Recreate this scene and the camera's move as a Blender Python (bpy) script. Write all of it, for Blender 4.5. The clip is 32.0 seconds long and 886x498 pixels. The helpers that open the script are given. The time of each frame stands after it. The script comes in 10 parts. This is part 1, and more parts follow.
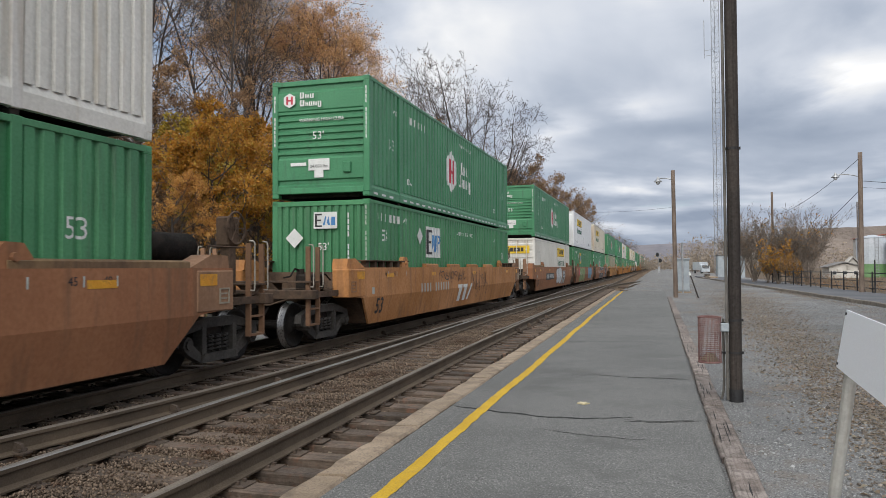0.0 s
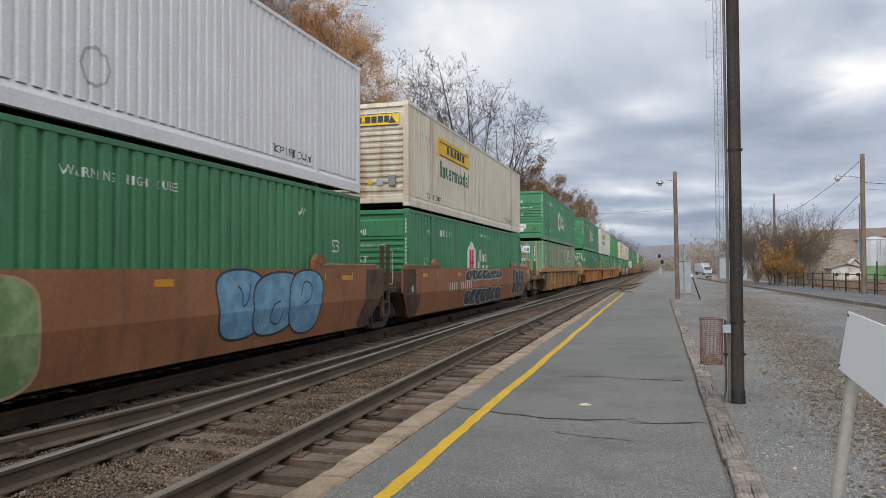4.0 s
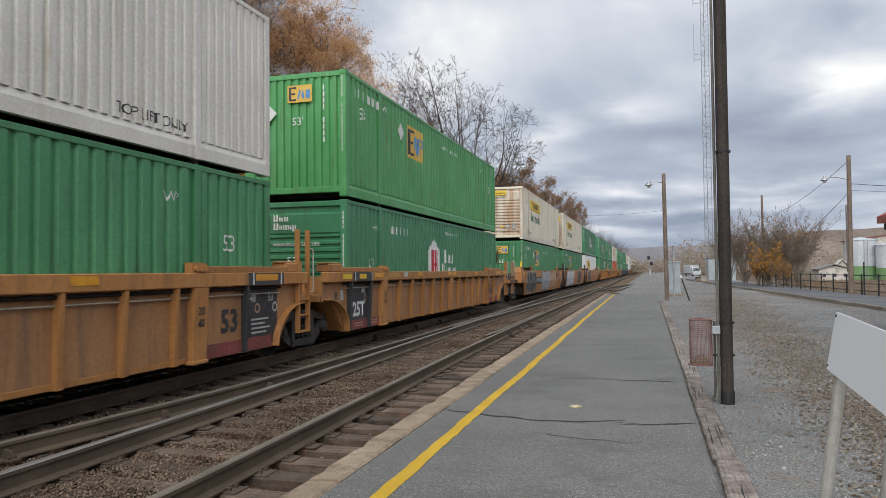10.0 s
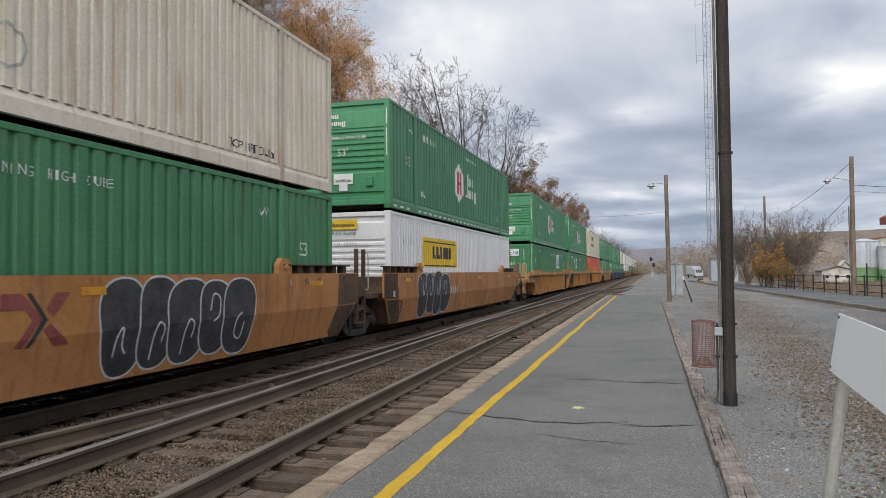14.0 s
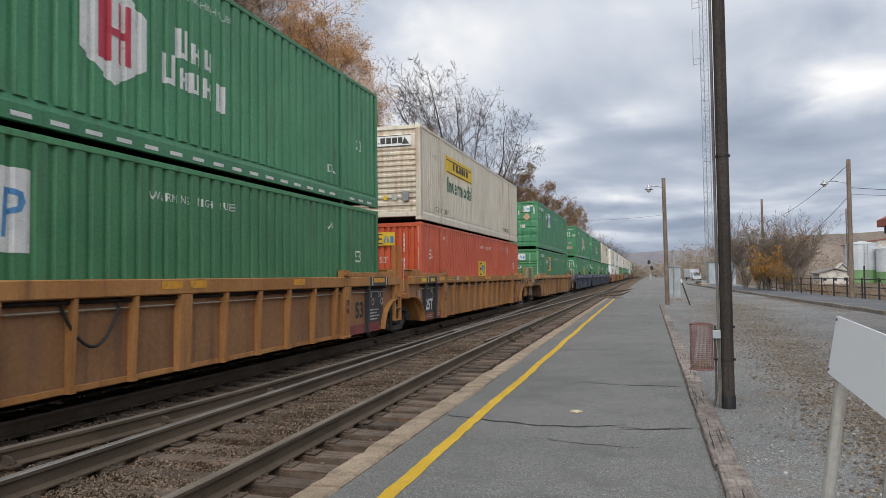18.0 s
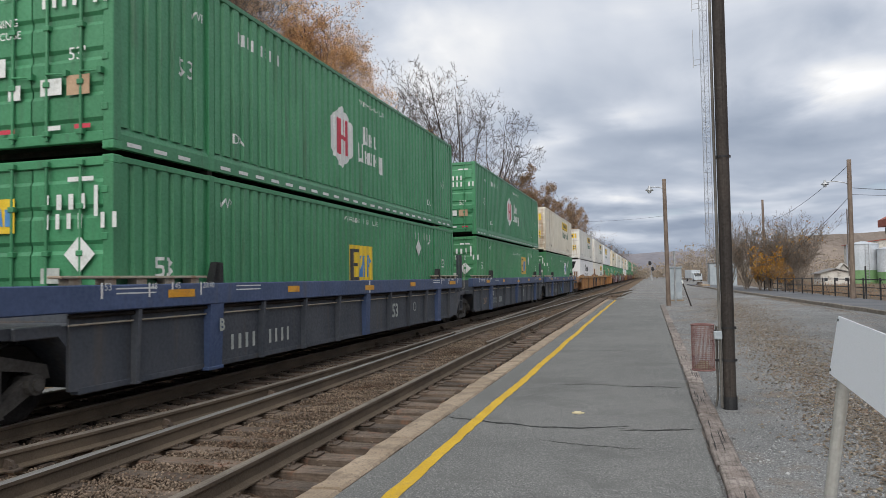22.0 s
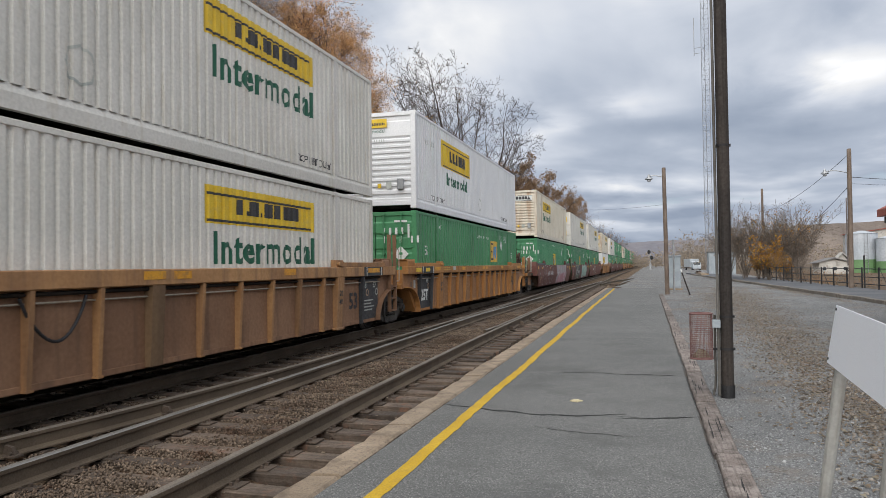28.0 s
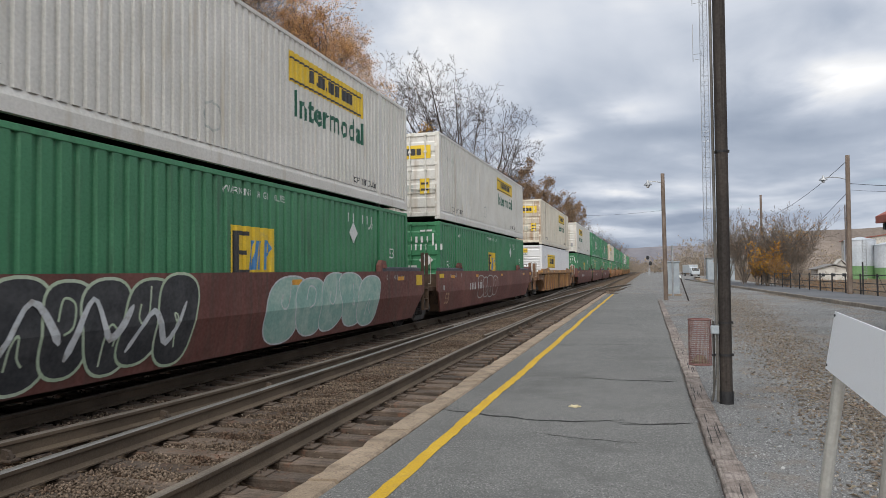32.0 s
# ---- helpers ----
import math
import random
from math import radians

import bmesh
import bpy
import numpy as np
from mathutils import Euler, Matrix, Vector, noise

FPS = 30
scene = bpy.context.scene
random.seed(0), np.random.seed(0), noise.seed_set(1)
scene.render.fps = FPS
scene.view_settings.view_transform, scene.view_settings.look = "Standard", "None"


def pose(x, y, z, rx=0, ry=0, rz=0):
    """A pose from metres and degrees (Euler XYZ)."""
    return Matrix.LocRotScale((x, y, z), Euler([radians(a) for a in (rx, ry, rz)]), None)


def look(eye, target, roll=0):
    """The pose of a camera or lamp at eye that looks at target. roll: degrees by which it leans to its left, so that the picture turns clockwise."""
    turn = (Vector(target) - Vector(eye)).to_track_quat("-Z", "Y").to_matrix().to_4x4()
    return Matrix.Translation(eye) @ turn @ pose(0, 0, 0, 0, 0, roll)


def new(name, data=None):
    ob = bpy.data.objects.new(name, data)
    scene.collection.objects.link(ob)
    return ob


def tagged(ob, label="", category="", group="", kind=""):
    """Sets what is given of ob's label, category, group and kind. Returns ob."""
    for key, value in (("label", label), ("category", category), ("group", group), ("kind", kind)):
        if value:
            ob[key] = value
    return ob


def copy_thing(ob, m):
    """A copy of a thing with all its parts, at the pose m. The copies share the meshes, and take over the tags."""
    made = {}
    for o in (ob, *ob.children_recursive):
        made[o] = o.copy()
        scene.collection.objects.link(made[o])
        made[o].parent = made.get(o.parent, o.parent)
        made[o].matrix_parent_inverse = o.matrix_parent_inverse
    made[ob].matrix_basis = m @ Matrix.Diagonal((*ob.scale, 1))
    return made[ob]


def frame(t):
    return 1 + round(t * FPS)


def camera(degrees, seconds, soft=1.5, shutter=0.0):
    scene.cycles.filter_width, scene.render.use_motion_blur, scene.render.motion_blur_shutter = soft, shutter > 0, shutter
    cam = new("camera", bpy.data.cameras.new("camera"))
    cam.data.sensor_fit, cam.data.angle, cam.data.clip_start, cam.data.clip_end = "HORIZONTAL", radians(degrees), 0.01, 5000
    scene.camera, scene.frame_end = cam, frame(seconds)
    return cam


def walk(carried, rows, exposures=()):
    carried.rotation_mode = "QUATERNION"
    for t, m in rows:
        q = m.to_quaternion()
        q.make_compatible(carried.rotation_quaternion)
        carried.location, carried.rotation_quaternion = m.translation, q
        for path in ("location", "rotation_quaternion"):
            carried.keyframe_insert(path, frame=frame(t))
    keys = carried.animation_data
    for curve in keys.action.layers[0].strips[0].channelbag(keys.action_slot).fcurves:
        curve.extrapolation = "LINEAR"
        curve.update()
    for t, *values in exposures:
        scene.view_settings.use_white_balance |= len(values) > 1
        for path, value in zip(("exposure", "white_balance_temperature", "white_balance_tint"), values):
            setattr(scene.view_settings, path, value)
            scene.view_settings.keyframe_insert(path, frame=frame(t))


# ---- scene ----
# ---- camera ----
EYE = Vector((0.0, 0.0, 1.55))


def aim(yaw, pitch, roll):
    """The camera at EYE; yaw to its left from the track's direction, pitch upwards, in degrees."""
    y, p = radians(yaw), radians(pitch)
    way = Vector((-math.sin(y) * math.cos(p), math.cos(y) * math.cos(p), math.sin(p)))
    return look(EYE, EYE + way, roll)


cam = camera(63.02, 32.0, soft=0.75, shutter=0.05)
walk(cam, [(t, aim(a, b, c)) for t, a, b, c in (
    (0, 16.496, 1.500, -0.350), (0.5, 16.493, 1.420, -0.350), (1, 16.499, 1.387, -0.398), (1.5, 16.501, 1.385, -0.413),
    (2, 16.525, 1.410, -0.334), (2.5, 16.569, 1.494, -0.343), (3, 16.615, 1.588, -0.366), (3.5, 16.641, 1.611, -0.234),
    (5.5, 16.504, 1.469, -0.544), (6, 16.444, 1.469, -0.538), (6.5, 16.405, 1.469, -0.544), (7, 16.353, 1.496, -0.580),
    (7.5, 16.314, 1.573, -0.644), (8, 16.272, 1.617, -0.645), (8.5, 16.196, 1.574, -0.687), (9, 16.104, 1.531, -0.690),
    (9.5, 15.990, 1.591, -0.591), (10, 15.847, 1.802, -0.576), (10.5, 15.850, 1.947, -0.644), (11, 15.934, 1.902, -0.753),
    (11.5, 16.034, 1.840, -0.731), (12, 16.048, 1.796, -0.713), (12.5, 16.040, 1.776, -0.704), (13, 16.042, 1.775, -0.702),
    (13.5, 16.044, 1.803, -0.670), (14, 16.015, 1.911, -0.580), (14.5, 15.943, 2.078, -0.645), (16.5, 15.908, 2.288, -0.766),
    (17, 15.898, 2.250, -0.738), (17.5, 15.865, 2.209, -0.729), (18, 15.857, 2.194, -0.727), (18.5, 15.879, 2.192, -0.730),
    (19, 15.906, 2.168, -0.677), (19.5, 15.925, 2.151, -0.622), (20, 15.961, 2.156, -0.600), (20.5, 15.996, 2.186, -0.570),
    (21, 15.988, 2.233, -0.620), (21.5, 15.943, 2.300, -0.847), (22, 15.919, 2.335, -0.942), (22.5, 15.938, 2.291, -0.853),
    (23, 15.966, 2.185, -0.748), (23.5, 15.968, 2.038, -0.685), (24, 15.990, 1.919, -0.675), (24.5, 16.027, 1.859, -0.647),
    (25, 16.042, 1.795, -0.629), (25.5, 16.034, 1.714, -0.669), (27.5, 15.920, 1.392, -0.794), (28, 15.868, 1.393, -0.772),
    (28.5, 15.817, 1.403, -0.823), (29, 15.784, 1.433, -0.826), (29.5, 15.783, 1.508, -0.711), (30, 15.802, 1.597, -0.578),
    (30.5, 15.804, 1.654, -0.472), (31, 15.774, 1.705, -0.494), (31.5, 15.762, 1.761, -0.519), (32, 15.775, 1.791, -0.592),
)])


# ---- world, sun ----
SUN_EL, SUN_AZ = 46.0, 180.0     # degrees; the azimuth is clockwise from +y
world = bpy.data.worlds.new("sky")
scene.world = world
world.use_nodes = True


def build_sky():
    nt = world.node_tree
    nt.nodes.clear()
    N, L = nt.nodes.new, nt.links.new
    out = N("ShaderNodeOutputWorld")
    co = N("ShaderNodeTexCoord")
    sep = N("ShaderNodeSeparateXYZ")
    L(co.outputs["Generated"], sep.inputs[0])

    def math_node(op, a, b=None, c=None):
        n = N("ShaderNodeMath")
        n.operation = op
        for i, v in enumerate((a, b, c)):
            if v is None:
                continue
            if isinstance(v, (int, float)):
                n.inputs[i].default_value = v
            else:
                L(v, n.inputs[i])
        return n.outputs[0]

    # the cloud deck: a flat layer overhead, so that the banks crowd together towards the horizon
    zz = math_node("ADD", math_node("MAXIMUM", sep.outputs[2], 0.0), 0.15)
    u = math_node("DIVIDE", sep.outputs[0], zz)
    v = math_node("DIVIDE", sep.outputs[1], zz)
    deck = N("ShaderNodeCombineXYZ")
    L(u, deck.inputs[0]), L(v, deck.inputs[1])

    def cloud(scale, detail, rough, distortion, seed, stretch):
        mp = N("ShaderNodeMapping")
        mp.inputs["Location"].default_value = seed
        mp.inputs["Scale"].default_value = stretch
        L(deck.outputs[0], mp.inputs[0])
        n = N("ShaderNodeTexNoise")
        n.inputs["Scale"].default_value, n.inputs["Detail"].default_value = scale, detail
        n.inputs["Roughness"].default_value, n.inputs["Distortion"].default_value = rough, distortion
        L(mp.outputs[0], n.inputs["Vector"])
        return n.outputs[0]

    big = cloud(0.55, 5, 0.52, 0.5, (3.1, 7.4, 0), (1.0, 0.75, 1))
    small = cloud(2.1, 6, 0.55, 0.3, (11.7, 2.2, 0), (1.0, 0.8, 1))
    gaps = cloud(0.9, 4, 0.5, 0.6, (5.3, 1.9, 0), (1.0, 1.0, 1))
    mix = math_node("ADD", math_node("MULTIPLY", big, 0.80), math_node("MULTIPLY", small, 0.20))

    # cloud banks: soft lumps at a direction (x / y, z / y), their rims frayed by the finer clouds
    ahead = math_node("MAXIMUM", sep.outputs[1], 0.05)
    wob = math_node("SUBTRACT", small, 0.5)
    wob2 = math_node("SUBTRACT", gaps, 0.5)
    p = math_node("ADD", math_node("DIVIDE", sep.outputs[0], ahead), math_node("MULTIPLY", wob, 0.20))
    q = math_node("ADD", math_node("DIVIDE", sep.outputs[2], ahead), math_node("MULTIPLY", wob2, 0.10))

    def lump(p0, q0, wide, high, amount, base):
        a = math_node("DIVIDE", math_node("SUBTRACT", p, p0), wide)
        b = math_node("DIVIDE", math_node("SUBTRACT", q, q0), high)
        rr = math_node("ADD", math_node("MULTIPLY", a, a), math_node("MULTIPLY", b, b))
        bell = math_node("POWER", 2.718, math_node("MULTIPLY", rr, -1.0))
        return math_node("MULTIPLY_ADD", bell, amount, base)

    for bank in ((-0.28, 0.37, 0.20, 0.12, 0.13), (-0.12, 0.19, 0.03, 0.03, 0.09), (0.0, 0.215, 0.06, 0.022, 0.08), (0.25, 0.225, 0.07, 0.035, 0.12),
                 (0.04, 0.095, 0.13, 0.012, 0.13), (-0.04, 0.05, 0.16, 0.012, 0.09), (0.21, 0.16, 0.12, 0.03, -0.035), (0.10, 0.125, 0.25, 0.016, -0.06),
                 (0.06, 0.30, 0.12, 0.06, -0.05), (0.22, 0.32, 0.10, 0.05, -0.06), (0.02, 0.17, 0.16, 0.02, -0.05), (0.30, 0.12, 0.14, 0.05, -0.05), (0.16, 0.20, 0.14, 0.03, -0.05), (0.14, 0.12, 0.40, 0.09, -0.025)):
        mix = lump(*bank, mix)
    for hole in ((-0.97, 0.36, 0.14, 0.14, 0.22), (-0.24, 0.25, 0.06, 0.05, 0.10), (-0.34, 0.30, 0.04, 0.05, 0.12), (-0.75, 0.42, 0.10, 0.12, 0.14)):
        gaps = lump(*hole, gaps)
    ramp = N("ShaderNodeValToRGB")
    el = ramp.color_ramp.elements
    el[0].position, el[0].color = 0.36, (0.235, 0.28, 0.36, 1)
    el[1].position, el[1].color = 0.66, (0.95, 0.95, 0.96, 1)
    for pos, col in ((0.46, (0.35, 0.395, 0.475, 1)), (0.53, (0.515, 0.55, 0.615, 1)), (0.59, (0.69, 0.70, 0.72, 1))):
        e = el.new(pos)
        e.color = col
    L(mix, ramp.inputs[0])
    clouds = N("ShaderNodeBackground")
    L(ramp.outputs[0], clouds.inputs[0])
    clouds.inputs[1].default_value = 0.935
    sky = N("ShaderNodeTexSky")
    sky.sky_type, sky.sun_disc = "NISHITA", False
    sky.sun_elevation, sky.sun_rotation = radians(SUN_EL), radians(SUN_AZ)
    clear = N("ShaderNodeBackground")
    L(sky.outputs[0], clear.inputs[0])
    clear.inputs[1].default_value = 0.09
    gap = N("ShaderNodeMapRange")
    gap.inputs["From Min"].default_value, gap.inputs["From Max"].default_value = 0.66, 0.78
    gap.inputs["To Min"].default_value, gap.inputs["To Max"].default_value = 1.0, 0.25
    L(gaps, gap.inputs[0])
    both = N("ShaderNodeMixShader")
    L(gap.outputs[0], both.inputs[0])
    L(clear.outputs[0], both.inputs[1]), L(clouds.outputs[0], both.inputs[2])
    L(both.outputs[0], out.inputs[0])


build_sky()
sun = new("sun", bpy.data.lights.new("sun", "SUN"))
sun.data.energy, sun.data.angle, sun.data.color = 2.5, radians(78), (1.0, 0.965, 0.91)
az, el_ = radians(SUN_AZ), radians(SUN_EL)
sun.matrix_world = look((math.sin(az) * math.cos(el_) * 50, math.cos(az) * math.cos(el_) * 50, math.sin(el_) * 50), (0, 0, 0))
scene.view_settings.exposure = 0.45


# ---- materials ----
def surface(name, a, b, rough=0.7, metal=0.0, grain=40.0, patch=2.0, bump=0.15, streak=0.0, dirt=None, dirt_amount=0.0,
            island=0.0, vary=0.0, rough_var=0.15, bump_size=0.01, specks=None, pits=None, low=0.42, high=0.62, fibre=None):
    """A painted, mineral or wooden surface: two base colours blended in patches, grain, streaks of dirt that run down, and bump."""
    m = bpy.data.materials.new(name)
    m.use_nodes = True
    nt = m.node_tree
    N, L = nt.nodes.new, nt.links.new
    bsdf = nt.nodes["Principled BSDF"]
    co = N("ShaderNodeTexCoord")
    info = N("ShaderNodeObjectInfo")
    shift = N("ShaderNodeVectorMath")
    shift.operation = "MULTIPLY_ADD"
    shift.inputs[1].default_value = (1, 1, 1)
    L(co.outputs["Object"], shift.inputs[0])
    big = N("ShaderNodeVectorMath")
    big.operation = "SCALE"
    big.inputs[0].default_value = (37.0, 53.0, 19.0)
    L(info.outputs["Random"], big.inputs["Scale"])
    L(big.outputs[0], shift.inputs[2])
    P = shift.outputs[0]

    def noise_tex(scale, detail, rough_=0.55, stretch=None):
        n = N("ShaderNodeTexNoise")
        n.inputs["Scale"].default_value, n.inputs["Detail"].default_value, n.inputs["Roughness"].default_value = scale, detail, rough_
        if stretch:
            mp = N("ShaderNodeMapping")
            mp.inputs["Scale"].default_value = stretch
            L(P, mp.inputs[0])
            L(mp.outputs[0], n.inputs["Vector"])
        else:
            L(P, n.inputs["Vector"])
        return n.outputs[0]

    def ranged(src, lo, hi, to_lo=0.0, to_hi=1.0):
        r = N("ShaderNodeMapRange")
        r.inputs[1].default_value, r.inputs[2].default_value = lo, hi
        r.inputs[3].default_value, r.inputs[4].default_value = to_lo, to_hi
        L(src, r.inputs[0])
        return r.outputs[0]

    def blend(fac, c1, c2, mode="MIX"):
        x = N("ShaderNodeMix")
        x.data_type, x.blend_type = "RGBA", mode
        for i, c in ((6, c1), (7, c2)):
            if isinstance(c, tuple):
                x.inputs[i].default_value = (*c[:3], 1)
            else:
                L(c, x.inputs[i])
        if isinstance(fac, float):
            x.inputs[0].default_value = fac
        else:
            L(fac, x.inputs[0])
        return x.outputs[2]

    fine = noise_tex(grain, 4)
    wide = noise_tex(patch, 5)
    col = blend(ranged(wide, low, high), a, b)
    col = blend(ranged(fine, 0.3, 0.75, 0.0, 0.5), col, blend(1.0, col, (0.62, 0.62, 0.62), "MULTIPLY"))
    if fibre:
        fb = noise_tex(1.0, 6, 0.6, fibre)
        col = blend(ranged(fb, 0.48, 0.66, 0.0, 0.8), col, blend(1.0, col, (0.40, 0.38, 0.36), "MULTIPLY"))
    if specks:
        sp = noise_tex(grain * 1.35, 1, 0.4)
        col = blend(ranged(sp, 0.55, 0.70), col, specks)
    if pits:
        pt = noise_tex(grain * 1.0, 2, 0.5, (1.0, 1.0, 1.7))
        col = blend(ranged(pt, 0.45, 0.30), col, pits)
    if dirt:
        if streak:
            run = noise_tex(streak, 4, 0.6, (1.0, 1.0, 0.10))
            d = ranged(run, 0.62 - 0.25 * dirt_amount, 0.82 - 0.2 * dirt_amount, 0.0, 0.85)
        else:
            d = ranged(noise_tex(patch * 2.7, 6, 0.65), 0.60 - 0.25 * dirt_amount, 0.78 - 0.2 * dirt_amount, 0.0, 0.9)
        col = blend(d, col, dirt)
    if island:
        geo = N("ShaderNodeNewGeometry")
        col = blend(1.0, col, blend(geo.outputs["Random Per Island"], (1 - island,) * 3, (1 + island,) * 3), "MULTIPLY")
    if vary:
        col = blend(1.0, col, blend(info.outputs["Random"], (1 - vary,) * 3, (1 + vary,) * 3), "MULTIPLY")
    L(col, bsdf.inputs["Base Color"])
    L(ranged(fine, 0.3, 0.7, max(rough - rough_var, 0.05), min(rough + rough_var, 1.0)), bsdf.inputs["Roughness"])
    bsdf.inputs["Metallic"].default_value = metal
    if bump:
        bp = N("ShaderNodeBump")
        bp.inputs["Strength"].default_value, bp.inputs["Distance"].default_value = bump, bump_size
        L(fine, bp.inputs["Height"])
        L(bp.outputs[0], bsdf.inputs["Normal"])
    return m


def leafy(name, cols, rough=0.7):
    """Leaves: one of several colours for each leaf, a little light through them."""
    m = bpy.data.materials.new(name)
    m.use_nodes = True
    nt = m.node_tree
    N, L = nt.nodes.new, nt.links.new
    bsdf = nt.nodes["Principled BSDF"]
    geo = N("ShaderNodeNewGeometry")
    ramp = N("ShaderNodeValToRGB")
    ramp.color_ramp.interpolation = "LINEAR"
    el = ramp.color_ramp.elements
    for i, c in enumerate(cols):
        e = el[i] if i < 2 else el.new(0.5)
        e.color = (*c, 1)
    for i, e in enumerate(el):
        e.position = i / (len(cols) - 1)
    for i, c in enumerate(cols):
        el[i].color = (*c, 1)
    L(geo.outputs["Random Per Island"], ramp.inputs[0])
    L(ramp.outputs[0], bsdf.inputs["Base Color"])
    bsdf.inputs["Roughness"].default_value = rough
    tr = N("ShaderNodeBsdfTranslucent")
    L(ramp.outputs[0], tr.inputs[0])
    mx = N("ShaderNodeMixShader")
    mx.inputs[0].default_value = 0.42
    L(bsdf.outputs[0], mx.inputs[1]), L(tr.outputs[0], mx.inputs[2])
    L(mx.outputs[0], nt.nodes["Material Output"].inputs[0])
    return m


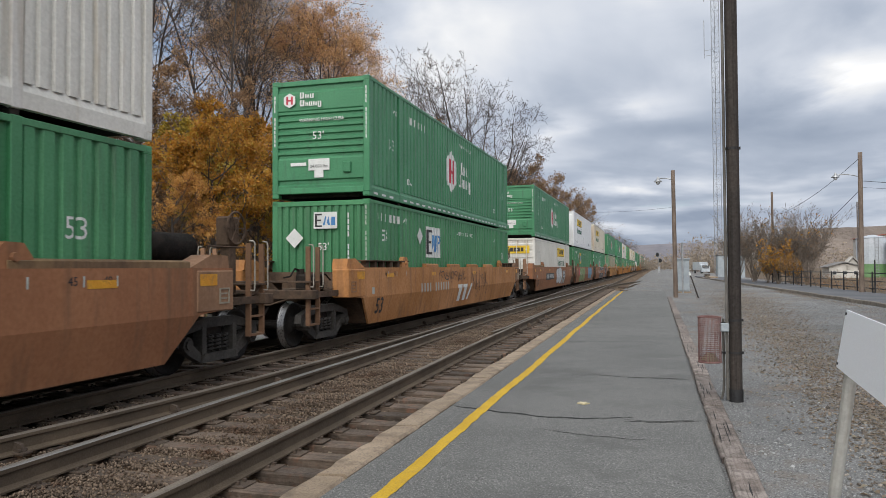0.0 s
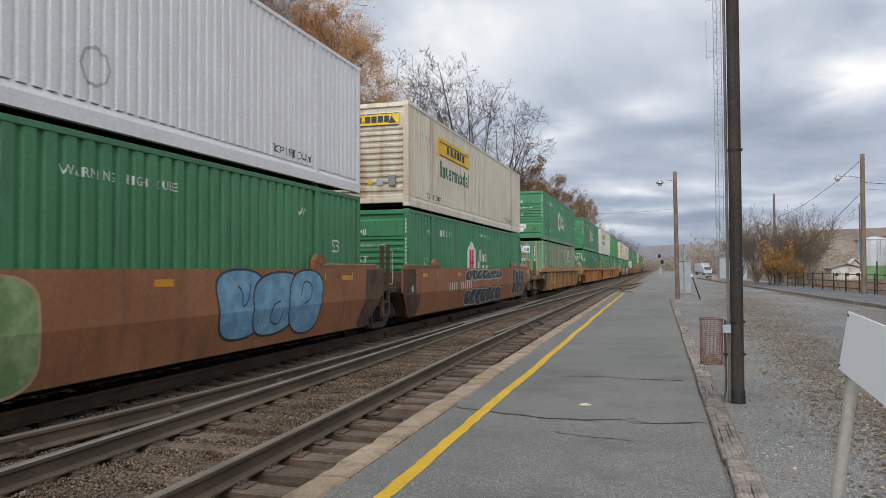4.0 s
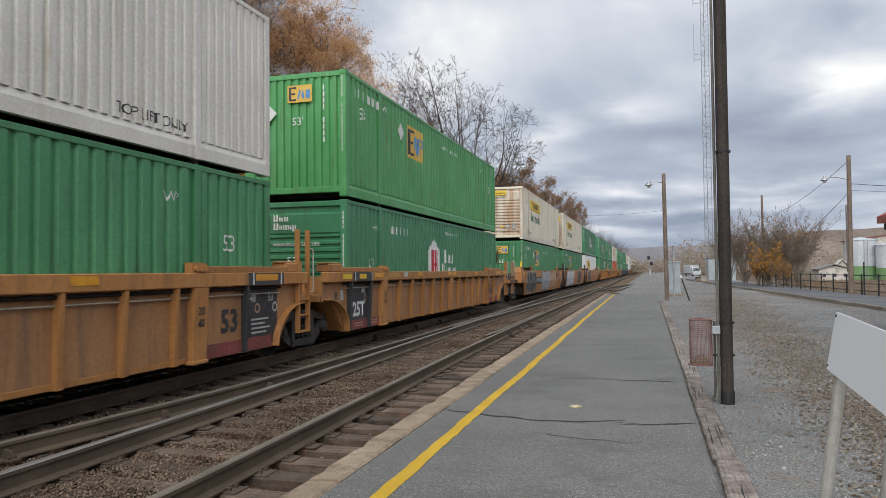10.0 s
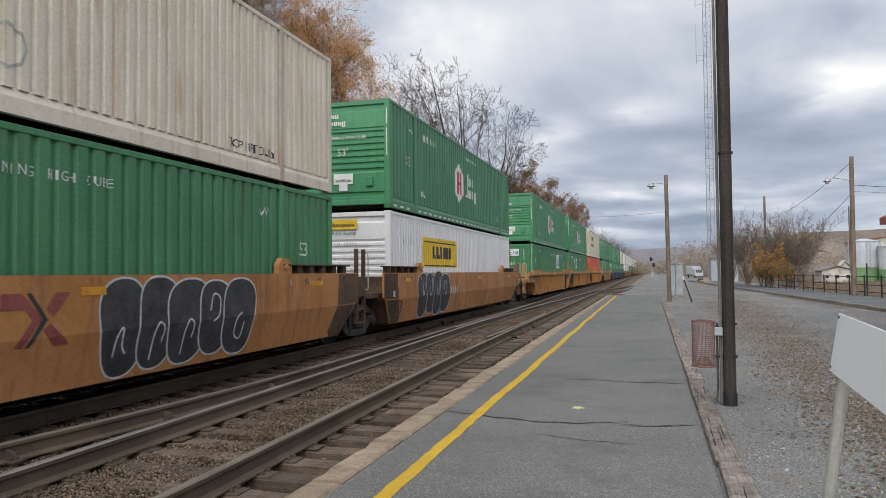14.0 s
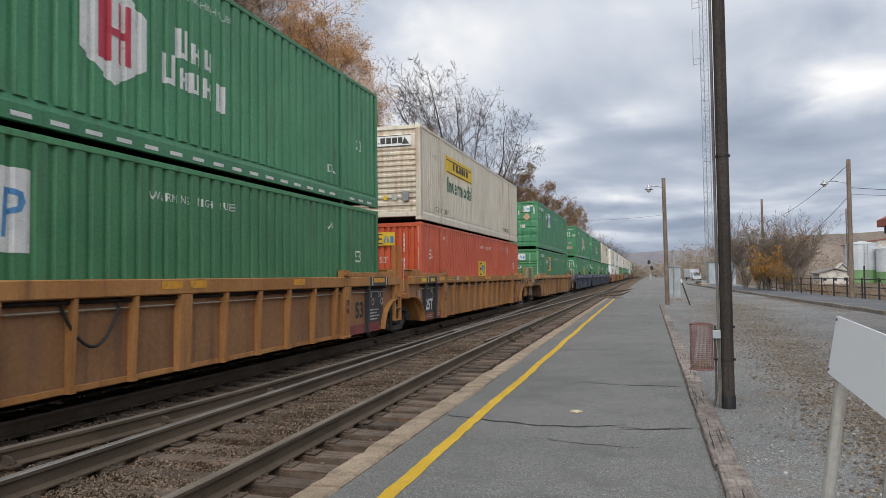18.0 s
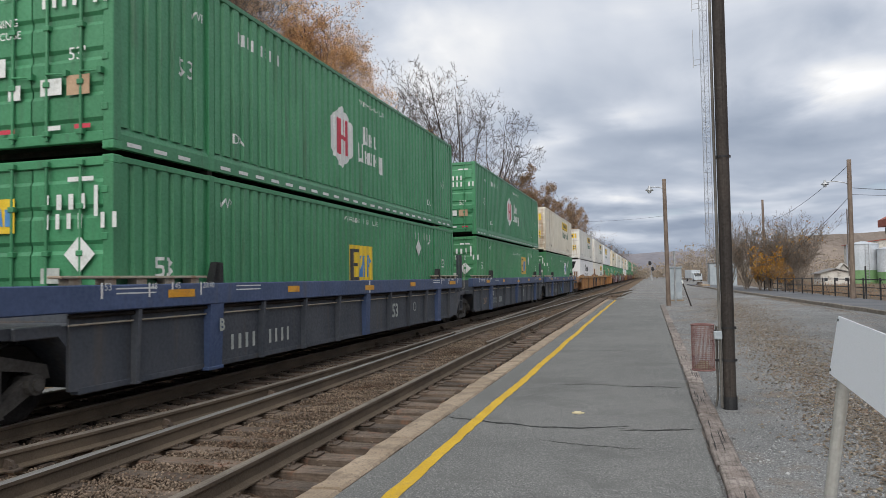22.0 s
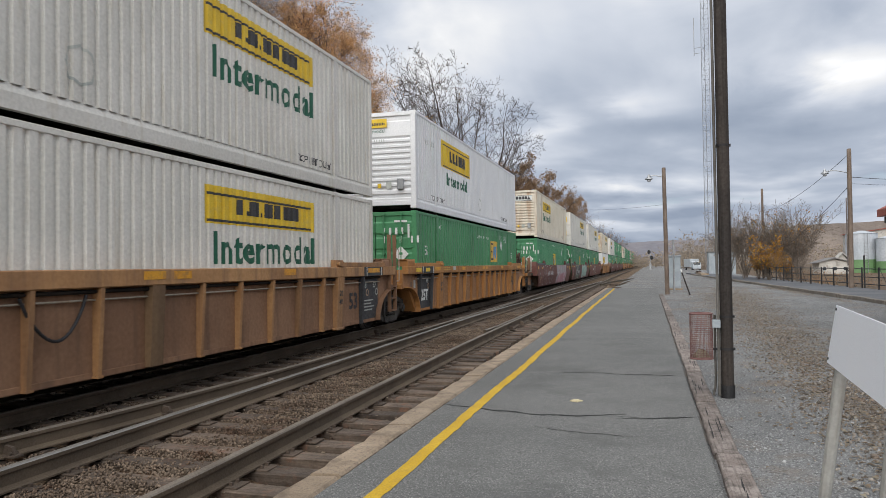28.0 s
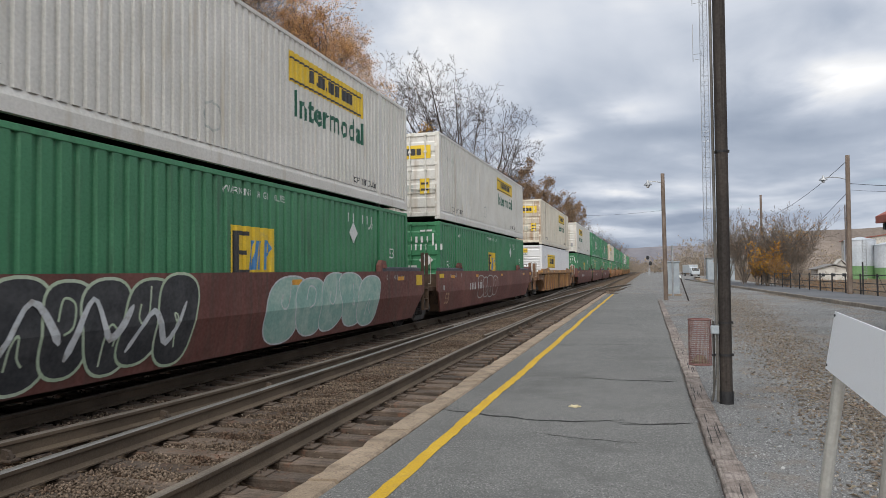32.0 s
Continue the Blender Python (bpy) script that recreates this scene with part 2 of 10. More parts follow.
RUST = (0.12, 0.05, 0.022)
M = {
    # ground
    "asphalt": surface("asphalt", (0.117, 0.119, 0.115), (0.154, 0.155, 0.149), 0.95, grain=62, patch=0.5, bump=1.0, bump_size=0.012, dirt=(0.098, 0.098, 0.094), dirt_amount=0.3, specks=(0.285, 0.283, 0.270), pits=(0.060, 0.059, 0.057)),
    "crack": surface("crack", (0.015, 0.015, 0.015), (0.025, 0.025, 0.024), 0.95, grain=90, patch=6),
    "kerb": surface("kerb_stone", (0.285, 0.218, 0.152), (0.375, 0.293, 0.210), 0.92, grain=55, patch=1.6, bump=0.7, dirt=(0.140, 0.106, 0.076), dirt_amount=0.50, vary=0.10, pits=(0.16, 0.125, 0.095)),
    "kerb_grey": surface("kerb_weathered", (0.190, 0.165, 0.138), (0.260, 0.228, 0.192), 0.92, grain=45, patch=3, bump=0.6, dirt=(0.10, 0.082, 0.062), dirt_amount=0.4, vary=0.2),
    "yellow": surface("yellow_line", (0.54, 0.335, 0.014), (0.61, 0.39, 0.022), 0.85, grain=60, patch=2.5, bump=0.4, dirt=(0.33, 0.22, 0.06), dirt_amount=0.15, pits=(0.33, 0.21, 0.03)),
    "timber": surface("grey_timber", (0.205, 0.168, 0.148), (0.310, 0.268, 0.240), 0.9, grain=45, patch=4, bump=0.8, dirt=(0.060, 0.048, 0.042), dirt_amount=0.45, vary=0.22, fibre=(55, 2.2, 55)),
    "gravel": surface("gravel", (0.136, 0.139, 0.140), (0.205, 0.208, 0.206), 0.95, grain=44, patch=0.35, bump=1.0, bump_size=0.03, dirt=(0.187, 0.142, 0.104), dirt_amount=0.35, specks=(0.370, 0.370, 0.360), pits=(0.079, 0.077, 0.073)),
    "ballast": surface("ballast_bed", (0.121, 0.084, 0.055), (0.186, 0.133, 0.090), 0.95, grain=26, patch=0.8, bump=1.0, bump_size=0.04, dirt=(0.136, 0.070, 0.038), dirt_amount=0.35, specks=(0.292, 0.223, 0.158), pits=(0.049, 0.035, 0.026)),
    "stones": surface("ballast_stones", (0.150, 0.110, 0.080), (0.225, 0.170, 0.126), 0.92, grain=60, patch=0.8, bump=0.4, island=0.5, dirt=(0.066, 0.031, 0.017), dirt_amount=0.35),
    "rubble": surface("brown_rubble", (0.165, 0.142, 0.118), (0.255, 0.228, 0.196), 0.92, grain=40, patch=0.8, bump=0.3, island=0.55, dirt=(0.15, 0.085, 0.05), dirt_amount=0.3),
    "pebbles": surface("gravel_stones", (0.195, 0.200, 0.202), (0.280, 0.282, 0.280), 0.92, grain=40, patch=0.6, bump=0.3, island=0.5),
    # darker bed and stones: the shade under the train put into their colour
    "ballast_dark": surface("shaded_bed", (0.024, 0.019, 0.014), (0.040, 0.032, 0.024), 0.95, grain=26, patch=0.8, bump=1.0, bump_size=0.04, specks=(0.078, 0.066, 0.051), pits=(0.015, 0.012, 0.010)),
    "stones_dark": surface("shaded_stones", (0.032, 0.026, 0.020), (0.054, 0.044, 0.035), 0.92, grain=60, patch=0.8, bump=0.4, island=0.5),
    "soil": surface("leaf_litter", (0.085, 0.055, 0.03), (0.15, 0.095, 0.05), 0.95, grain=9, patch=0.25, bump=0.7, bump_size=0.08, dirt=(0.06, 0.06, 0.025), dirt_amount=0.3),
    "walk": surface("sidewalk_asphalt", (0.085, 0.090, 0.098), (0.120, 0.125, 0.135), 0.9, grain=60, patch=0.5, bump=0.3),
    # track
    "rail_side": surface("rail_rust", (0.088, 0.064, 0.042), (0.128, 0.094, 0.062), 0.9, 0.0, grain=60, patch=1.5, bump=0.3),
    "rail_top": surface("rail_head", (0.148, 0.122, 0.096), (0.203, 0.171, 0.137), 0.6, 0.1, grain=50, patch=1.2, bump=0.05),
    "rail_shine": surface("rail_head_bright", (0.225, 0.212, 0.192), (0.300, 0.285, 0.262), 0.42, 0.4, grain=50, patch=1.2, bump=0.03),
    "tie": surface("tie_wood", (0.085, 0.063, 0.047), (0.150, 0.112, 0.085), 0.9, grain=26, patch=2.4, bump=0.8, bump_size=0.02, dirt=(0.165, 0.080, 0.048), dirt_amount=0.22, vary=0.35, fibre=(2.5, 50, 50)),
    "plate": surface("tie_plate_rust", (0.085, 0.062, 0.046), (0.125, 0.092, 0.068), 0.85, 0.2, grain=60, patch=5, bump=0.3, vary=0.25),
    # poles and metal
    "pole": surface("pole_wood", (0.028, 0.022, 0.019), (0.048, 0.038, 0.032), 0.85, grain=30, patch=1.6, bump=0.6, dirt=(0.016, 0.014, 0.012), dirt_amount=0.3, streak=9, fibre=(45, 45, 1.4)),
    "pole_far": surface("pole_wood_weathered", (0.155, 0.115, 0.09), (0.22, 0.17, 0.135), 0.9, grain=30, patch=1.6, bump=0.4, fibre=(40, 40, 1.2)),
    "post_grey": surface("post_grey", (0.26, 0.255, 0.235), (0.35, 0.345, 0.32), 0.85, grain=40, patch=3, bump=0.3, dirt=(0.16, 0.13, 0.10), dirt_amount=0.2, streak=8),
    "galv": surface("galvanised_steel", (0.33, 0.34, 0.35), (0.43, 0.44, 0.45), 0.45, 0.6, grain=70, patch=5, bump=0.05),
    "grey_box": surface("grey_paint", (0.30, 0.34, 0.37), (0.36, 0.40, 0.43), 0.6, grain=40, patch=2, bump=0.05, dirt=(0.2, 0.2, 0.19), dirt_amount=0.1, streak=6),
    "bin": surface("bin_red_brown", (0.185, 0.088, 0.082), (0.25, 0.145, 0.135), 0.7, 0.2, grain=50, patch=6, bump=0.3, dirt=RUST, dirt_amount=0.3),
    "black": surface("black_metal", (0.018, 0.018, 0.02), (0.03, 0.03, 0.032), 0.6, 0.3, grain=40, patch=3, bump=0.1),
    "dark": surface("dark_underframe", (0.021, 0.018, 0.016), (0.039, 0.033, 0.028), 0.85, 0.0, grain=30, patch=3, bump=0.2, dirt=(0.045, 0.030, 0.021), dirt_amount=0.2),
    "cast": surface("dusty_cast_steel", (0.042, 0.038, 0.034), (0.070, 0.063, 0.055), 0.85, 0.0, grain=26, patch=2.5, bump=0.25, dirt=(0.030, 0.026, 0.022), dirt_amount=0.35),
    "steel": surface("wheel_steel", (0.015, 0.014, 0.013), (0.027, 0.024, 0.022), 0.7, 0.0, grain=30, patch=3, bump=0.1),
    "conduit": surface("conduit_grey", (0.10, 0.095, 0.085), (0.17, 0.16, 0.145), 0.6, 0.2, grain=40, patch=4, bump=0.1, dirt=(0.05, 0.04, 0.03), dirt_amount=0.3, streak=8),
    "bright": surface("wheel_tread", (0.27, 0.265, 0.255), (0.34, 0.335, 0.325), 0.32, 0.8, grain=30, patch=3, bump=0.0),
    "glass": surface("lamp_glass", (0.55, 0.57, 0.6), (0.62, 0.64, 0.67), 0.15, grain=20, patch=2, bump=0.0),
    "red_lamp": surface("signal_lens", (0.02, 0.02, 0.02), (0.03, 0.03, 0.03), 0.2, grain=20, patch=2, bump=0.0),
    "brick": surface("red_brick", (0.20, 0.075, 0.05), (0.28, 0.12, 0.08), 0.9, grain=30, patch=2, bump=0.4),
    "roof_red": surface("red_roof", (0.27, 0.075, 0.055), (0.36, 0.11, 0.08), 0.8, grain=12, patch=0.6, bump=0.2),
    "house_white": surface("house_siding", (0.52, 0.51, 0.49), (0.62, 0.61, 0.59), 0.8, grain=12, patch=0.6, bump=0.1),
    "house_cream": surface("cream_siding", (0.50, 0.475, 0.43), (0.60, 0.575, 0.53), 0.85, grain=8, patch=0.6, bump=0.2, dirt=(0.212, 0.187, 0.162), dirt_amount=0.4),
    "silo_white": surface("silo_sheet", (0.50, 0.54, 0.58), (0.60, 0.63, 0.67), 0.5, 0.2, grain=4, patch=0.3, bump=0.05, dirt=(0.36, 0.37, 0.38), dirt_amount=0.1, streak=2),
    "silo_green": surface("silo_green_band", (0.15, 0.28, 0.12), (0.18, 0.32, 0.15), 0.6, grain=6, patch=0.4, bump=0.05),
    "window": surface("window_glass", (0.03, 0.035, 0.04), (0.05, 0.055, 0.06), 0.12, grain=8, patch=1, bump=0.0),
    "slate": surface("grey_roof", (0.16, 0.155, 0.15), (0.22, 0.21, 0.2), 0.85, grain=10, patch=0.6, bump=0.2),
    # vegetation
    "bark": surface("bark", (0.066, 0.053, 0.046), (0.112, 0.091, 0.077), 0.95, grain=22, patch=1.2, bump=0.7),
    "bark_pale": surface("bark_pale", (0.144, 0.116, 0.094), (0.216, 0.177, 0.146), 0.95, grain=22, patch=1.2, bump=0.6),
    "leaf_rust": leafy("rust_leaves", [(0.54, 0.295, 0.145), (0.68, 0.385, 0.17), (0.42, 0.25, 0.15), (0.76, 0.48, 0.18)]),
    "leaf_amber": leafy("amber_leaves", [(0.56, 0.27, 0.07), (0.68, 0.36, 0.09), (0.44, 0.22, 0.07), (0.72, 0.44, 0.11)]),
    "leaf_dry": leafy("dry_leaves", [(0.40, 0.27, 0.18), (0.50, 0.33, 0.19), (0.32, 0.225, 0.165), (0.58, 0.40, 0.20)]),
    "leaf_orange": leafy("orange_leaves", [(0.428, 0.190, 0.024), (0.535, 0.274, 0.037), (0.333, 0.143, 0.024), (0.475, 0.321, 0.049)]),
    "leaf_yellow": leafy("yellow_leaves", [(0.486, 0.351, 0.047), (0.378, 0.297, 0.061), (0.567, 0.378, 0.041), (0.216, 0.203, 0.061)]),
    "leaf_brown": leafy("brown_leaves", [(0.248, 0.155, 0.093), (0.342, 0.209, 0.116), (0.186, 0.124, 0.081), (0.420, 0.256, 0.124)]),
    "leaf_green": leafy("dull_green_leaves", [(0.075, 0.090, 0.033), (0.120, 0.128, 0.045), (0.165, 0.150, 0.060), (0.060, 0.075, 0.033)]),
    "needles": leafy("spruce_needles", [(0.064, 0.099, 0.071), (0.090, 0.137, 0.101), (0.051, 0.079, 0.057), (0.117, 0.161, 0.119)]),
    # distant leaves: haze put into the colour by paling it
    "leaf_haze": leafy("far_hazed_leaves", [(0.34, 0.28, 0.22), (0.40, 0.32, 0.24), (0.31, 0.27, 0.24), (0.44, 0.36, 0.24)]),
    "leaf_pale": surface("pale_leaf", (0.58, 0.50, 0.30), (0.66, 0.58, 0.38), 0.8, grain=60, patch=20, bump=0.2),
    "sign_white": surface("sign_paint", (0.86, 0.89, 0.95), (0.88, 0.91, 0.97), 0.45, grain=300, patch=0.6, bump=0.0),
    "fallen": leafy("fallen_leaves", [(0.204, 0.152, 0.105), (0.281, 0.218, 0.155), (0.145, 0.109, 0.080), (0.357, 0.314, 0.230)]),
    "hill_near": surface("wooded_hill", (0.16, 0.13, 0.11), (0.22, 0.18, 0.15), 1.0, grain=0.2, patch=0.02, bump=0.5, bump_size=3.0),
    # blue-grey of the far woods: distance haze mixed into the ridge's colour
    "hill_far": surface("hazed_ridge", (0.17, 0.165, 0.185), (0.21, 0.195, 0.205), 1.0, grain=0.05, patch=0.006, bump=0.2, bump_size=6.0),
    # train
    "hub_green": surface("container_green", (0.041, 0.207, 0.092), (0.056, 0.245, 0.113), 0.5, grain=26, patch=0.7, bump=0.06, dirt=(0.037, 0.103, 0.054), dirt_amount=0.25, streak=5, vary=0.12),
    "emp_green": surface("container_mid_green", (0.049, 0.214, 0.091), (0.068, 0.254, 0.112), 0.55, grain=26, patch=0.7, bump=0.06, dirt=(0.048, 0.113, 0.060), dirt_amount=0.3, streak=5, vary=0.18),
    "emp_light": surface("container_light_green", (0.065, 0.297, 0.089), (0.092, 0.347, 0.123), 0.55, grain=26, patch=0.7, bump=0.06, dirt=(0.080, 0.142, 0.063), dirt_amount=0.3, streak=5),
    "emp_grey": surface("container_grey_green", (0.109, 0.271, 0.142), (0.145, 0.324, 0.174), 0.6, grain=26, patch=0.7, bump=0.06, dirt=(0.158, 0.197, 0.130), dirt_amount=0.35, streak=5),
    "jb_white": surface("container_white", (0.653, 0.639, 0.583), (0.723, 0.707, 0.652), 0.5, grain=24, patch=0.7, bump=0.05, dirt=(0.455, 0.396, 0.292), dirt_amount=0.22, streak=5, vary=0.06),
    "jb_cream": surface("container_cream", (0.672, 0.622, 0.506), (0.750, 0.694, 0.578), 0.55, grain=24, patch=0.7, bump=0.05, dirt=(0.403, 0.269, 0.143), dirt_amount=0.30, streak=5, vary=0.06),
    "jb_new": surface("container_bright_white", (0.74, 0.75, 0.76), (0.79, 0.80, 0.81), 0.4, grain=24, patch=0.7, bump=0.04, dirt=(0.6, 0.58, 0.55), dirt_amount=0.1, streak=5),
    "red_orange": surface("container_red_orange", (0.53, 0.085, 0.032), (0.60, 0.11, 0.045), 0.5, grain=24, patch=0.7, bump=0.05, dirt=(0.36, 0.10, 0.06), dirt_amount=0.22, streak=5),
    "well_orange": surface("well_orange", (0.400, 0.178, 0.058), (0.560, 0.275, 0.120), 0.65, grain=18, patch=0.55, low=0.38, high=0.66, bump=0.12, dirt=(0.190, 0.100, 0.055), dirt_amount=0.45, streak=4, vary=0.12),
    "well_tan": surface("well_tan", (0.385, 0.178, 0.059), (0.485, 0.243, 0.087), 0.65, grain=18, patch=0.55, low=0.38, high=0.66, bump=0.12, dirt=(0.190, 0.098, 0.050), dirt_amount=0.42, streak=4, vary=0.12),
    # side plates of the tan cars, darker and browner than posts and chord
    "well_tan_panel": surface("well_tan_panel", (0.300, 0.148, 0.062), (0.390, 0.197, 0.082), 0.7, grain=18, patch=0.55, low=0.38, high=0.66, bump=0.12, dirt=(0.150, 0.085, 0.055), dirt_amount=0.5, streak=4, vary=0.12),
    "well_brown": surface("well_brown", (0.230, 0.128, 0.075), (0.310, 0.178, 0.105), 0.7, grain=18, patch=0.6, bump=0.12, dirt=(0.125, 0.075, 0.048), dirt_amount=0.42, streak=4, vary=0.12),
    "well_maroon": surface("well_maroon", (0.151, 0.060, 0.049), (0.209, 0.089, 0.072), 0.65, grain=18, patch=0.8, bump=0.12, dirt=(0.100, 0.062, 0.050), dirt_amount=0.5, streak=4, vary=0.12),
    "well_red": surface("well_red_brown", (0.270, 0.118, 0.058), (0.350, 0.162, 0.080), 0.65, grain=18, patch=0.55, low=0.38, high=0.66, bump=0.12, dirt=(0.150, 0.085, 0.050), dirt_amount=0.45, streak=4, vary=0.12),
    "well_rust": surface("well_dark_rust", (0.185, 0.118, 0.070), (0.265, 0.170, 0.092), 0.75, grain=18, patch=0.6, bump=0.15, dirt=(0.105, 0.068, 0.045), dirt_amount=0.5, streak=4, vary=0.12),
    "well_grey": surface("well_dark_grey", (0.046, 0.054, 0.068), (0.072, 0.079, 0.093), 0.65, grain=18, patch=0.8, bump=0.12, dirt=(0.078, 0.070, 0.064), dirt_amount=0.35, streak=4),
    "panel_dark": surface("dark_stencil_panel", (0.030, 0.032, 0.036), (0.048, 0.050, 0.055), 0.65, grain=18, patch=0.8, bump=0.08, dirt=(0.075, 0.060, 0.045), dirt_amount=0.3, streak=4),
    "well_blue": surface("well_blue", (0.044, 0.072, 0.150), (0.060, 0.092, 0.190), 0.6, grain=18, patch=0.8, bump=0.1, dirt=(0.070, 0.076, 0.100), dirt_amount=0.3, streak=4),
    "frame_rust": surface("rusty_end_frame", (0.085, 0.058, 0.042), (0.14, 0.095, 0.066), 0.85, grain=22, patch=1.6, bump=0.25, dirt=(0.045, 0.036, 0.03), dirt_amount=0.4, vary=0.2),
    "grab": surface("worn_grab_iron", (0.36, 0.33, 0.28), (0.48, 0.44, 0.38), 0.6, 0.2, grain=40, patch=4, bump=0.1),
    "cream_end": surface("rust_stained_cream_end", (0.58, 0.53, 0.44), (0.66, 0.61, 0.51), 0.6, grain=22, patch=0.9, bump=0.1, dirt=(0.33, 0.19, 0.10), dirt_amount=0.80, streak=3.2, vary=0.1),
    "white_end": surface("grimy_white_end", (0.66, 0.645, 0.60), (0.73, 0.715, 0.67), 0.55, grain=22, patch=0.9, bump=0.1, dirt=(0.40, 0.33, 0.25), dirt_amount=0.55, streak=3.6, vary=0.1),
    "cabinet_pale": surface("pale_grey_sheet", (0.46, 0.48, 0.49), (0.54, 0.56, 0.57), 0.5, grain=26, patch=0.7, bump=0.05, dirt=(0.33, 0.32, 0.29), dirt_amount=0.3, streak=5),
    "stake_grey": surface("dull_steel_stakes", (0.338, 0.298, 0.230), (0.432, 0.381, 0.299), 0.7, 0.1, grain=26, patch=0.7, bump=0.06, dirt=(0.270, 0.152, 0.081), dirt_amount=0.3, streak=5),
    "mark_white": surface("white_marking", (0.66, 0.68, 0.66), (0.74, 0.75, 0.73), 0.6, grain=40, patch=3, bump=0.03, dirt=(0.4, 0.42, 0.38), dirt_amount=0.2),
    "mark_pale": surface("faded_marking", (0.38, 0.41, 0.38), (0.50, 0.52, 0.48), 0.6, grain=40, patch=3, bump=0.03),
    "mark_black": surface("black_marking", (0.025, 0.025, 0.028), (0.04, 0.04, 0.042), 0.6, grain=40, patch=3, bump=0.03),
    "mark_red": surface("red_marking", (0.48, 0.03, 0.06), (0.54, 0.05, 0.08), 0.6, grain=40, patch=3, bump=0.03),
    "mark_blue": surface("blue_marking", (0.055, 0.20, 0.45), (0.09, 0.29, 0.55), 0.6, grain=10, patch=1.2, bump=0.03),
    "mark_green": surface("green_marking", (0.012, 0.105, 0.06), (0.02, 0.13, 0.075), 0.6, grain=40, patch=3, bump=0.03),
    "mark_yellow": surface("yellow_marking", (0.70, 0.47, 0.018), (0.78, 0.54, 0.03), 0.6, grain=40, patch=2, bump=0.03, dirt=(0.5, 0.38, 0.10), dirt_amount=0.2),
    "mark_ochre": surface("ochre_marking", (0.62, 0.39, 0.065), (0.68, 0.45, 0.09), 0.6, grain=40, patch=2, bump=0.03),
    "mark_peach": surface("faded_placard", (0.40, 0.26, 0.16), (0.48, 0.33, 0.21), 0.7, grain=40, patch=3, bump=0.03),
    "reflect": surface("reflector_yellow", (0.66, 0.29, 0.012), (0.74, 0.36, 0.02), 0.5, grain=40, patch=3, bump=0.02, dirt=(0.30, 0.15, 0.05), dirt_amount=0.3),
    "spray_white": surface("spray_white", (0.52, 0.55, 0.56), (0.62, 0.64, 0.65), 0.7, grain=18, patch=3, bump=0.03, dirt=(0.3, 0.27, 0.23), dirt_amount=0.3),
    "spray_teal": surface("spray_teal", (0.24, 0.42, 0.36), (0.38, 0.52, 0.45), 0.7, grain=18, patch=3, bump=0.03),
    "spray_grey": surface("spray_silver", (0.30, 0.32, 0.34), (0.42, 0.44, 0.46), 0.6, grain=18, patch=3, bump=0.03),
    "spray_green": surface("spray_green", (0.16, 0.26, 0.10), (0.30, 0.42, 0.20), 0.7, grain=18, patch=3, bump=0.03),
    "spray_blue": surface("spray_blue", (0.13, 0.30, 0.45), (0.22, 0.42, 0.58), 0.7, grain=18, patch=3, bump=0.03),
    "spray_pink": surface("spray_pink", (0.42, 0.20, 0.24), (0.50, 0.34, 0.35), 0.7, grain=18, patch=1.0, bump=0.03),
    "spray_dark": surface("spray_dark", (0.03, 0.032, 0.036), (0.055, 0.057, 0.06), 0.65, grain=18, patch=3, bump=0.03),
    "nose_black": surface("nose_panel", (0.012, 0.014, 0.018), (0.02, 0.022, 0.028), 0.25, grain=20, patch=2, bump=0.0),
}


# ---- mesh helpers ----
def bm_new():
    return bmesh.new()


def box(bm, x0, x1, y0, y1, z0, z1, bevel=0.0):
    vs = [bm.verts.new((x, y, z)) for x in (x0, x1) for y in (y0, y1) for z in (z0, z1)]
    fs = [bm.faces.new([vs[i] for i in f]) for f in ((0, 1, 3, 2), (4, 6, 7, 5), (0, 4, 5, 1), (2, 3, 7, 6), (0, 2, 6, 4), (1, 5, 7, 3))]
    if bevel:
        edges = list({e for f in fs for e in f.edges})
        bmesh.ops.bevel(bm, geom=edges, offset=bevel, segments=1, affect="EDGES")
    return bm


def tube(bm, p, q, r, r2=None, n=8, cap=True):
    """A round bar from p to q."""
    p, q = Vector(p), Vector(q)
    r2 = r if r2 is None else r2
    d = (q - p).normalized()
    side = d.orthogonal().normalized()
    up = d.cross(side)
    rings = []
    for c, rr in ((p, r), (q, r2)):
        rings.append([bm.verts.new(c + (side * math.cos(a) + up * math.sin(a)) * rr) for a in (i * math.tau / n for i in range(n))])
    for i in range(n):
        j = (i + 1) % n
        bm.faces.new((rings[0][i], rings[0][j], rings[1][j], rings[1][i]))
    if cap:
        bm.faces.new(rings[0][::-1])
        bm.faces.new(rings[1])
    return bm


def pipe(bm, pts, r, n=6):
    """A bent round bar along pts, in one piece."""
    pts = [Vector(p) for p in pts]
    side, prev = None, None
    for i, p in enumerate(pts):
        d = (pts[min(i + 1, len(pts) - 1)] - pts[max(i - 1, 0)]).normalized()
        side = d.orthogonal().normalized() if side is None else (side - d * side.dot(d)).normalized()
        up = d.cross(side)
        ring = [bm.verts.new(p + (side * math.cos(k * math.tau / n) + up * math.sin(k * math.tau / n)) * r) for k in range(n)]
        if prev:
            for k in range(n):
                bm.faces.new((prev[k], prev[(k + 1) % n], ring[(k + 1) % n], ring[k]))
        else:
            bm.faces.new(ring[::-1])
        prev = ring
    bm.faces.new(prev)
    return bm


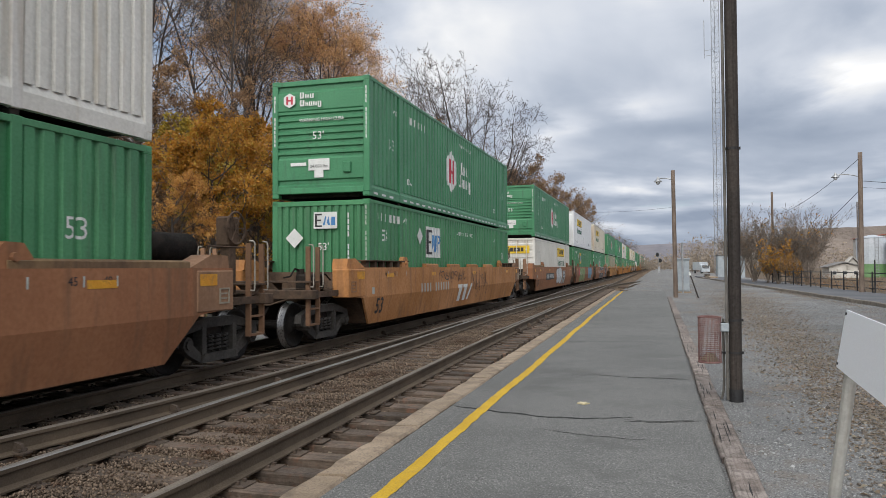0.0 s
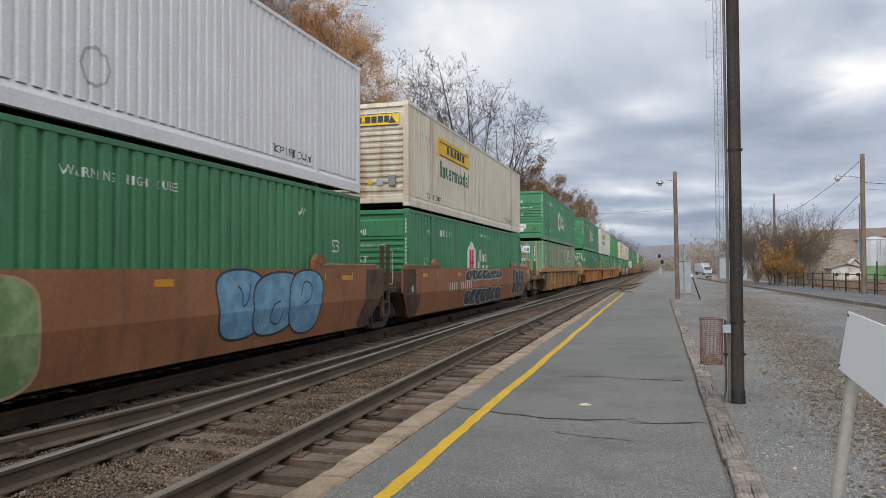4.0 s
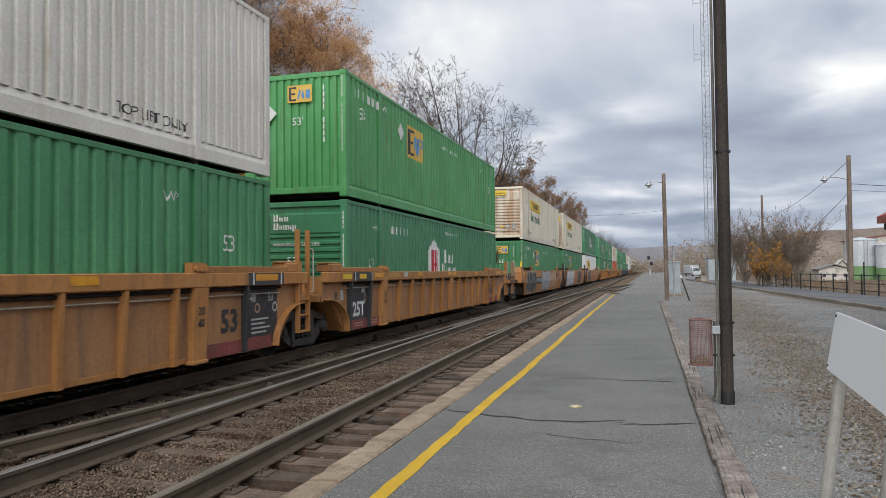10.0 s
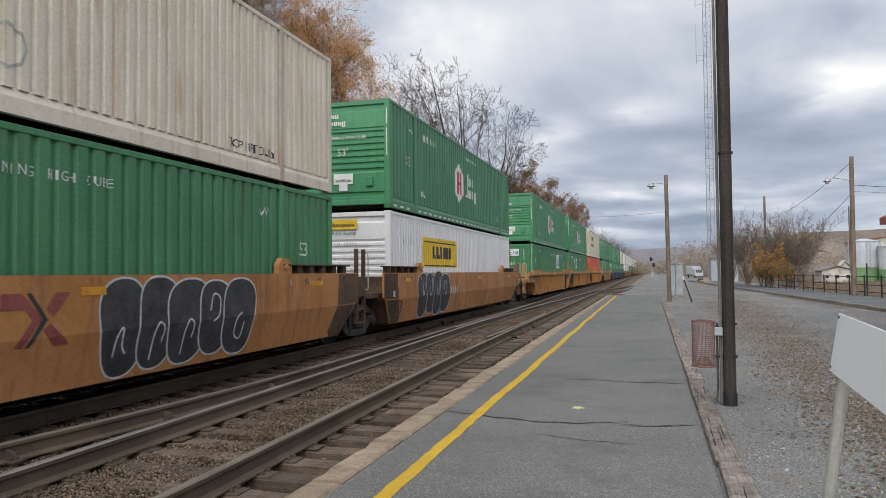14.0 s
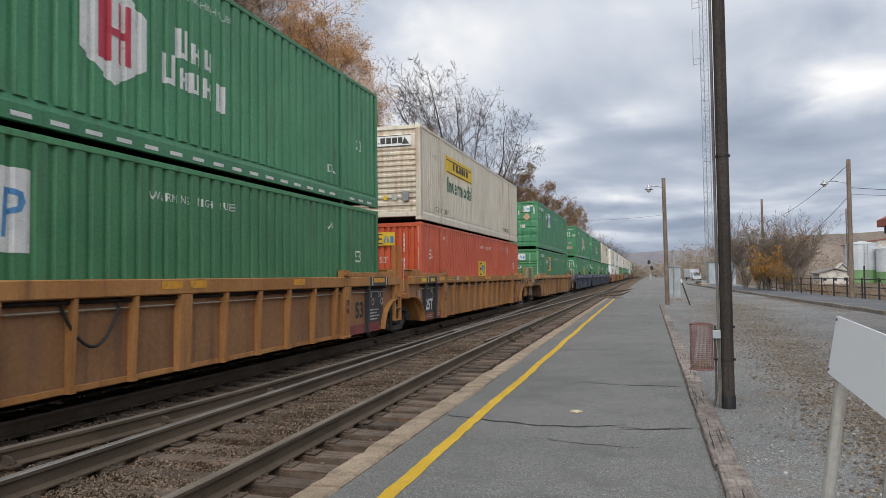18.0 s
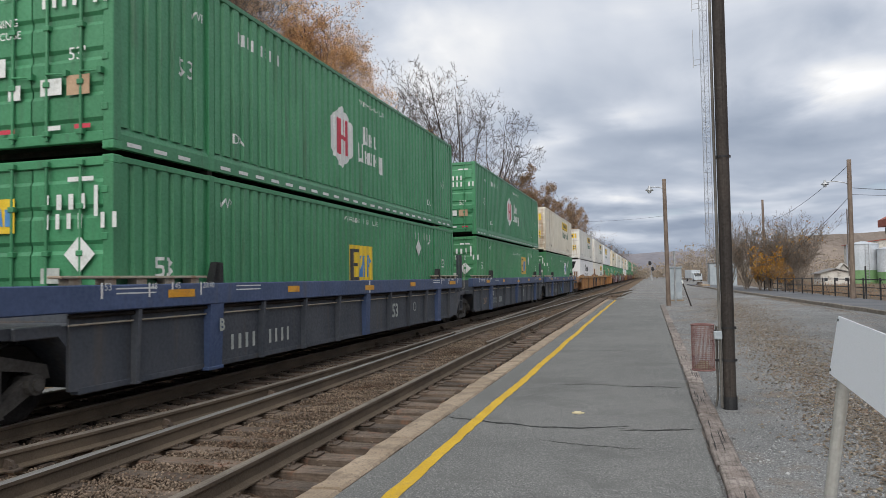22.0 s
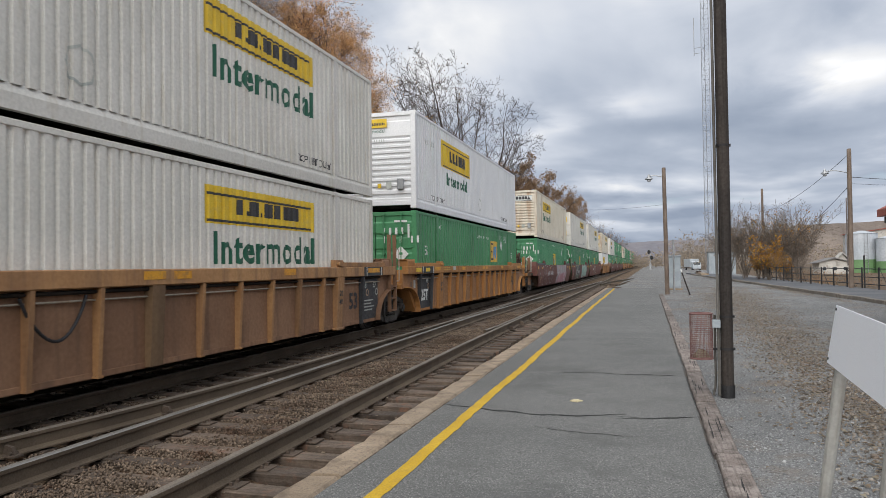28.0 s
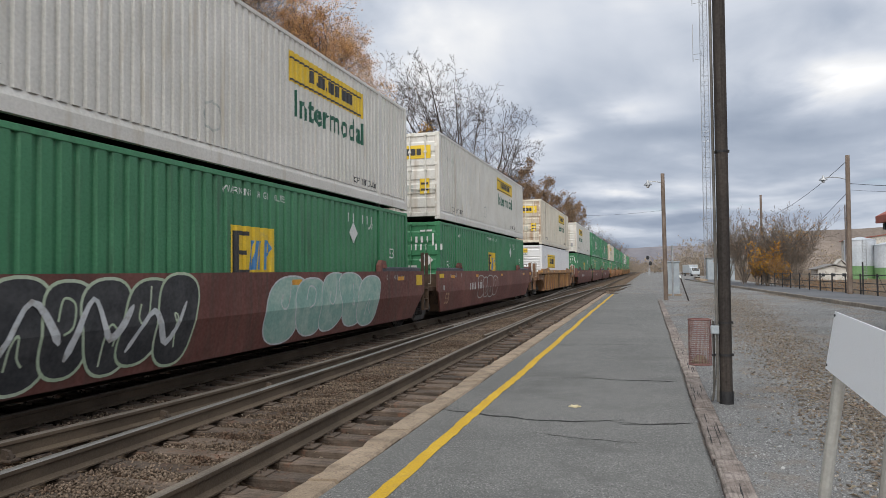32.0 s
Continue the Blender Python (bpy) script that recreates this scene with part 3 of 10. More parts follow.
def slab(bm, pts, axis, lo, hi):
    """A plate with the outline pts in the plane across axis (0 x, 1 y, 2 z), from lo to hi along it."""
    def at(p, d):
        v = list(p)
        v.insert(axis, d)
        return v
    a = [bm.verts.new(at(p, lo)) for p in pts]
    b = [bm.verts.new(at(p, hi)) for p in pts]
    n = len(pts)
    for i in range(n):
        j = (i + 1) % n
        bm.faces.new((a[i], a[j], b[j], b[i]))
    bm.faces.new(a[::-1])
    bm.faces.new(b)
    return bm


def to_mesh(bm, name, material, smooth=False):
    bmesh.ops.recalc_face_normals(bm, faces=bm.faces)
    me = bpy.data.meshes.new(name)
    bm.to_mesh(me)
    bm.free()
    me.materials.append(M[material] if isinstance(material, str) else material)
    if smooth:
        me.polygons.foreach_set("use_smooth", [True] * len(me.polygons))
    return me


def bulk(name, verts, faces, material, smooth=False):
    """A mesh from arrays of vertices and of faces with equal corner counts."""
    me = bpy.data.meshes.new(name)
    verts, faces = np.asarray(verts, dtype=np.float32), np.asarray(faces, dtype=np.int32)
    k = faces.shape[1]
    me.vertices.add(len(verts)), me.loops.add(faces.size), me.polygons.add(len(faces))
    me.vertices.foreach_set("co", verts.ravel())
    me.loops.foreach_set("vertex_index", faces.ravel())
    me.polygons.foreach_set("loop_start", np.arange(0, faces.size, k, dtype=np.int32))
    me.update(calc_edges=True)
    me.materials.append(M[material])
    if smooth:
        me.polygons.foreach_set("use_smooth", [True] * len(me.polygons))
    return me


def part(name, data, material, parent, label="", m=None, smooth=False):
    """Links a bmesh or a mesh as one mesh object under a thing or a part."""
    me = data if isinstance(data, bpy.types.Mesh) else to_mesh(data, name, material, smooth)
    ob = new(name, me)
    ob.parent = parent
    if m is not None:
        ob.matrix_basis = m
    if label:
        ob["label"] = label
    return ob


def thing(name, label, category, group="", at=None, kind=""):
    ob = new(name)
    ob.empty_display_size = 0.3
    if at is not None:
        ob.matrix_basis = at
    return tagged(ob, label, category, group, kind)


def single(name, data, material, label, category, group="", at=None, kind="", smooth=False):
    me = data if isinstance(data, bpy.types.Mesh) else to_mesh(data, name, material, smooth)
    ob = new(name, me)
    if at is not None:
        ob.matrix_basis = at
    return tagged(ob, label, category, group, kind)


def fuzzy(x, y, scale):
    return noise.noise(Vector((x * scale, y * scale, 0.37)))
# greasy and dusty surfaces, and the shade-coloured bed under the train, hardly shine
for key, level in (("dark", 0.10), ("steel", 0.2), ("ballast_dark", 0.1), ("stones_dark", 0.1), ("ballast", 0.15), ("stones", 0.2), ("frame_rust", 0.15), ("well_orange", 0.25), ("well_tan", 0.25), ("well_brown", 0.25), ("well_red", 0.25), ("well_maroon", 0.3), ("well_rust", 0.2)):
    M[key].node_tree.nodes["Principled BSDF"].inputs["Specular IOR Level"].default_value = level


# ---- setting: ground, platform, tracks ----
RAIL_Z = -0.03                       # top of the rails
TRAIN_X = -7.81                      # centre of the track on which the train runs
EDGE_X, SLAB_X0, SLAB_X1 = -2.45, -2.08, 0.45
SLAB_END = 48.3


def kerb_out(y):
    """The platform's track-side edge, which draws away from the rails' line a little."""
    return float(np.interp(y, (0.0, 5.0, 10.0, 20.0, 36.0, 50.0), (-2.475, -2.495, -2.555, -2.615, -2.70, -2.80)))


def kerb_in(y):
    return float(np.interp(y, (0.0, 5.0, 12.0, 20.0, 31.0, 50.0), (-2.19, -2.215, -2.265, -2.325, -2.39, -2.57)))


def line_x(y):
    return float(np.interp(y, (2.0, 4.7, 6.2, 12.5, 17.0, 26.0, 47.7), (-1.80, -1.815, -1.845, -1.88, -1.925, -2.01, -2.125)))


def smooth_step(x, a, b):
    t = min(max((x - a) / (b - a), 0.0), 1.0)
    return t * t * (3 - 2 * t)


def ground_z(x, y):
    """Height of the ground sheet: track bed, gravel yard, and the wooded slope beyond the train."""
    bed = -0.30
    if x > -1.5 or (y > 49 and x > -3.0):
        z = bed + 0.26 * (smooth_step(x, -1.5, 0.3) if y <= 49 else smooth_step(x, -3.0, -1.5))
        z += 0.02 * fuzzy(x, y, 0.35) * smooth_step(x, 1.0, 2.5)
        z -= 0.35 * smooth_step(x, 12.0, 16.0)
        if x > 40:
            z += 26 * smooth_step(x - y * 0.10, 60, 320) * smooth_step(y, 60, 260)
        return z
    if x > -9.8:
        return bed - 0.07 * smooth_step(x, -3.45, -3.2)
    z = bed - 0.25 * smooth_step(-x, 9.8, 11.2)
    rise = 1.0 - 0.72 * smooth_step(y, 55, 130)
    z += (13.5 * smooth_step(-x, 13.0, 52.0) + 0.25 * fuzzy(x, y, 0.12)) * rise
    return z


def build_ground():
    xs = [-2600, -1500, -800, -400, -220, -140, -100, -80, -66] + list(np.arange(-58, -10, 2.0)) + [-9.8, -8.6, -6.72, -6, -4, -3.45, -3.3, -3.2, -2.6, -1.5, -0.9, -0.3, 0.3]
    xs += list(np.arange(0.8, 12, 0.8)) + list(np.arange(12, 60, 6.0)) + [70, 85, 105, 135, 175, 230, 300, 420, 700, 1300, 2600]
    ys = [-400, -200, -100, -50, -25, -12, -6, -2] + list(np.arange(0, 80, 2.0)) + list(np.arange(80, 180, 10.0)) + [200, 240, 300, 380, 500, 700, 1000, 1600, 2600, 4200]
    bm = bmesh.new()
    grid = [[bm.verts.new((x, y, ground_z(x, y))) for y in ys] for x in xs]
    for i in range(len(xs) - 1):
        for j in range(len(ys) - 1):
            f = bm.faces.new((grid[i][j], grid[i + 1][j], grid[i + 1][j + 1], grid[i][j + 1]))
            cx = (xs[i] + xs[i + 1]) / 2
            # index 3: strip under the train, its shade painted into the bed
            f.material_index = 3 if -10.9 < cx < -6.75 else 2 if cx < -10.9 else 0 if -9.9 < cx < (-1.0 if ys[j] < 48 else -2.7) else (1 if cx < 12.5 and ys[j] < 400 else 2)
            f.smooth = True
    me = to_mesh(bm, "ground", "ballast")
    me.materials.append(M["gravel"]), me.materials.append(M["soil"]), me.materials.append(M["ballast_dark"])
    tagged(new("ground", me), "grey gravel yard, track bed and brown wooded slope", "ground", kind="structure")


build_ground()


def rail_mesh(pts, head="rail_top"):
    """A rail along pts: foot, web and head, the running face in the second material."""
    prof = [(-0.075, -0.19), (0.075, -0.19), (0.075, -0.175), (0.014, -0.15), (0.010, -0.058), (0.036, -0.044), (0.037, -0.012), (0.028, 0.0), (-0.028, 0.0), (-0.037, -0.012), (-0.036, -0.044), (-0.010, -0.058), (-0.014, -0.15), (-0.075, -0.175)]
    bm = bmesh.new()
    rows = [[bm.verts.new((x + px, y, RAIL_Z + pz)) for px, pz in prof] for x, y in pts]
    n = len(prof)
    for a, b in zip(rows, rows[1:]):
        for i in range(n):
            j = (i + 1) % n
            f = bm.faces.new((a[i], a[j], b[j], b[i]))
            f.material_index = 1 if i in (6, 7, 8) else 0
    bm.faces.new(rows[0][::-1]), bm.faces.new(rows[-1])
    me = to_mesh(bm, "rail", "rail_side")
    me.materials.append(M[head])
    return me


far_track = thing("track_far", "main line of rusty rails on dark wooden ties in ballast", "railway track", kind="structure")
near_track = thing("track_near", "platform track of brown steel rails on worn wooden ties", "railway track", kind="structure")
turnout = thing("turnout_rails", "converging crossover rails with bright worn running edge", "railway track", kind="structure")
straight = [-60.0, 0.0, 60.0, 200.0, 900.0]
for x in (TRAIN_X - 0.752, TRAIN_X + 0.752):
    part("rail", rail_mesh([(x, y) for y in straight]), None, far_track)
near_rail = [(-3.40, -60), (-3.41, 0), (-3.43, 5), (-3.52, 8), (-3.60, 11), (-3.68, 14), (-3.75, 19), (-3.82, 27), (-3.88, 40), (-3.98, 55), (-4.2, 80), (-4.5, 117), (-4.7, 200), (-4.7, 900)]
shiny_rail = [(-5.02, -60), (-5.03, 0), (-5.06, 5), (-5.10, 8), (-5.16, 12), (-5.25, 16), (-5.35, 20), (-5.40, 23), (-5.34, 27.6), (-5.20, 34), (-4.95, 44), (-4.55, 58), (-4.26, 70)]
closure_rail = [(-9.2, -40), (-7.1, -8), (-6.55, 0), (-6.27, 3), (-6.00, 5.4), (-5.86, 6.6), (-5.74, 7.9), (-5.66, 9.2), (-5.61, 10.8), (-5.585, 13), (-5.57, 17.5), (-5.62, 21), (-5.66, 24), (-5.74, 30), (-5.86, 38), (-6.02, 53), (-6.2, 80), (-6.2, 200), (-6.2, 900)]


def along(pts, y):
    """Where a rail through pts stands at y."""
    return float(np.interp(y, [q[1] for q in pts], [q[0] for q in pts]))


part("rail", rail_mesh(near_rail), None, near_track)
part("rail", rail_mesh(shiny_rail, "rail_shine"), None, near_track, "rail with a bright polished head")
part("closure_rail", rail_mesh(closure_rail), None, turnout)
part("wing_rail", rail_mesh([(-5.52, 20.5), (-5.475, 23.5), (-5.60, 30), (-6.0, 44), (-6.75, 64), (-6.95, 70)]), None, turnout)
part("guard_rail", rail_mesh([(-3.93, 17.5), (-3.88, 19), (-3.93, 26), (-4.02, 28.5)]), None, turnout)
siding = [(0.5 + 9.5 * smooth_step(y, 60, 210) - 4.3 * (1 - smooth_step(y, 60, 120)), y) for y in np.arange(60, 215, 8.0)]
side_track = thing("track_siding", "rusty siding that curves away over cinders", "railway track", kind="structure")
part("rail", rail_mesh(siding), None, side_track)
part("rail", rail_mesh([(x + 1.5, y) for x, y in siding]), None, side_track)


def brace_mesh():
    bm = bm_new()
    box(bm, -0.09, 0.10, -0.06, 0.06, -0.165, -0.14, 0.006)
    slab(bm, [(-0.075, -0.14), (0.06, -0.14), (0.03, -0.07), (-0.05, -0.05)], 1, -0.02, 0.02)
    tube(bm, (0.03, -0.05, -0.125), (0.03, 0.05, -0.125), 0.018, n=6)
    return to_mesh(bm, "rail_brace", "plate")


brace = brace_mesh()
for x, y in ((along(closure_rail, 5.55) + 0.08, 5.55), (along(closure_rail, 7.6) + 0.08, 7.6), (along(closure_rail, 9.9) + 0.08, 9.9), (-6.98, 18.0), (-6.98, 21.5), (-6.98, 24.2), (-6.98, 28.5),
             (along(near_rail, 19.6) + 0.10, 19.6), (along(near_rail, 21.4) + 0.10, 21.4), (along(near_rail, 23.2) + 0.10, 23.2), (along(near_rail, 25.2) + 0.10, 25.2)):
    part("rail_brace", brace, None, turnout, m=pose(x, y, RAIL_Z - 0.02))

# platform: asphalt slab, stone edge, yellow line, cracks, timber edging
bm = bmesh.new()
rows = []
for y in [-14.0] + list(np.arange(0.0, 48.1, 0.8)) + [SLAB_END]:
    e = kerb_in(y) - 0.002
    rows.append([bm.verts.new(p) for p in ((e, y, -0.4), (e, y, 0.0), (SLAB_X1, y, 0.0), (SLAB_X1, y, -0.4))])
for ra, rb in zip(rows, rows[1:]):
    for k in range(3):
        bm.faces.new((ra[k], ra[k + 1], rb[k + 1], rb[k]))
bm.faces.new(rows[0][::-1]), bm.faces.new(rows[-1])
platform = single("platform", bm, "asphalt", "worn grey asphalt station platform with cracks", "platform", kind="structure")


def ribbon(pts, width, z, wobble=0.0, seed=1):
    """A thin strip that lies along pts on the slab; its edges wander a little."""
    rng = random.Random(seed)
    bm = bmesh.new()
    prev = None
    for i, (x, y) in enumerate(pts):
        a, b = pts[max(i - 1, 0)], pts[min(i + 1, len(pts) - 1)]
        d = Vector((b[0] - a[0], b[1] - a[1])).normalized()
        n = Vector((-d.y, d.x))
        w = width / 2
        l, r = w + rng.uniform(-wobble, wobble), w + rng.uniform(-wobble, wobble)
        v = (bm.verts.new((x + n.x * l, y + n.y * l, z)), bm.verts.new((x - n.x * r, y - n.y * r, z)))
        if prev:
            bm.faces.new((prev[0], prev[1], v[1], v[0]))
        prev = v
    return bm


line_pts = [(line_x(y) + 0.010 * math.sin(y * 1.3) + 0.015 * fuzzy(3, y, 0.4), y) for y in np.arange(-10, 47.4, 0.12)]
part("yellow_line", ribbon(line_pts, 0.116, 0.004, 0.008, 4), "yellow", platform, "worn yellow safety line")


def crack(x0, y0, x1, y1, width, seed, sway=0.10):
    rng = random.Random(seed)
    n = int(abs(x1 - x0) / 0.05) + 2
    pts, off = [], 0.0
    for i in range(n):
        t = i / (n - 1)
        off = off * 0.9 + rng.uniform(-0.02, 0.02)
        pts.append((x0 + (x1 - x0) * t, y0 + (y1 - y0) * t + off + sway * math.sin(t * 5.0 + seed)))
    bm = bmesh.new()
    prev = None
    for i, (x, y) in enumerate(pts):
        w = width * (0.35 + 0.9 * rng.random()) * min(1.0, 4 * min(i, n - 1 - i) / n + 0.25)
        v = (bm.verts.new((x, y - w, 0.003)), bm.verts.new((x, y + w, 0.003)))
        if prev:
            bm.faces.new((prev[0], v[0], v[1], prev[1]))
        prev = v
    part("crack", bm, "crack", platform)


crack(-2.25, 7.72, -0.25, 7.60, 0.028, 2, 0.12)
crack(-0.40, 7.62, 0.44, 7.66, 0.009, 3, 0.05)
crack(-1.36, 10.5, -0.3, 10.5, 0.014, 5, 0.06)
crack(-0.42, 10.46, 0.38, 10.5, 0.034, 6, 0.03)
crack(-0.35, 7.45, 0.44, 7.75, 0.014, 8, 0.04)
crack(-1.1, 6.95, -0.1, 6.72, 0.010, 9, 0.03)
crack(-2.05, 15.2, 0.44, 15.6, 0.012, 11, 0.05)
crack(-2.05, 21.5, 0.44, 21.0, 0.014, 12, 0.05)
crack(-2.05, 28.0, 0.44, 28.4, 0.016, 13, 0.05)
crack(-2.05, 36.5, 0.44, 36.0, 0.02, 14, 0.05)


def kerb_stone(y0, length, seed):
    rng = random.Random(seed)
    bm = bmesh.new()
    n = 11
    rows = []
    so, sh = rng.uniform(-0.012, 0.012), rng.uniform(-0.004, 0.010)
    for i in range(n):
        y = y0 + length * i / (n - 1)
        e = 0.012 if 0 < i < n - 1 else 0.026
        chip = 0.03 if rng.random() < 0.12 else 0.0
        l = kerb_out(y) + so * 0.6 + rng.uniform(-0.004, 0.004) + chip
        r = kerb_in(y) - 0.010 + rng.uniform(-0.006, 0.004)
        top = 0.016 + sh + rng.uniform(-0.004, 0.004)
        rows.append([bm.verts.new(p) for p in ((l + 0.01, y, -0.42), (l, y, top - 0.035), (l + 0.03, y, top - e * 0.4), (r - 0.02, y, top), (r, y, top - 0.02), (r, y, -0.42))])
    for a, b in zip(rows, rows[1:]):
        for i in range(5):
            bm.faces.new((a[i], a[i + 1], b[i + 1], b[i]))
    bm.faces.new(rows[0][::-1]), bm.faces.new(rows[-1])
    return to_mesh(bm, "kerb_stone", "kerb")


kerb = thing("platform_kerb", "weathered tan stone edge of the platform", "kerb", kind="structure")
y = -3.0
i = 0
while y < 47.0:
    l = (1.50, 1.72, 1.38, 1.80)[i % 4]
    part("stone", kerb_stone(y, l, i), None, kerb)
    y += l + (0.012, 0.02, 0.008)[i % 3]
    i += 1


def plank(length, seed):
    rng = random.Random(seed)
    bm = bmesh.new()
    rows = []
    n = 12
    for i in range(n):
        yy = length * i / (n - 1)
        d = [rng.uniform(-0.006, 0.006) * (0.25 if k in (1, 2) else 1.0) for k in range(4)]
        rows.append([bm.verts.new(p) for p in ((0 + d[0], yy, -0.14), (0 + d[0], yy, 0.0 + d[1]), (0.012, yy, 0.014 + d[1]), (0.10, yy, 0.016 + d[2]), (0.195, yy, 0.013 + d[2]), (0.207 + d[3], yy, -0.002), (0.207 + d[3], yy, -0.14))])
    for a, b in zip(rows, rows[1:]):
        for k in range(6):
            bm.faces.new((a[k], a[k + 1], b[k + 1], b[k]))
    bm.faces.new(rows[0][::-1]), bm.faces.new(rows[-1])
    whole = len(bm.faces)
    for k in range(7):      # checks along the grain
        x, y0, l, w = rng.uniform(0.03, 0.17), rng.uniform(0.05, length - 0.8), rng.uniform(0.2, 0.7), rng.uniform(0.004, 0.009)
        slab(bm, [(x, y0), (x + w, y0 + l * 0.3), (x + w * 1.6, y0 + l), (x - w * 0.4, y0 + l * 0.5)], 2, 0.006, 0.0195)
    bm.faces.ensure_lookup_table()
    for f in bm.faces[whole:]:
        f.material_index = 1
    me = to_mesh(bm, "timber", "timber")
    me.materials.append(M["crack"])
    return me


edging = thing("timber_edging", "weathered grey timbers along the platform's gravel side", "edging", kind="structure")
planks = [plank(l, s) for s, l in enumerate((2.28, 2.28, 2.28))]
y, i = -7.6, 0
while y < 38.5:
    part("timber", planks[i % 3], None, edging, m=pose(SLAB_X1 + 0.026 + 0.006 * (i % 3), y, 0.012 * ((i * 7) % 3 - 1) * 0.4, 0, 0, 0.15 * ((i * 5) % 3 - 1)))
    y += 2.31
    i += 1

# raised sidewalk on the far side of the yard
def walk_x(y):
    return 7.93 - 0.0355 * (y - 36.0)


bm = bm_new()
prof = []
rows = []
for y in np.arange(-30, 118, 4.0):
    x = walk_x(y)
    rows.append([bm.verts.new((x + dx, y, z)) for dx, z in ((0.20, -0.3), (0.20, 0.10), (3.1, 0.13), (3.1, -0.3))])
for a, b in zip(rows, rows[1:]):
    for k in range(3):
        bm.faces.new((a[k], a[k + 1], b[k + 1], b[k]))
bm.faces.new(rows[0][::-1]), bm.faces.new(rows[-1])
single("sidewalk", bm, "walk", "smooth grey asphalt sidewalk behind a stone kerb", "pavement", kind="structure")
bm = bm_new()
box(bm, 0.0, 0.195, 0.0, 1.94, -0.32, 0.118, 0.014)
sk = to_mesh(bm, "stone", "kerb_grey")
kerb2 = thing("sidewalk_kerb", "low weathered stone kerb with fallen leaves against it", "kerb", kind="structure")
for i in range(48):
    y = 10 + i * 1.96
    part("stone", sk, None, kerb2, m=pose(walk_x(y), y, 0.012 * ((i * 13) % 5 - 2) * 0.5, 0, 0, 2.03))

# distant hills
def ridge(name, label, material, pts, depth, seed):
    bm = bmesh.new()
    rng = random.Random(seed)
    front, top, back = [], [], []
    for x, y, z in pts:
        front.append(bm.verts.new((x, y, -2.0)))
        top.append(bm.verts.new((x, y + depth * 0.5, z)))
        back.append(bm.verts.new((x, y + depth, -2.0)))
    for i in range(len(pts) - 1):
        bm.faces.new((front[i], front[i + 1], top[i + 1], top[i]))
        bm.faces.new((top[i], top[i + 1], back[i + 1], back[i]))
    bmesh.ops.subdivide_edges(bm, edges=bm.edges[:], cuts=2, use_grid_fill=True)
    for v in bm.verts:
        if v.co.z > 5:
            v.co.z += 0.05 * v.co.z * noise.noise(v.co * 0.006)
            v.co.y += rng.uniform(-4, 4)
    single(name, bm, material, label, "hill", kind="structure")


ridge("backdrop_ridge", "long wooded ridge under low cloud, blue-grey haze painted in", "hill_far",
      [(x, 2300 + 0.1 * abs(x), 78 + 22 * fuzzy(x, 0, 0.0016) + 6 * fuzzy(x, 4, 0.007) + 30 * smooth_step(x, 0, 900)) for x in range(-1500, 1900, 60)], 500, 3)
ridge("backdrop_slope", "brown leafless wooded slope", "hill_near",
      [(x, 560 + 0.25 * x, 3 + (31 + 3 * fuzzy(x, 9, 0.01)) * smooth_step(x, 45, 125)) for x in range(20, 700, 14)], 130, 5)


# ---- the train ----
SPEED = 15.25                        # metres a second, towards the camera
HL, HW, HT = 8.25, 1.2955, 2.896    # half length, half width and height of a 53-foot container
LOW_Z, TOP_Z = 0.345, 3.31            # container floors above the rails
POST = 6.096                         # the lifting posts stand where a 40-foot box would end
CACHE = {}


def cached(key, make):
    if key not in CACHE:
        CACHE[key] = make()
    return CACHE[key]


def fold_breaks(pitch, deep):
    """Where the folded side sheet turns, and how far it stands back there."""
    out = []
    for a, b in ((-HL + 0.13, -POST - 0.09), (-POST + 0.09, POST - 0.09), (POST + 0.09, HL - 0.13)):
        n = max(1, round((b - a) / pitch))
        p = (b - a) / n
        for i in range(n):
            y = a + i * p
            out += [(y, 0.0 if i else deep), (y + p * 0.06, 0.0), (y + p * 0.54, 0.0), (y + p * 0.64, deep), (y + p * 0.90, deep)]
        out.append((b, deep))
    return out


def fold_depth(y, br):
    for (a, da), (b, db) in zip(br, br[1:]):
        if a <= y <= b:
            return da + (db - da) * (y - a) / max(b - a, 1e-6)
    return 0.0


FOLDS = {"wide": fold_breaks(0.283, 0.046), "fine": fold_breaks(0.212, 0.038)}


def side_mesh(fold, color):
    bm = bm_new()
    rows = []
    for y, d in FOLDS[fold]:
        x = HW - 0.012 - d
        rows.append([bm.verts.new((x, y, z)) for z in (0.30, HT - 0.085)])
    for a, b in zip(rows, rows[1:]):
        bm.faces.new((a[0], b[0], b[1], a[1]))
    return to_mesh(bm, "side_panel", color)


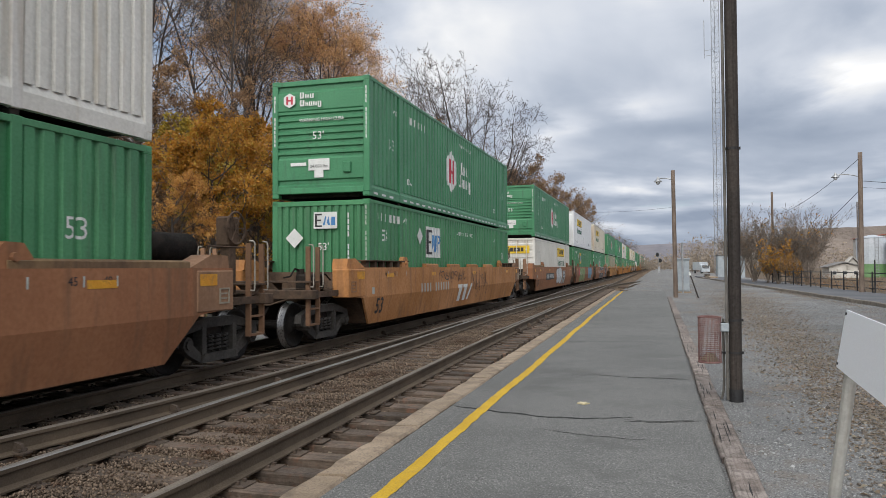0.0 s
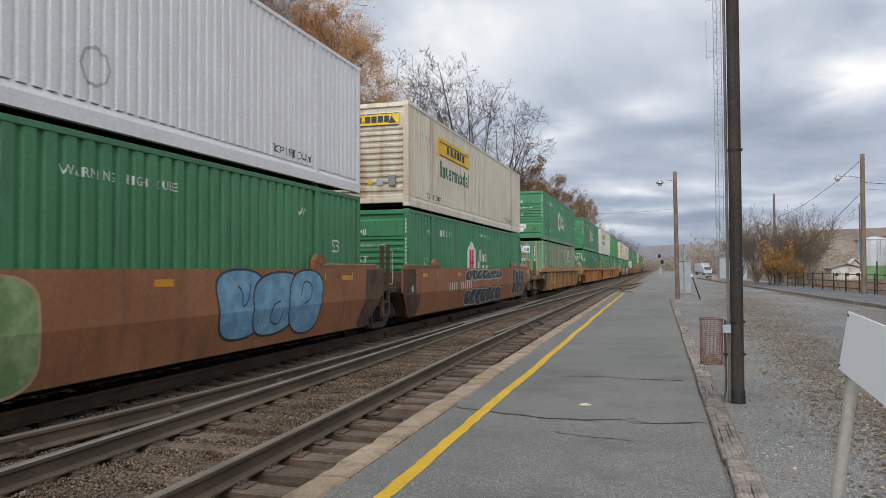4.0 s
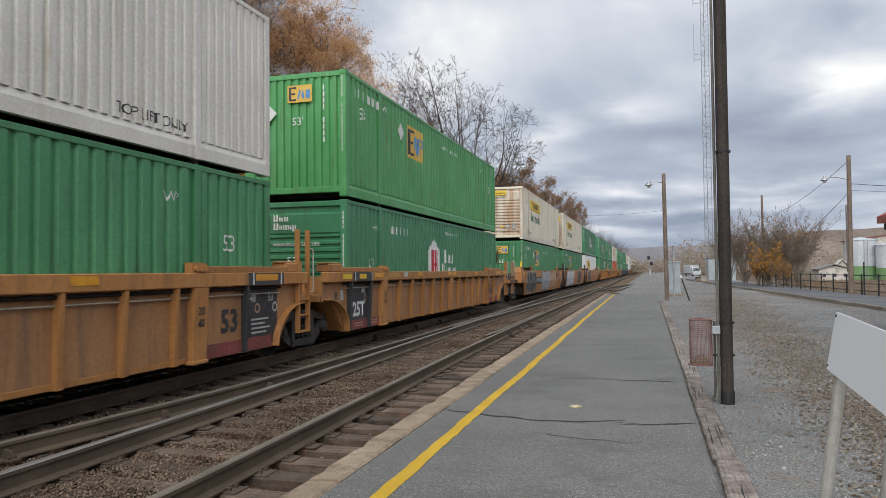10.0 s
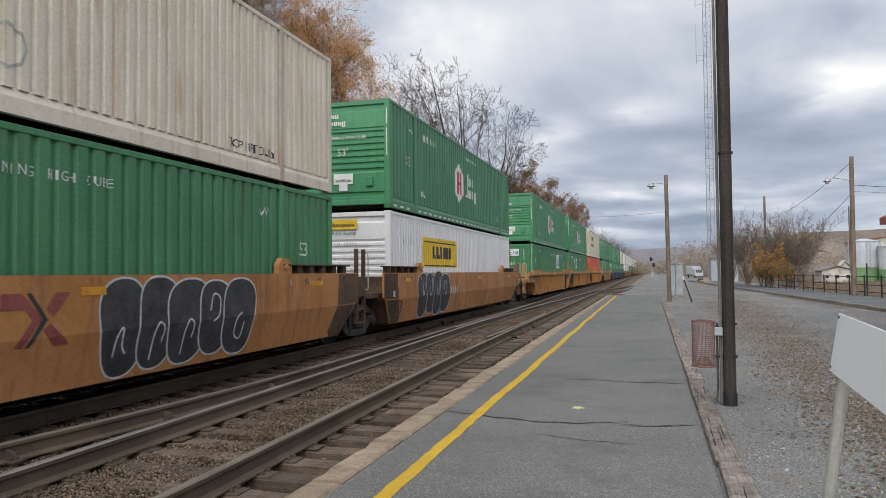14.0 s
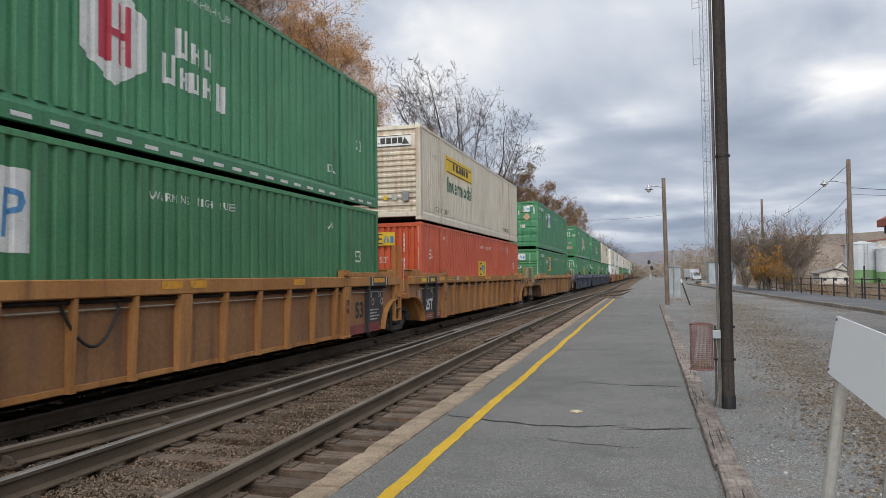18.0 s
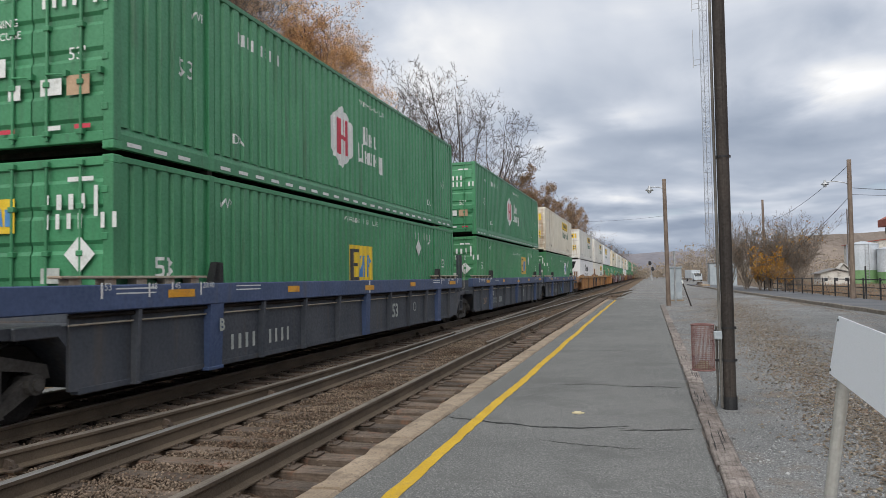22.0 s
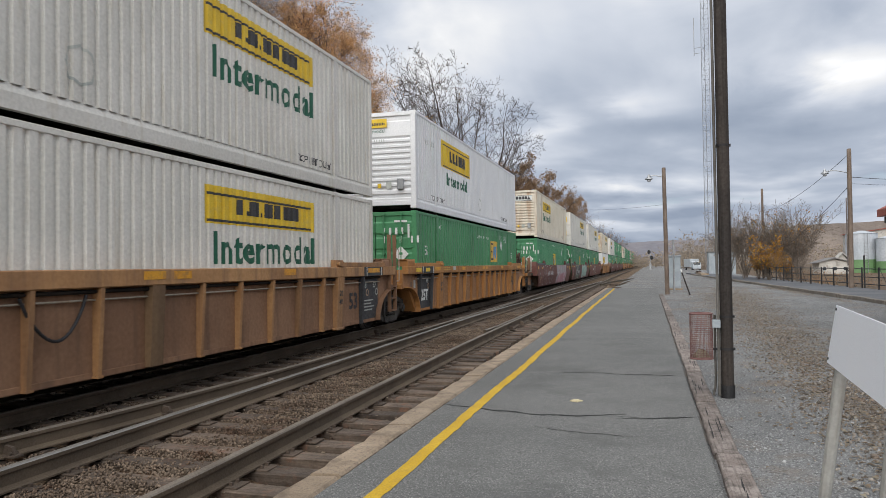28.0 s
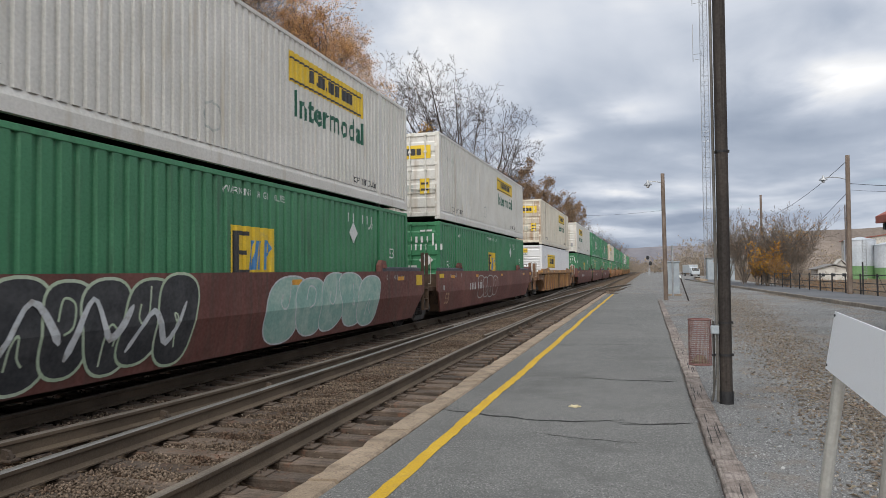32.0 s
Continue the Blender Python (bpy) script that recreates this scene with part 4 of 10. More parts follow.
def frame_meshes(color):
    out = {}
    bm = bm_new()
    slab(bm, [(HW - 0.09, 0.015), (HW - 0.002, 0.015), (HW - 0.002, 0.20), (HW - 0.05, 0.325), (HW - 0.10, 0.335), (HW - 0.10, 0.10)], 1, -HL + 0.06, HL - 0.06)
    out["bottom_rail"] = to_mesh(bm, "bottom_rail", color)
    bm = bm_new()
    box(bm, HW - 0.08, HW - 0.001, -HL + 0.06, HL - 0.06, HT - 0.095, HT - 0.012, 0.008)
    out["top_rail"] = to_mesh(bm, "top_rail", color)
    bm = bm_new()
    box(bm, HW - 0.09, HW + 0.002, -0.075, 0.075, 0.0, HT - 0.004, 0.01)
    worn = {"jb_cream": "cream_end", "jb_white": "white_end"}.get(color, color)
    out["post"] = to_mesh(bm, "post", worn)
    bm = bm_new()
    box(bm, HW - 0.16, HW, -HL, -HL + 0.15, 0.11, HT - 0.11, 0.012)
    out["corner_post"] = to_mesh(bm, "corner_post", worn)
    bm = bm_new()
    box(bm, -HW + 0.03, HW - 0.03, -HL + 0.03, HL - 0.03, HT - 0.06, HT - 0.022)
    for i in range(38):
        y = -HL + 0.4 + i * 0.42
        box(bm, -HW + 0.16, HW - 0.16, y, y + 0.2, HT - 0.023, HT - 0.008)
    out["roof"] = to_mesh(bm, "roof", color)
    bm = bm_new()
    prof = [(HL - 0.08, 0.09), (HL - 0.08, 0.15), (-HL + 0.08, 0.15), (-HL + 0.08, 0.09)]
    for i in range(26):
        y = -HL + 0.3 + i * 0.61
        prof += [(y, 0.09), (y, 0.02), (y + 0.05, 0.02), (y + 0.05, 0.09)]
    slab(bm, prof, 0, -HW + 0.08, HW - 0.08)
    out["floor"] = to_mesh(bm, "floor", "dark")
    bm = bm_new()
    box(bm, -0.09, 0.09, -0.085, 0.085, 0.0, 0.118, 0.012)
    box(bm, 0.086, 0.094, -0.035, 0.035, 0.03, 0.09)
    box(bm, -0.03, 0.03, -0.092, -0.086, 0.03, 0.09)
    out["corner_casting"] = to_mesh(bm, "corner_casting", color)
    bm = bm_new()
    box(bm, -HW + 0.15, HW - 0.15, -HL, -HL + 0.09, 0.0 + 0.1, 0.24, 0.01)
    out["end_sill"] = to_mesh(bm, "end_sill", color)
    bm = bm_new()
    box(bm, -HW + 0.15, HW - 0.15, -HL, -HL + 0.09, HT - 0.14, HT - 0.02, 0.01)
    out["end_header"] = to_mesh(bm, "end_header", color)
    return out


def end_mesh(kind, color):
    """The front wall: 'ribs' lie flat in the middle below a plain panel, 'folds' stand upright."""
    bm = bm_new()
    y = -HL + 0.045
    if kind == "folds":
        n = 12
        w = (2 * HW - 0.3) / n
        xs = []
        for i in range(n):
            x = -HW + 0.15 + i * w
            xs += [(x, 0), (x + w * 0.5, 0), (x + w * 0.62, 0.04), (x + w * 0.88, 0.04)]
        xs.append((HW - 0.15, 0))
        rows = [[bm.verts.new((x, y - 0.03 + d, z)) for z in (0.22, HT - 0.13)] for x, d in xs]
    else:
        zs = [(0.22, 0.0), (0.30, 0.0), (0.33, 0.045), (0.42, 0.045), (0.45, 0.0)]
        lo = 1.0 if kind == "ribs" else 0.6
        zs += [(lo - 0.06, 0.0)]
        z = lo
        while z < 2.05:
            zs += [(z, 0.045), (z + 0.05, 0.045), (z + 0.075, 0.0), (z + 0.135, 0.0)]
            z += 0.165
        zs += [(2.10, 0.045), (2.16, 0.0), (2.58, 0.0), (2.62, 0.04), (HT - 0.13, 0.04)]
        rows = [[bm.verts.new((x, y - 0.03 + d, z)) for x in (-HW + 0.15, HW - 0.15)] for z, d in zs]
    for a, b in zip(rows, rows[1:]):
        bm.faces.new((a[0], a[1], b[1], b[0]))
    return to_mesh(bm, "end_wall", color)


def door_mesh(color):
    bm = bm_new()
    w = HW - 0.155
    prof = [(-HL + 0.07, 0.24), (-HL + 0.03, 0.24)]
    for i in range(5):
        z = 0.42 + i * 0.46
        prof += [(-HL + 0.03, z - 0.05), (-HL + 0.002, z), (-HL + 0.002, z + 0.28), (-HL + 0.03, z + 0.33)]
    prof += [(-HL + 0.03, HT - 0.14), (-HL + 0.07, HT - 0.14)]
    slab(bm, prof, 0, 0.012, w)
    return to_mesh(bm, "door", color)


def rod_mesh(color):
    bm = bm_new()
    tube(bm, (0, -HL - 0.03, 0.14), (0, -HL - 0.03, HT - 0.07), 0.022, n=8)
    for z in (0.2, 0.85, 1.6, 2.2, HT - 0.13):
        box(bm, -0.05, 0.05, -HL - 0.06, -HL + 0.02, z, z + 0.07, 0.006)
    tube(bm, (0, -HL - 0.05, 1.02), (0.34, -HL - 0.05, 1.0), 0.014, n=6)
    box(bm, 0.28, 0.34, -HL - 0.07, -HL + 0.0, 0.97, 1.05)
    return to_mesh(bm, "lock_rod", color)


def nose_mesh():
    bm = bm_new()
    box(bm, -HW + 0.15, HW - 0.15, -HL + 0.03, -HL + 0.08, 0.2, HT - 0.1, 0.02)
    slab(bm, [(-0.95, HT - 0.16), (0.95, HT - 0.16), (0.72, HT - 0.85), (0.45, HT - 1.02), (-0.45, HT - 1.02), (-0.72, HT - 0.85)], 1, -HL - 0.02, -HL + 0.03)
    return to_mesh(bm, "end_wall", "jb_new")


# markings -------------------------------------------------------------------
def letters(text, size, align="LEFT", bold=0.0, spacing=1.0):
    """The outline of text as a bmesh: x along the line, y up, in one plane."""
    cu = bpy.data.curves.new("lettering", "FONT")
    cu.body, cu.size, cu.align_x, cu.offset, cu.space_character = text, size, align, bold, spacing
    cu.resolution_u = 2
    ob = bpy.data.objects.new("lettering", cu)
    me = bpy.data.meshes.new_from_object(ob)
    bm = bmesh.new()
    bm.from_mesh(me)
    bpy.data.objects.remove(ob), bpy.data.meshes.remove(me), bpy.data.curves.remove(cu)
    return bm


def flat_poly(bm, pts, d=0.0):
    bm.faces.new([bm.verts.new((x, y, d)) for x, y in pts])
    return bm


def flat_box(bm, x0, y0, x1, y1, d=0.0):
    return flat_poly(bm, [(x0, y0), (x1, y0), (x1, y1), (x0, y1)], d)


def on_side(bm, y, z, fold="wide", lift=0.004):
    """Lays a flat marking on the folded side sheet, so that it follows the folds."""
    br = FOLDS[fold]
    for v in bm.verts:
        v.co = Vector((HW + lift + v.co.z, y + v.co.x, z + v.co.y))
    ys = [v.co.y for v in bm.verts]
    lo, hi = min(ys), max(ys)
    for b, _ in br:
        if lo < b < hi:
            bmesh.ops.bisect_plane(bm, geom=bm.verts[:] + bm.edges[:] + bm.faces[:], plane_co=(0, b, 0), plane_no=(0, 1, 0), dist=1e-5)
    for v in bm.verts:
        if not (abs(abs(v.co.y) - POST) < 0.085):
            v.co.x -= 0.012 + fold_depth(v.co.y, br)
    return bm


def flat_plate(pts, y, z):
    """A stiff plate across the folds of the side."""
    bm = bm_new()
    return slab(bm, [(y + a, z + b) for a, b in pts], 0, HW - 0.008, HW + 0.002)


def on_front(bm, x, z, lift=0.03):
    for v in bm.verts:
        v.co = Vector((x + v.co.x, -HL - lift - v.co.z, z + v.co.y))
    return bm


def mark(key, name, make, material, parent, label=""):
    me = cached(("mark", key), lambda: to_mesh(make(), name, material))
    return part(name, me, None, parent, label)


def serial(n, h, w, vertical=False, seed=1):
    """A line of small bars, one for each character."""
    rng = random.Random(seed)
    bm = bm_new()
    for i in range(n):
        if i == 4:
            continue
        k = rng.uniform(0.75, 1.0)
        if vertical:
            flat_box(bm, w * 0.2, -i * h * 1.25, w * (0.2 + 0.55 * k), -i * h * 1.25 + h)
        else:
            flat_box(bm, i * w * 1.35, 0, i * w * 1.35 + w * 0.58 * k, h)
    return bm


def hexagon(r, sx=1.0):
    return [(math.sin(i * math.tau / 6) * r * sx, math.cos(i * math.tau / 6) * r) for i in range(6)]


def word_blobs(widths, h, seed=3, gap=0.06, low=None):
    """Pairs of plain bars that stand for the letters of a name."""
    bm = bm_new()
    x = 0.0
    for i, w in enumerate(widths):
        y0 = -h * 0.3 if low and i in low else 0.0
        hh = h if i == 0 or (low and i in low) else h * 0.70
        for a, b, top in ((0.0, 0.34, 1.0), (0.58, 0.94, 0.86 if i % 2 else 1.0)):
            flat_box(bm, x + a * w, y0, x + b * w, y0 + hh * top)
        flat_box(bm, x + 0.34 * w, y0 + hh * (0.40 if i % 2 else 0.02), x + 0.58 * w, y0 + hh * (0.58 if i % 2 else 0.20))
        x += w + gap
    return bm


def hub_marks(ob, fold, door, dashes):
    y0 = -HL + 0.33
    g, ym = (1.0, 6.85) if dashes else (1.15, 6.62)
    mark(("hex", fold, dashes), "emblem", lambda: on_side(flat_poly(bm_new(), hexagon(0.70 * g, 1.0)), y0 + ym, 1.47, fold), "mark_white", ob, "white hexagon emblem")

    def bars():
        bm = bm_new()
        for x in (-0.30, 0.06):
            flat_box(bm, x * g, -0.40 * g, (x + 0.09) * g, 0.40 * g)
            flat_box(bm, (x + 0.14) * g, -0.40 * g, (x + 0.23) * g, 0.40 * g)
        flat_box(bm, -0.30 * g, -0.06, 0.29 * g, 0.04)
        return on_side(bm, y0 + ym, 1.47, fold, 0.009)
    mark(("hexbars", fold, dashes), "emblem_core", bars, "mark_red", ob, "red bars")
    mark(("hubname1", fold, dashes), "company_name", lambda: on_side(word_blobs((0.30 * g, 0.25 * g, 0.26 * g), 0.44), y0 + (8.12 if dashes else 7.85), 1.52, fold), "mark_white", ob)
    mark(("hubname2", fold, dashes), "company_name", lambda: on_side(word_blobs((0.36 * g, 0.18 * g, 0.27 * g, 0.27 * g, 0.28 * g), 0.44, low=(4,)), y0 + (7.78 if dashes else 7.50), 1.07, fold), "mark_white", ob)
    mark(("warn", fold), "lettering", lambda: on_side(letters("WARNING HIGH CUBE", 0.16), y0 + 7.9, 2.45, fold), "mark_white", ob)
    mark(("53a", fold), "lettering", lambda: on_side(letters("53", 0.40), y0 + 1.0, 1.30, fold), "mark_white", ob)
    mark(("53b", fold), "lettering", lambda: on_side(letters("53", 0.36), y0 + 14.77, 1.25, fold), "mark_white", ob)
    mark(("wp", fold), "lettering", lambda: on_side(letters("WP", 0.20), y0 + 1.35, 2.25, fold), "mark_white", ob)
    mark(("da", fold), "lettering", lambda: on_side(letters("DA", 0.24), y0 + 2.45, 0.55, fold), "mark_white", ob)
    mark(("dab", fold), "lettering", lambda: on_side(letters("DA", 0.24), y0 + 13.3, 0.55, fold), "mark_white", ob)
    mark(("ser", fold), "serial_line", lambda: on_side(serial(11, 0.2, 0.11), y0 + 2.6, 2.25, fold), "mark_white", ob)
    if dashes:
        def dash():
            bm = bm_new()
            for i in range(30):
                y = -HL + 0.25 + i * 0.535
                if abs(abs(y + 0.15) - POST) > 0.26:
                    flat_box(bm, y, 0.06, y + 0.28, 0.115)
            for v in bm.verts:
                v.co = Vector((HW + 0.003, v.co.x, v.co.y))
            return bm
        mark("dashes", "reflector_strip", dash, "mark_white", ob, "row of white reflector dashes")
    if not door:
        mark("fhex", "emblem", lambda: on_front(flat_poly(bm_new(), hexagon(0.18)), -0.80, 2.40), "mark_white", ob)
        mark("fhexb", "emblem_core", lambda: on_front(flat_box(flat_box(flat_box(bm_new(), -0.09, -0.1, -0.04, 0.1), 0.04, -0.1, 0.09, 0.1), -0.09, -0.02, 0.09, 0.02), -0.80, 2.40, 0.034), "mark_red", ob)
        mark("fname", "company_name", lambda: on_front(word_blobs((0.12, 0.1, 0.11), 0.15, gap=0.025), -0.52, 2.43), "mark_white", ob)
        mark("fname2", "company_name", lambda: on_front(word_blobs((0.13, 0.07, 0.1, 0.1, 0.1), 0.15, gap=0.02, low=(4,)), -0.52, 2.24), "mark_white", ob)
        mark("fwarn", "lettering", lambda: on_front(letters("WARNING HIGH CUBE", 0.115), -0.55, 1.86, 0.012), "mark_white", ob)
        mark("f53", "lettering", lambda: on_front(letters("53'", 0.27), -0.20, 1.42, 0.012), "mark_white", ob)
        mark("flbs", "plate", lambda: on_front(flat_box(flat_box(bm_new(), -0.28, 0, 0.28, 0.28), -0.12, -0.18, 0.12, 0.0), -0.02, 0.66, 0.012), "mark_white", ob, "white weight placard")
        mark("flbt", "lettering", lambda: on_front(letters("24,000 lbs", 0.115, "CENTER"), -0.02, 0.72, 0.018), "mark_black", ob)
        mark("fdash", "reflector_strip", lambda: on_front(flat_box(bm_new(), -0.78, 0.78, -0.36, 0.86), 0, 0, 0.012), "mark_white", ob)
        mark("fbox", "document_box", lambda: box(bm_new(), 0.62, 0.82, -HL - 0.04, -HL + 0.03, 0.58, 0.84, 0.015), "hub_green", ob)
        mark("fser", "serial_line", lambda: on_front(serial(12, 0.085, 0.06, True), HW - 0.11, 2.55, 0.004), "mark_white", ob)
        mark("fser2", "serial_line", lambda: on_front(serial(12, 0.085, 0.06, True, 2), -HW + 0.05, 2.45, 0.004), "mark_white", ob)


def emp_plate(key, ob, fold, y, z, w, h, ground):
    """A square sign with a dark bracket shape and blue strokes."""
    mark((key, ground, "p"), "sign_plate", lambda: on_side(flat_box(bm_new(), 0, 0, w, h), y, z, fold), ground, ob, "square company sign")

    def dark():
        bm = bm_new()
        flat_box(bm, 0.07 * w, 0.1 * h, 0.17 * w, 0.9 * h)
        for a, l in ((0.1, 0.40), (0.46, 0.34), (0.82, 0.40)):
            flat_box(bm, 0.171 * w, a * h, l * w, (a + 0.08) * h)
        return on_side(bm, y, z, fold, 0.008)

    def blue():
        bm = bm_new()
        for a, l in (((0.42, 0.18), (0.49, 0.74)), ((0.52, 0.18), (0.59, 0.74)), ((0.62, 0.18), (0.68, 0.74))):
            flat_poly(bm, [((a[0] - 0.035) * w, a[1] * h), ((a[0] + 0.035) * w, a[1] * h), ((l[0] + 0.035) * w, l[1] * h), ((l[0] - 0.035) * w, l[1] * h)])
        flat_poly(bm, [(0.735 * w, 0.18 * h), (0.795 * w, 0.18 * h), (0.815 * w, 0.76 * h), (0.755 * w, 0.76 * h)])
        flat_poly(bm, [(0.816 * w, 0.76 * h), (0.815 * w, 0.69 * h), (0.87 * w, 0.66 * h), (0.865 * w, 0.55 * h), (0.80 * w, 0.50 * h), (0.80 * w, 0.44 * h), (0.90 * w, 0.49 * h), (0.935 * w, 0.60 * h), (0.91 * w, 0.72 * h)])
        return on_side(bm, y, z, fold, 0.008)
    mark((key, "d"), "sign_bar", dark, "mark_black", ob, "black bars")
    mark((key, "b"), "sign_stroke", blue, "mark_blue", ob, "blue strokes")


def emp_front(ob, ground, door, code=""):
    x0, z0, w, h = (0.38, 2.24, 0.44, 0.36) if door == "up" else ((-0.85, 1.92, 0.62, 0.46) if door else (-0.15, 2.20, 0.62, 0.40))
    mark(("ef", ground, door), "sign_plate", lambda: on_front(flat_box(bm_new(), 0, 0, w, h), x0, z0, 0.035), ground, ob, "company sign")
    mark(("efd", door), "sign_bar", lambda: on_front(flat_box(flat_box(flat_box(flat_box(bm_new(), 0.06 * w, 0.1 * h, 0.15 * w, 0.9 * h), 0.151 * w, 0.1 * h, 0.36 * w, 0.2 * h), 0.151 * w, 0.45 * h, 0.32 * w, 0.55 * h), 0.151 * w, 0.8 * h, 0.36 * w, 0.9 * h), x0, z0, 0.04), "mark_black", ob)
    mark(("efb", door), "sign_stroke", lambda: on_front(flat_box(flat_poly(flat_poly(bm_new(), [(0.4 * w, 0.2 * h), (0.47 * w, 0.2 * h), (0.55 * w, 0.7 * h), (0.49 * w, 0.75 * h)]), [(0.56 * w, 0.4 * h), (0.64 * w, 0.75 * h), (0.70 * w, 0.2 * h), (0.63 * w, 0.2 * h)]), 0.75 * w, 0.2 * h, 0.92 * w, 0.7 * h), x0, z0, 0.04), "mark_blue", ob)
    d = [(0, -0.24), (0.24, 0), (0, 0.24), (-0.24, 0)]
    px, pz = (0.60, 1.92) if door == "up" else (0.82, 1.62) if door else (-0.66, 1.98)
    if code != "R":
        mark(("efp", door), "placard", lambda: on_front(flat_poly(bm_new(), d), px, pz, 0.045), "mark_peach" if door == "up" else "mark_white", ob, "diamond placard")
    if door:
        mark(("efs1", door), "serial_line", lambda: on_front(serial(4, 0.2, 0.14), 0.26 if door != "up" else -0.98, 2.20 if door != "up" else 2.34, 0.035), "mark_white", ob)
        mark(("efs2", door), "serial_line", lambda: on_front(serial(7, 0.2, 0.13, False, 4), 0.26 if door != "up" else -0.98, 1.95 if door != "up" else 2.10, 0.035), "mark_white", ob)
        mark(("efc", door), "reflector_strip", lambda: on_front(flat_box(flat_box(flat_box(flat_box(bm_new(), -1.02, 2.56, -0.62, 2.62), 0.62, 2.56, 1.02, 2.62), -1.09, 2.1, -1.03, 2.5), 1.03, 2.1, 1.09, 2.5), 0, 0, 0.03), "mark_white", ob)
        mark(("efw", door), "notice_text", lambda: on_front(flat_box(flat_box(flat_box(bm_new(), -0.9, 0.62, -0.2, 0.68), -0.9, 0.50, -0.3, 0.56), 0.2, 1.25, 0.5, 1.45), 0, 0, 0.035), "mark_pale", ob)
    else:
        if code == "Ez":
            for k, x in enumerate((-1.22, 1.12)):
                mark(("efy", k), "reflector_strip", lambda: on_front(flat_box(bm_new(), x, 0.55, x + 0.10, 1.75), 0, 0, 0.006), "mark_yellow", ob, "upright yellow strip")
        mark("ef53", "lettering", lambda: on_front(letters("53'", 0.26), -0.06, 1.68, 0.01), "mark_white", ob)
        mark("efv", "serial_line", lambda: on_front(serial(9, 0.12, 0.075, True), 0.72, 2.45, 0.02), "mark_white", ob)
        mark("efv2", "serial_line", lambda: on_front(serial(14, 0.10, 0.055, True, 6), HW - 0.12, 2.65, 0.004), "mark_pale", ob)


def emp_marks(ob, fold, logo, ground, door):
    y0 = -HL + 0.30
    if logo == "front":
        emp_plate("lf", ob, fold, y0 + 4.05, 1.55, 1.57, 0.92, ground)
    elif logo == "back":
        emp_plate("lb", ob, fold, y0 + 9.98, 1.40, 1.44, 0.91, ground)
    elif logo == "rear":
        emp_plate("lr", ob, fold, y0 + 10.42, 1.50, 1.60, 0.98, ground)
    elif logo == "mid":
        emp_plate("lm", ob, fold, y0 + 7.2, 1.14, 1.42, 0.90, ground)
    elif logo == "far":
        emp_plate("lq", ob, fold, y0 + 10.87, 1.70, 1.45, 0.86, ground)
    elif logo == "low":
        emp_plate("ll", ob, fold, y0 + 7.35, 1.22, 1.25, 0.62, ground)
    s = 1 if logo != "front" else 2
    z53 = {"mid": 1.32, "back": 1.60, "front": 1.92}.get(logo, 1.80)
    mark(("e53", fold, z53), "lettering", lambda: on_side(letters("53", 0.40, bold=0.006), y0 + 0.55, z53, fold), "mark_white", ob)
    mark(("e53b", fold), "lettering", lambda: on_side(letters("53", 0.38), y0 + 14.7, 1.60, fold), "mark_white", ob)
    mark(("ewp", fold), "lettering", lambda: on_side(letters("WP", 0.24), y0 + 2.12, 2.42, fold), "mark_white", ob)
    mark(("ewpb", fold), "lettering", lambda: on_side(letters("WP", 0.22), y0 + 13.3, 2.28, fold), "mark_white", ob)
    mark(("ewarn", fold, logo == "mid"), "lettering", lambda: on_side(letters("WARNING  HIGH  CUBE", 0.17, spacing=1.15), y0 + (7.0 if logo == "mid" else 7.6), 2.56 if logo == "mid" else 2.35, fold), "mark_white", ob)
    mark(("eser", fold, s), "serial_line", lambda: on_side(serial(11, 0.20, 0.105, False, s), y0 + (0.30 if s == 2 else 12.0), 2.40, fold), "mark_white", ob)
    py = y0 + (3.48 if logo == "front" else 12.3)
    if logo not in ("rear", "low"):
        mark(("eplac", fold, s), "placard", lambda: flat_plate([(0, -0.24), (0.24, 0), (0, 0.24), (-0.24, 0)], py, 2.15), "mark_white", ob, "flat white diamond placard")


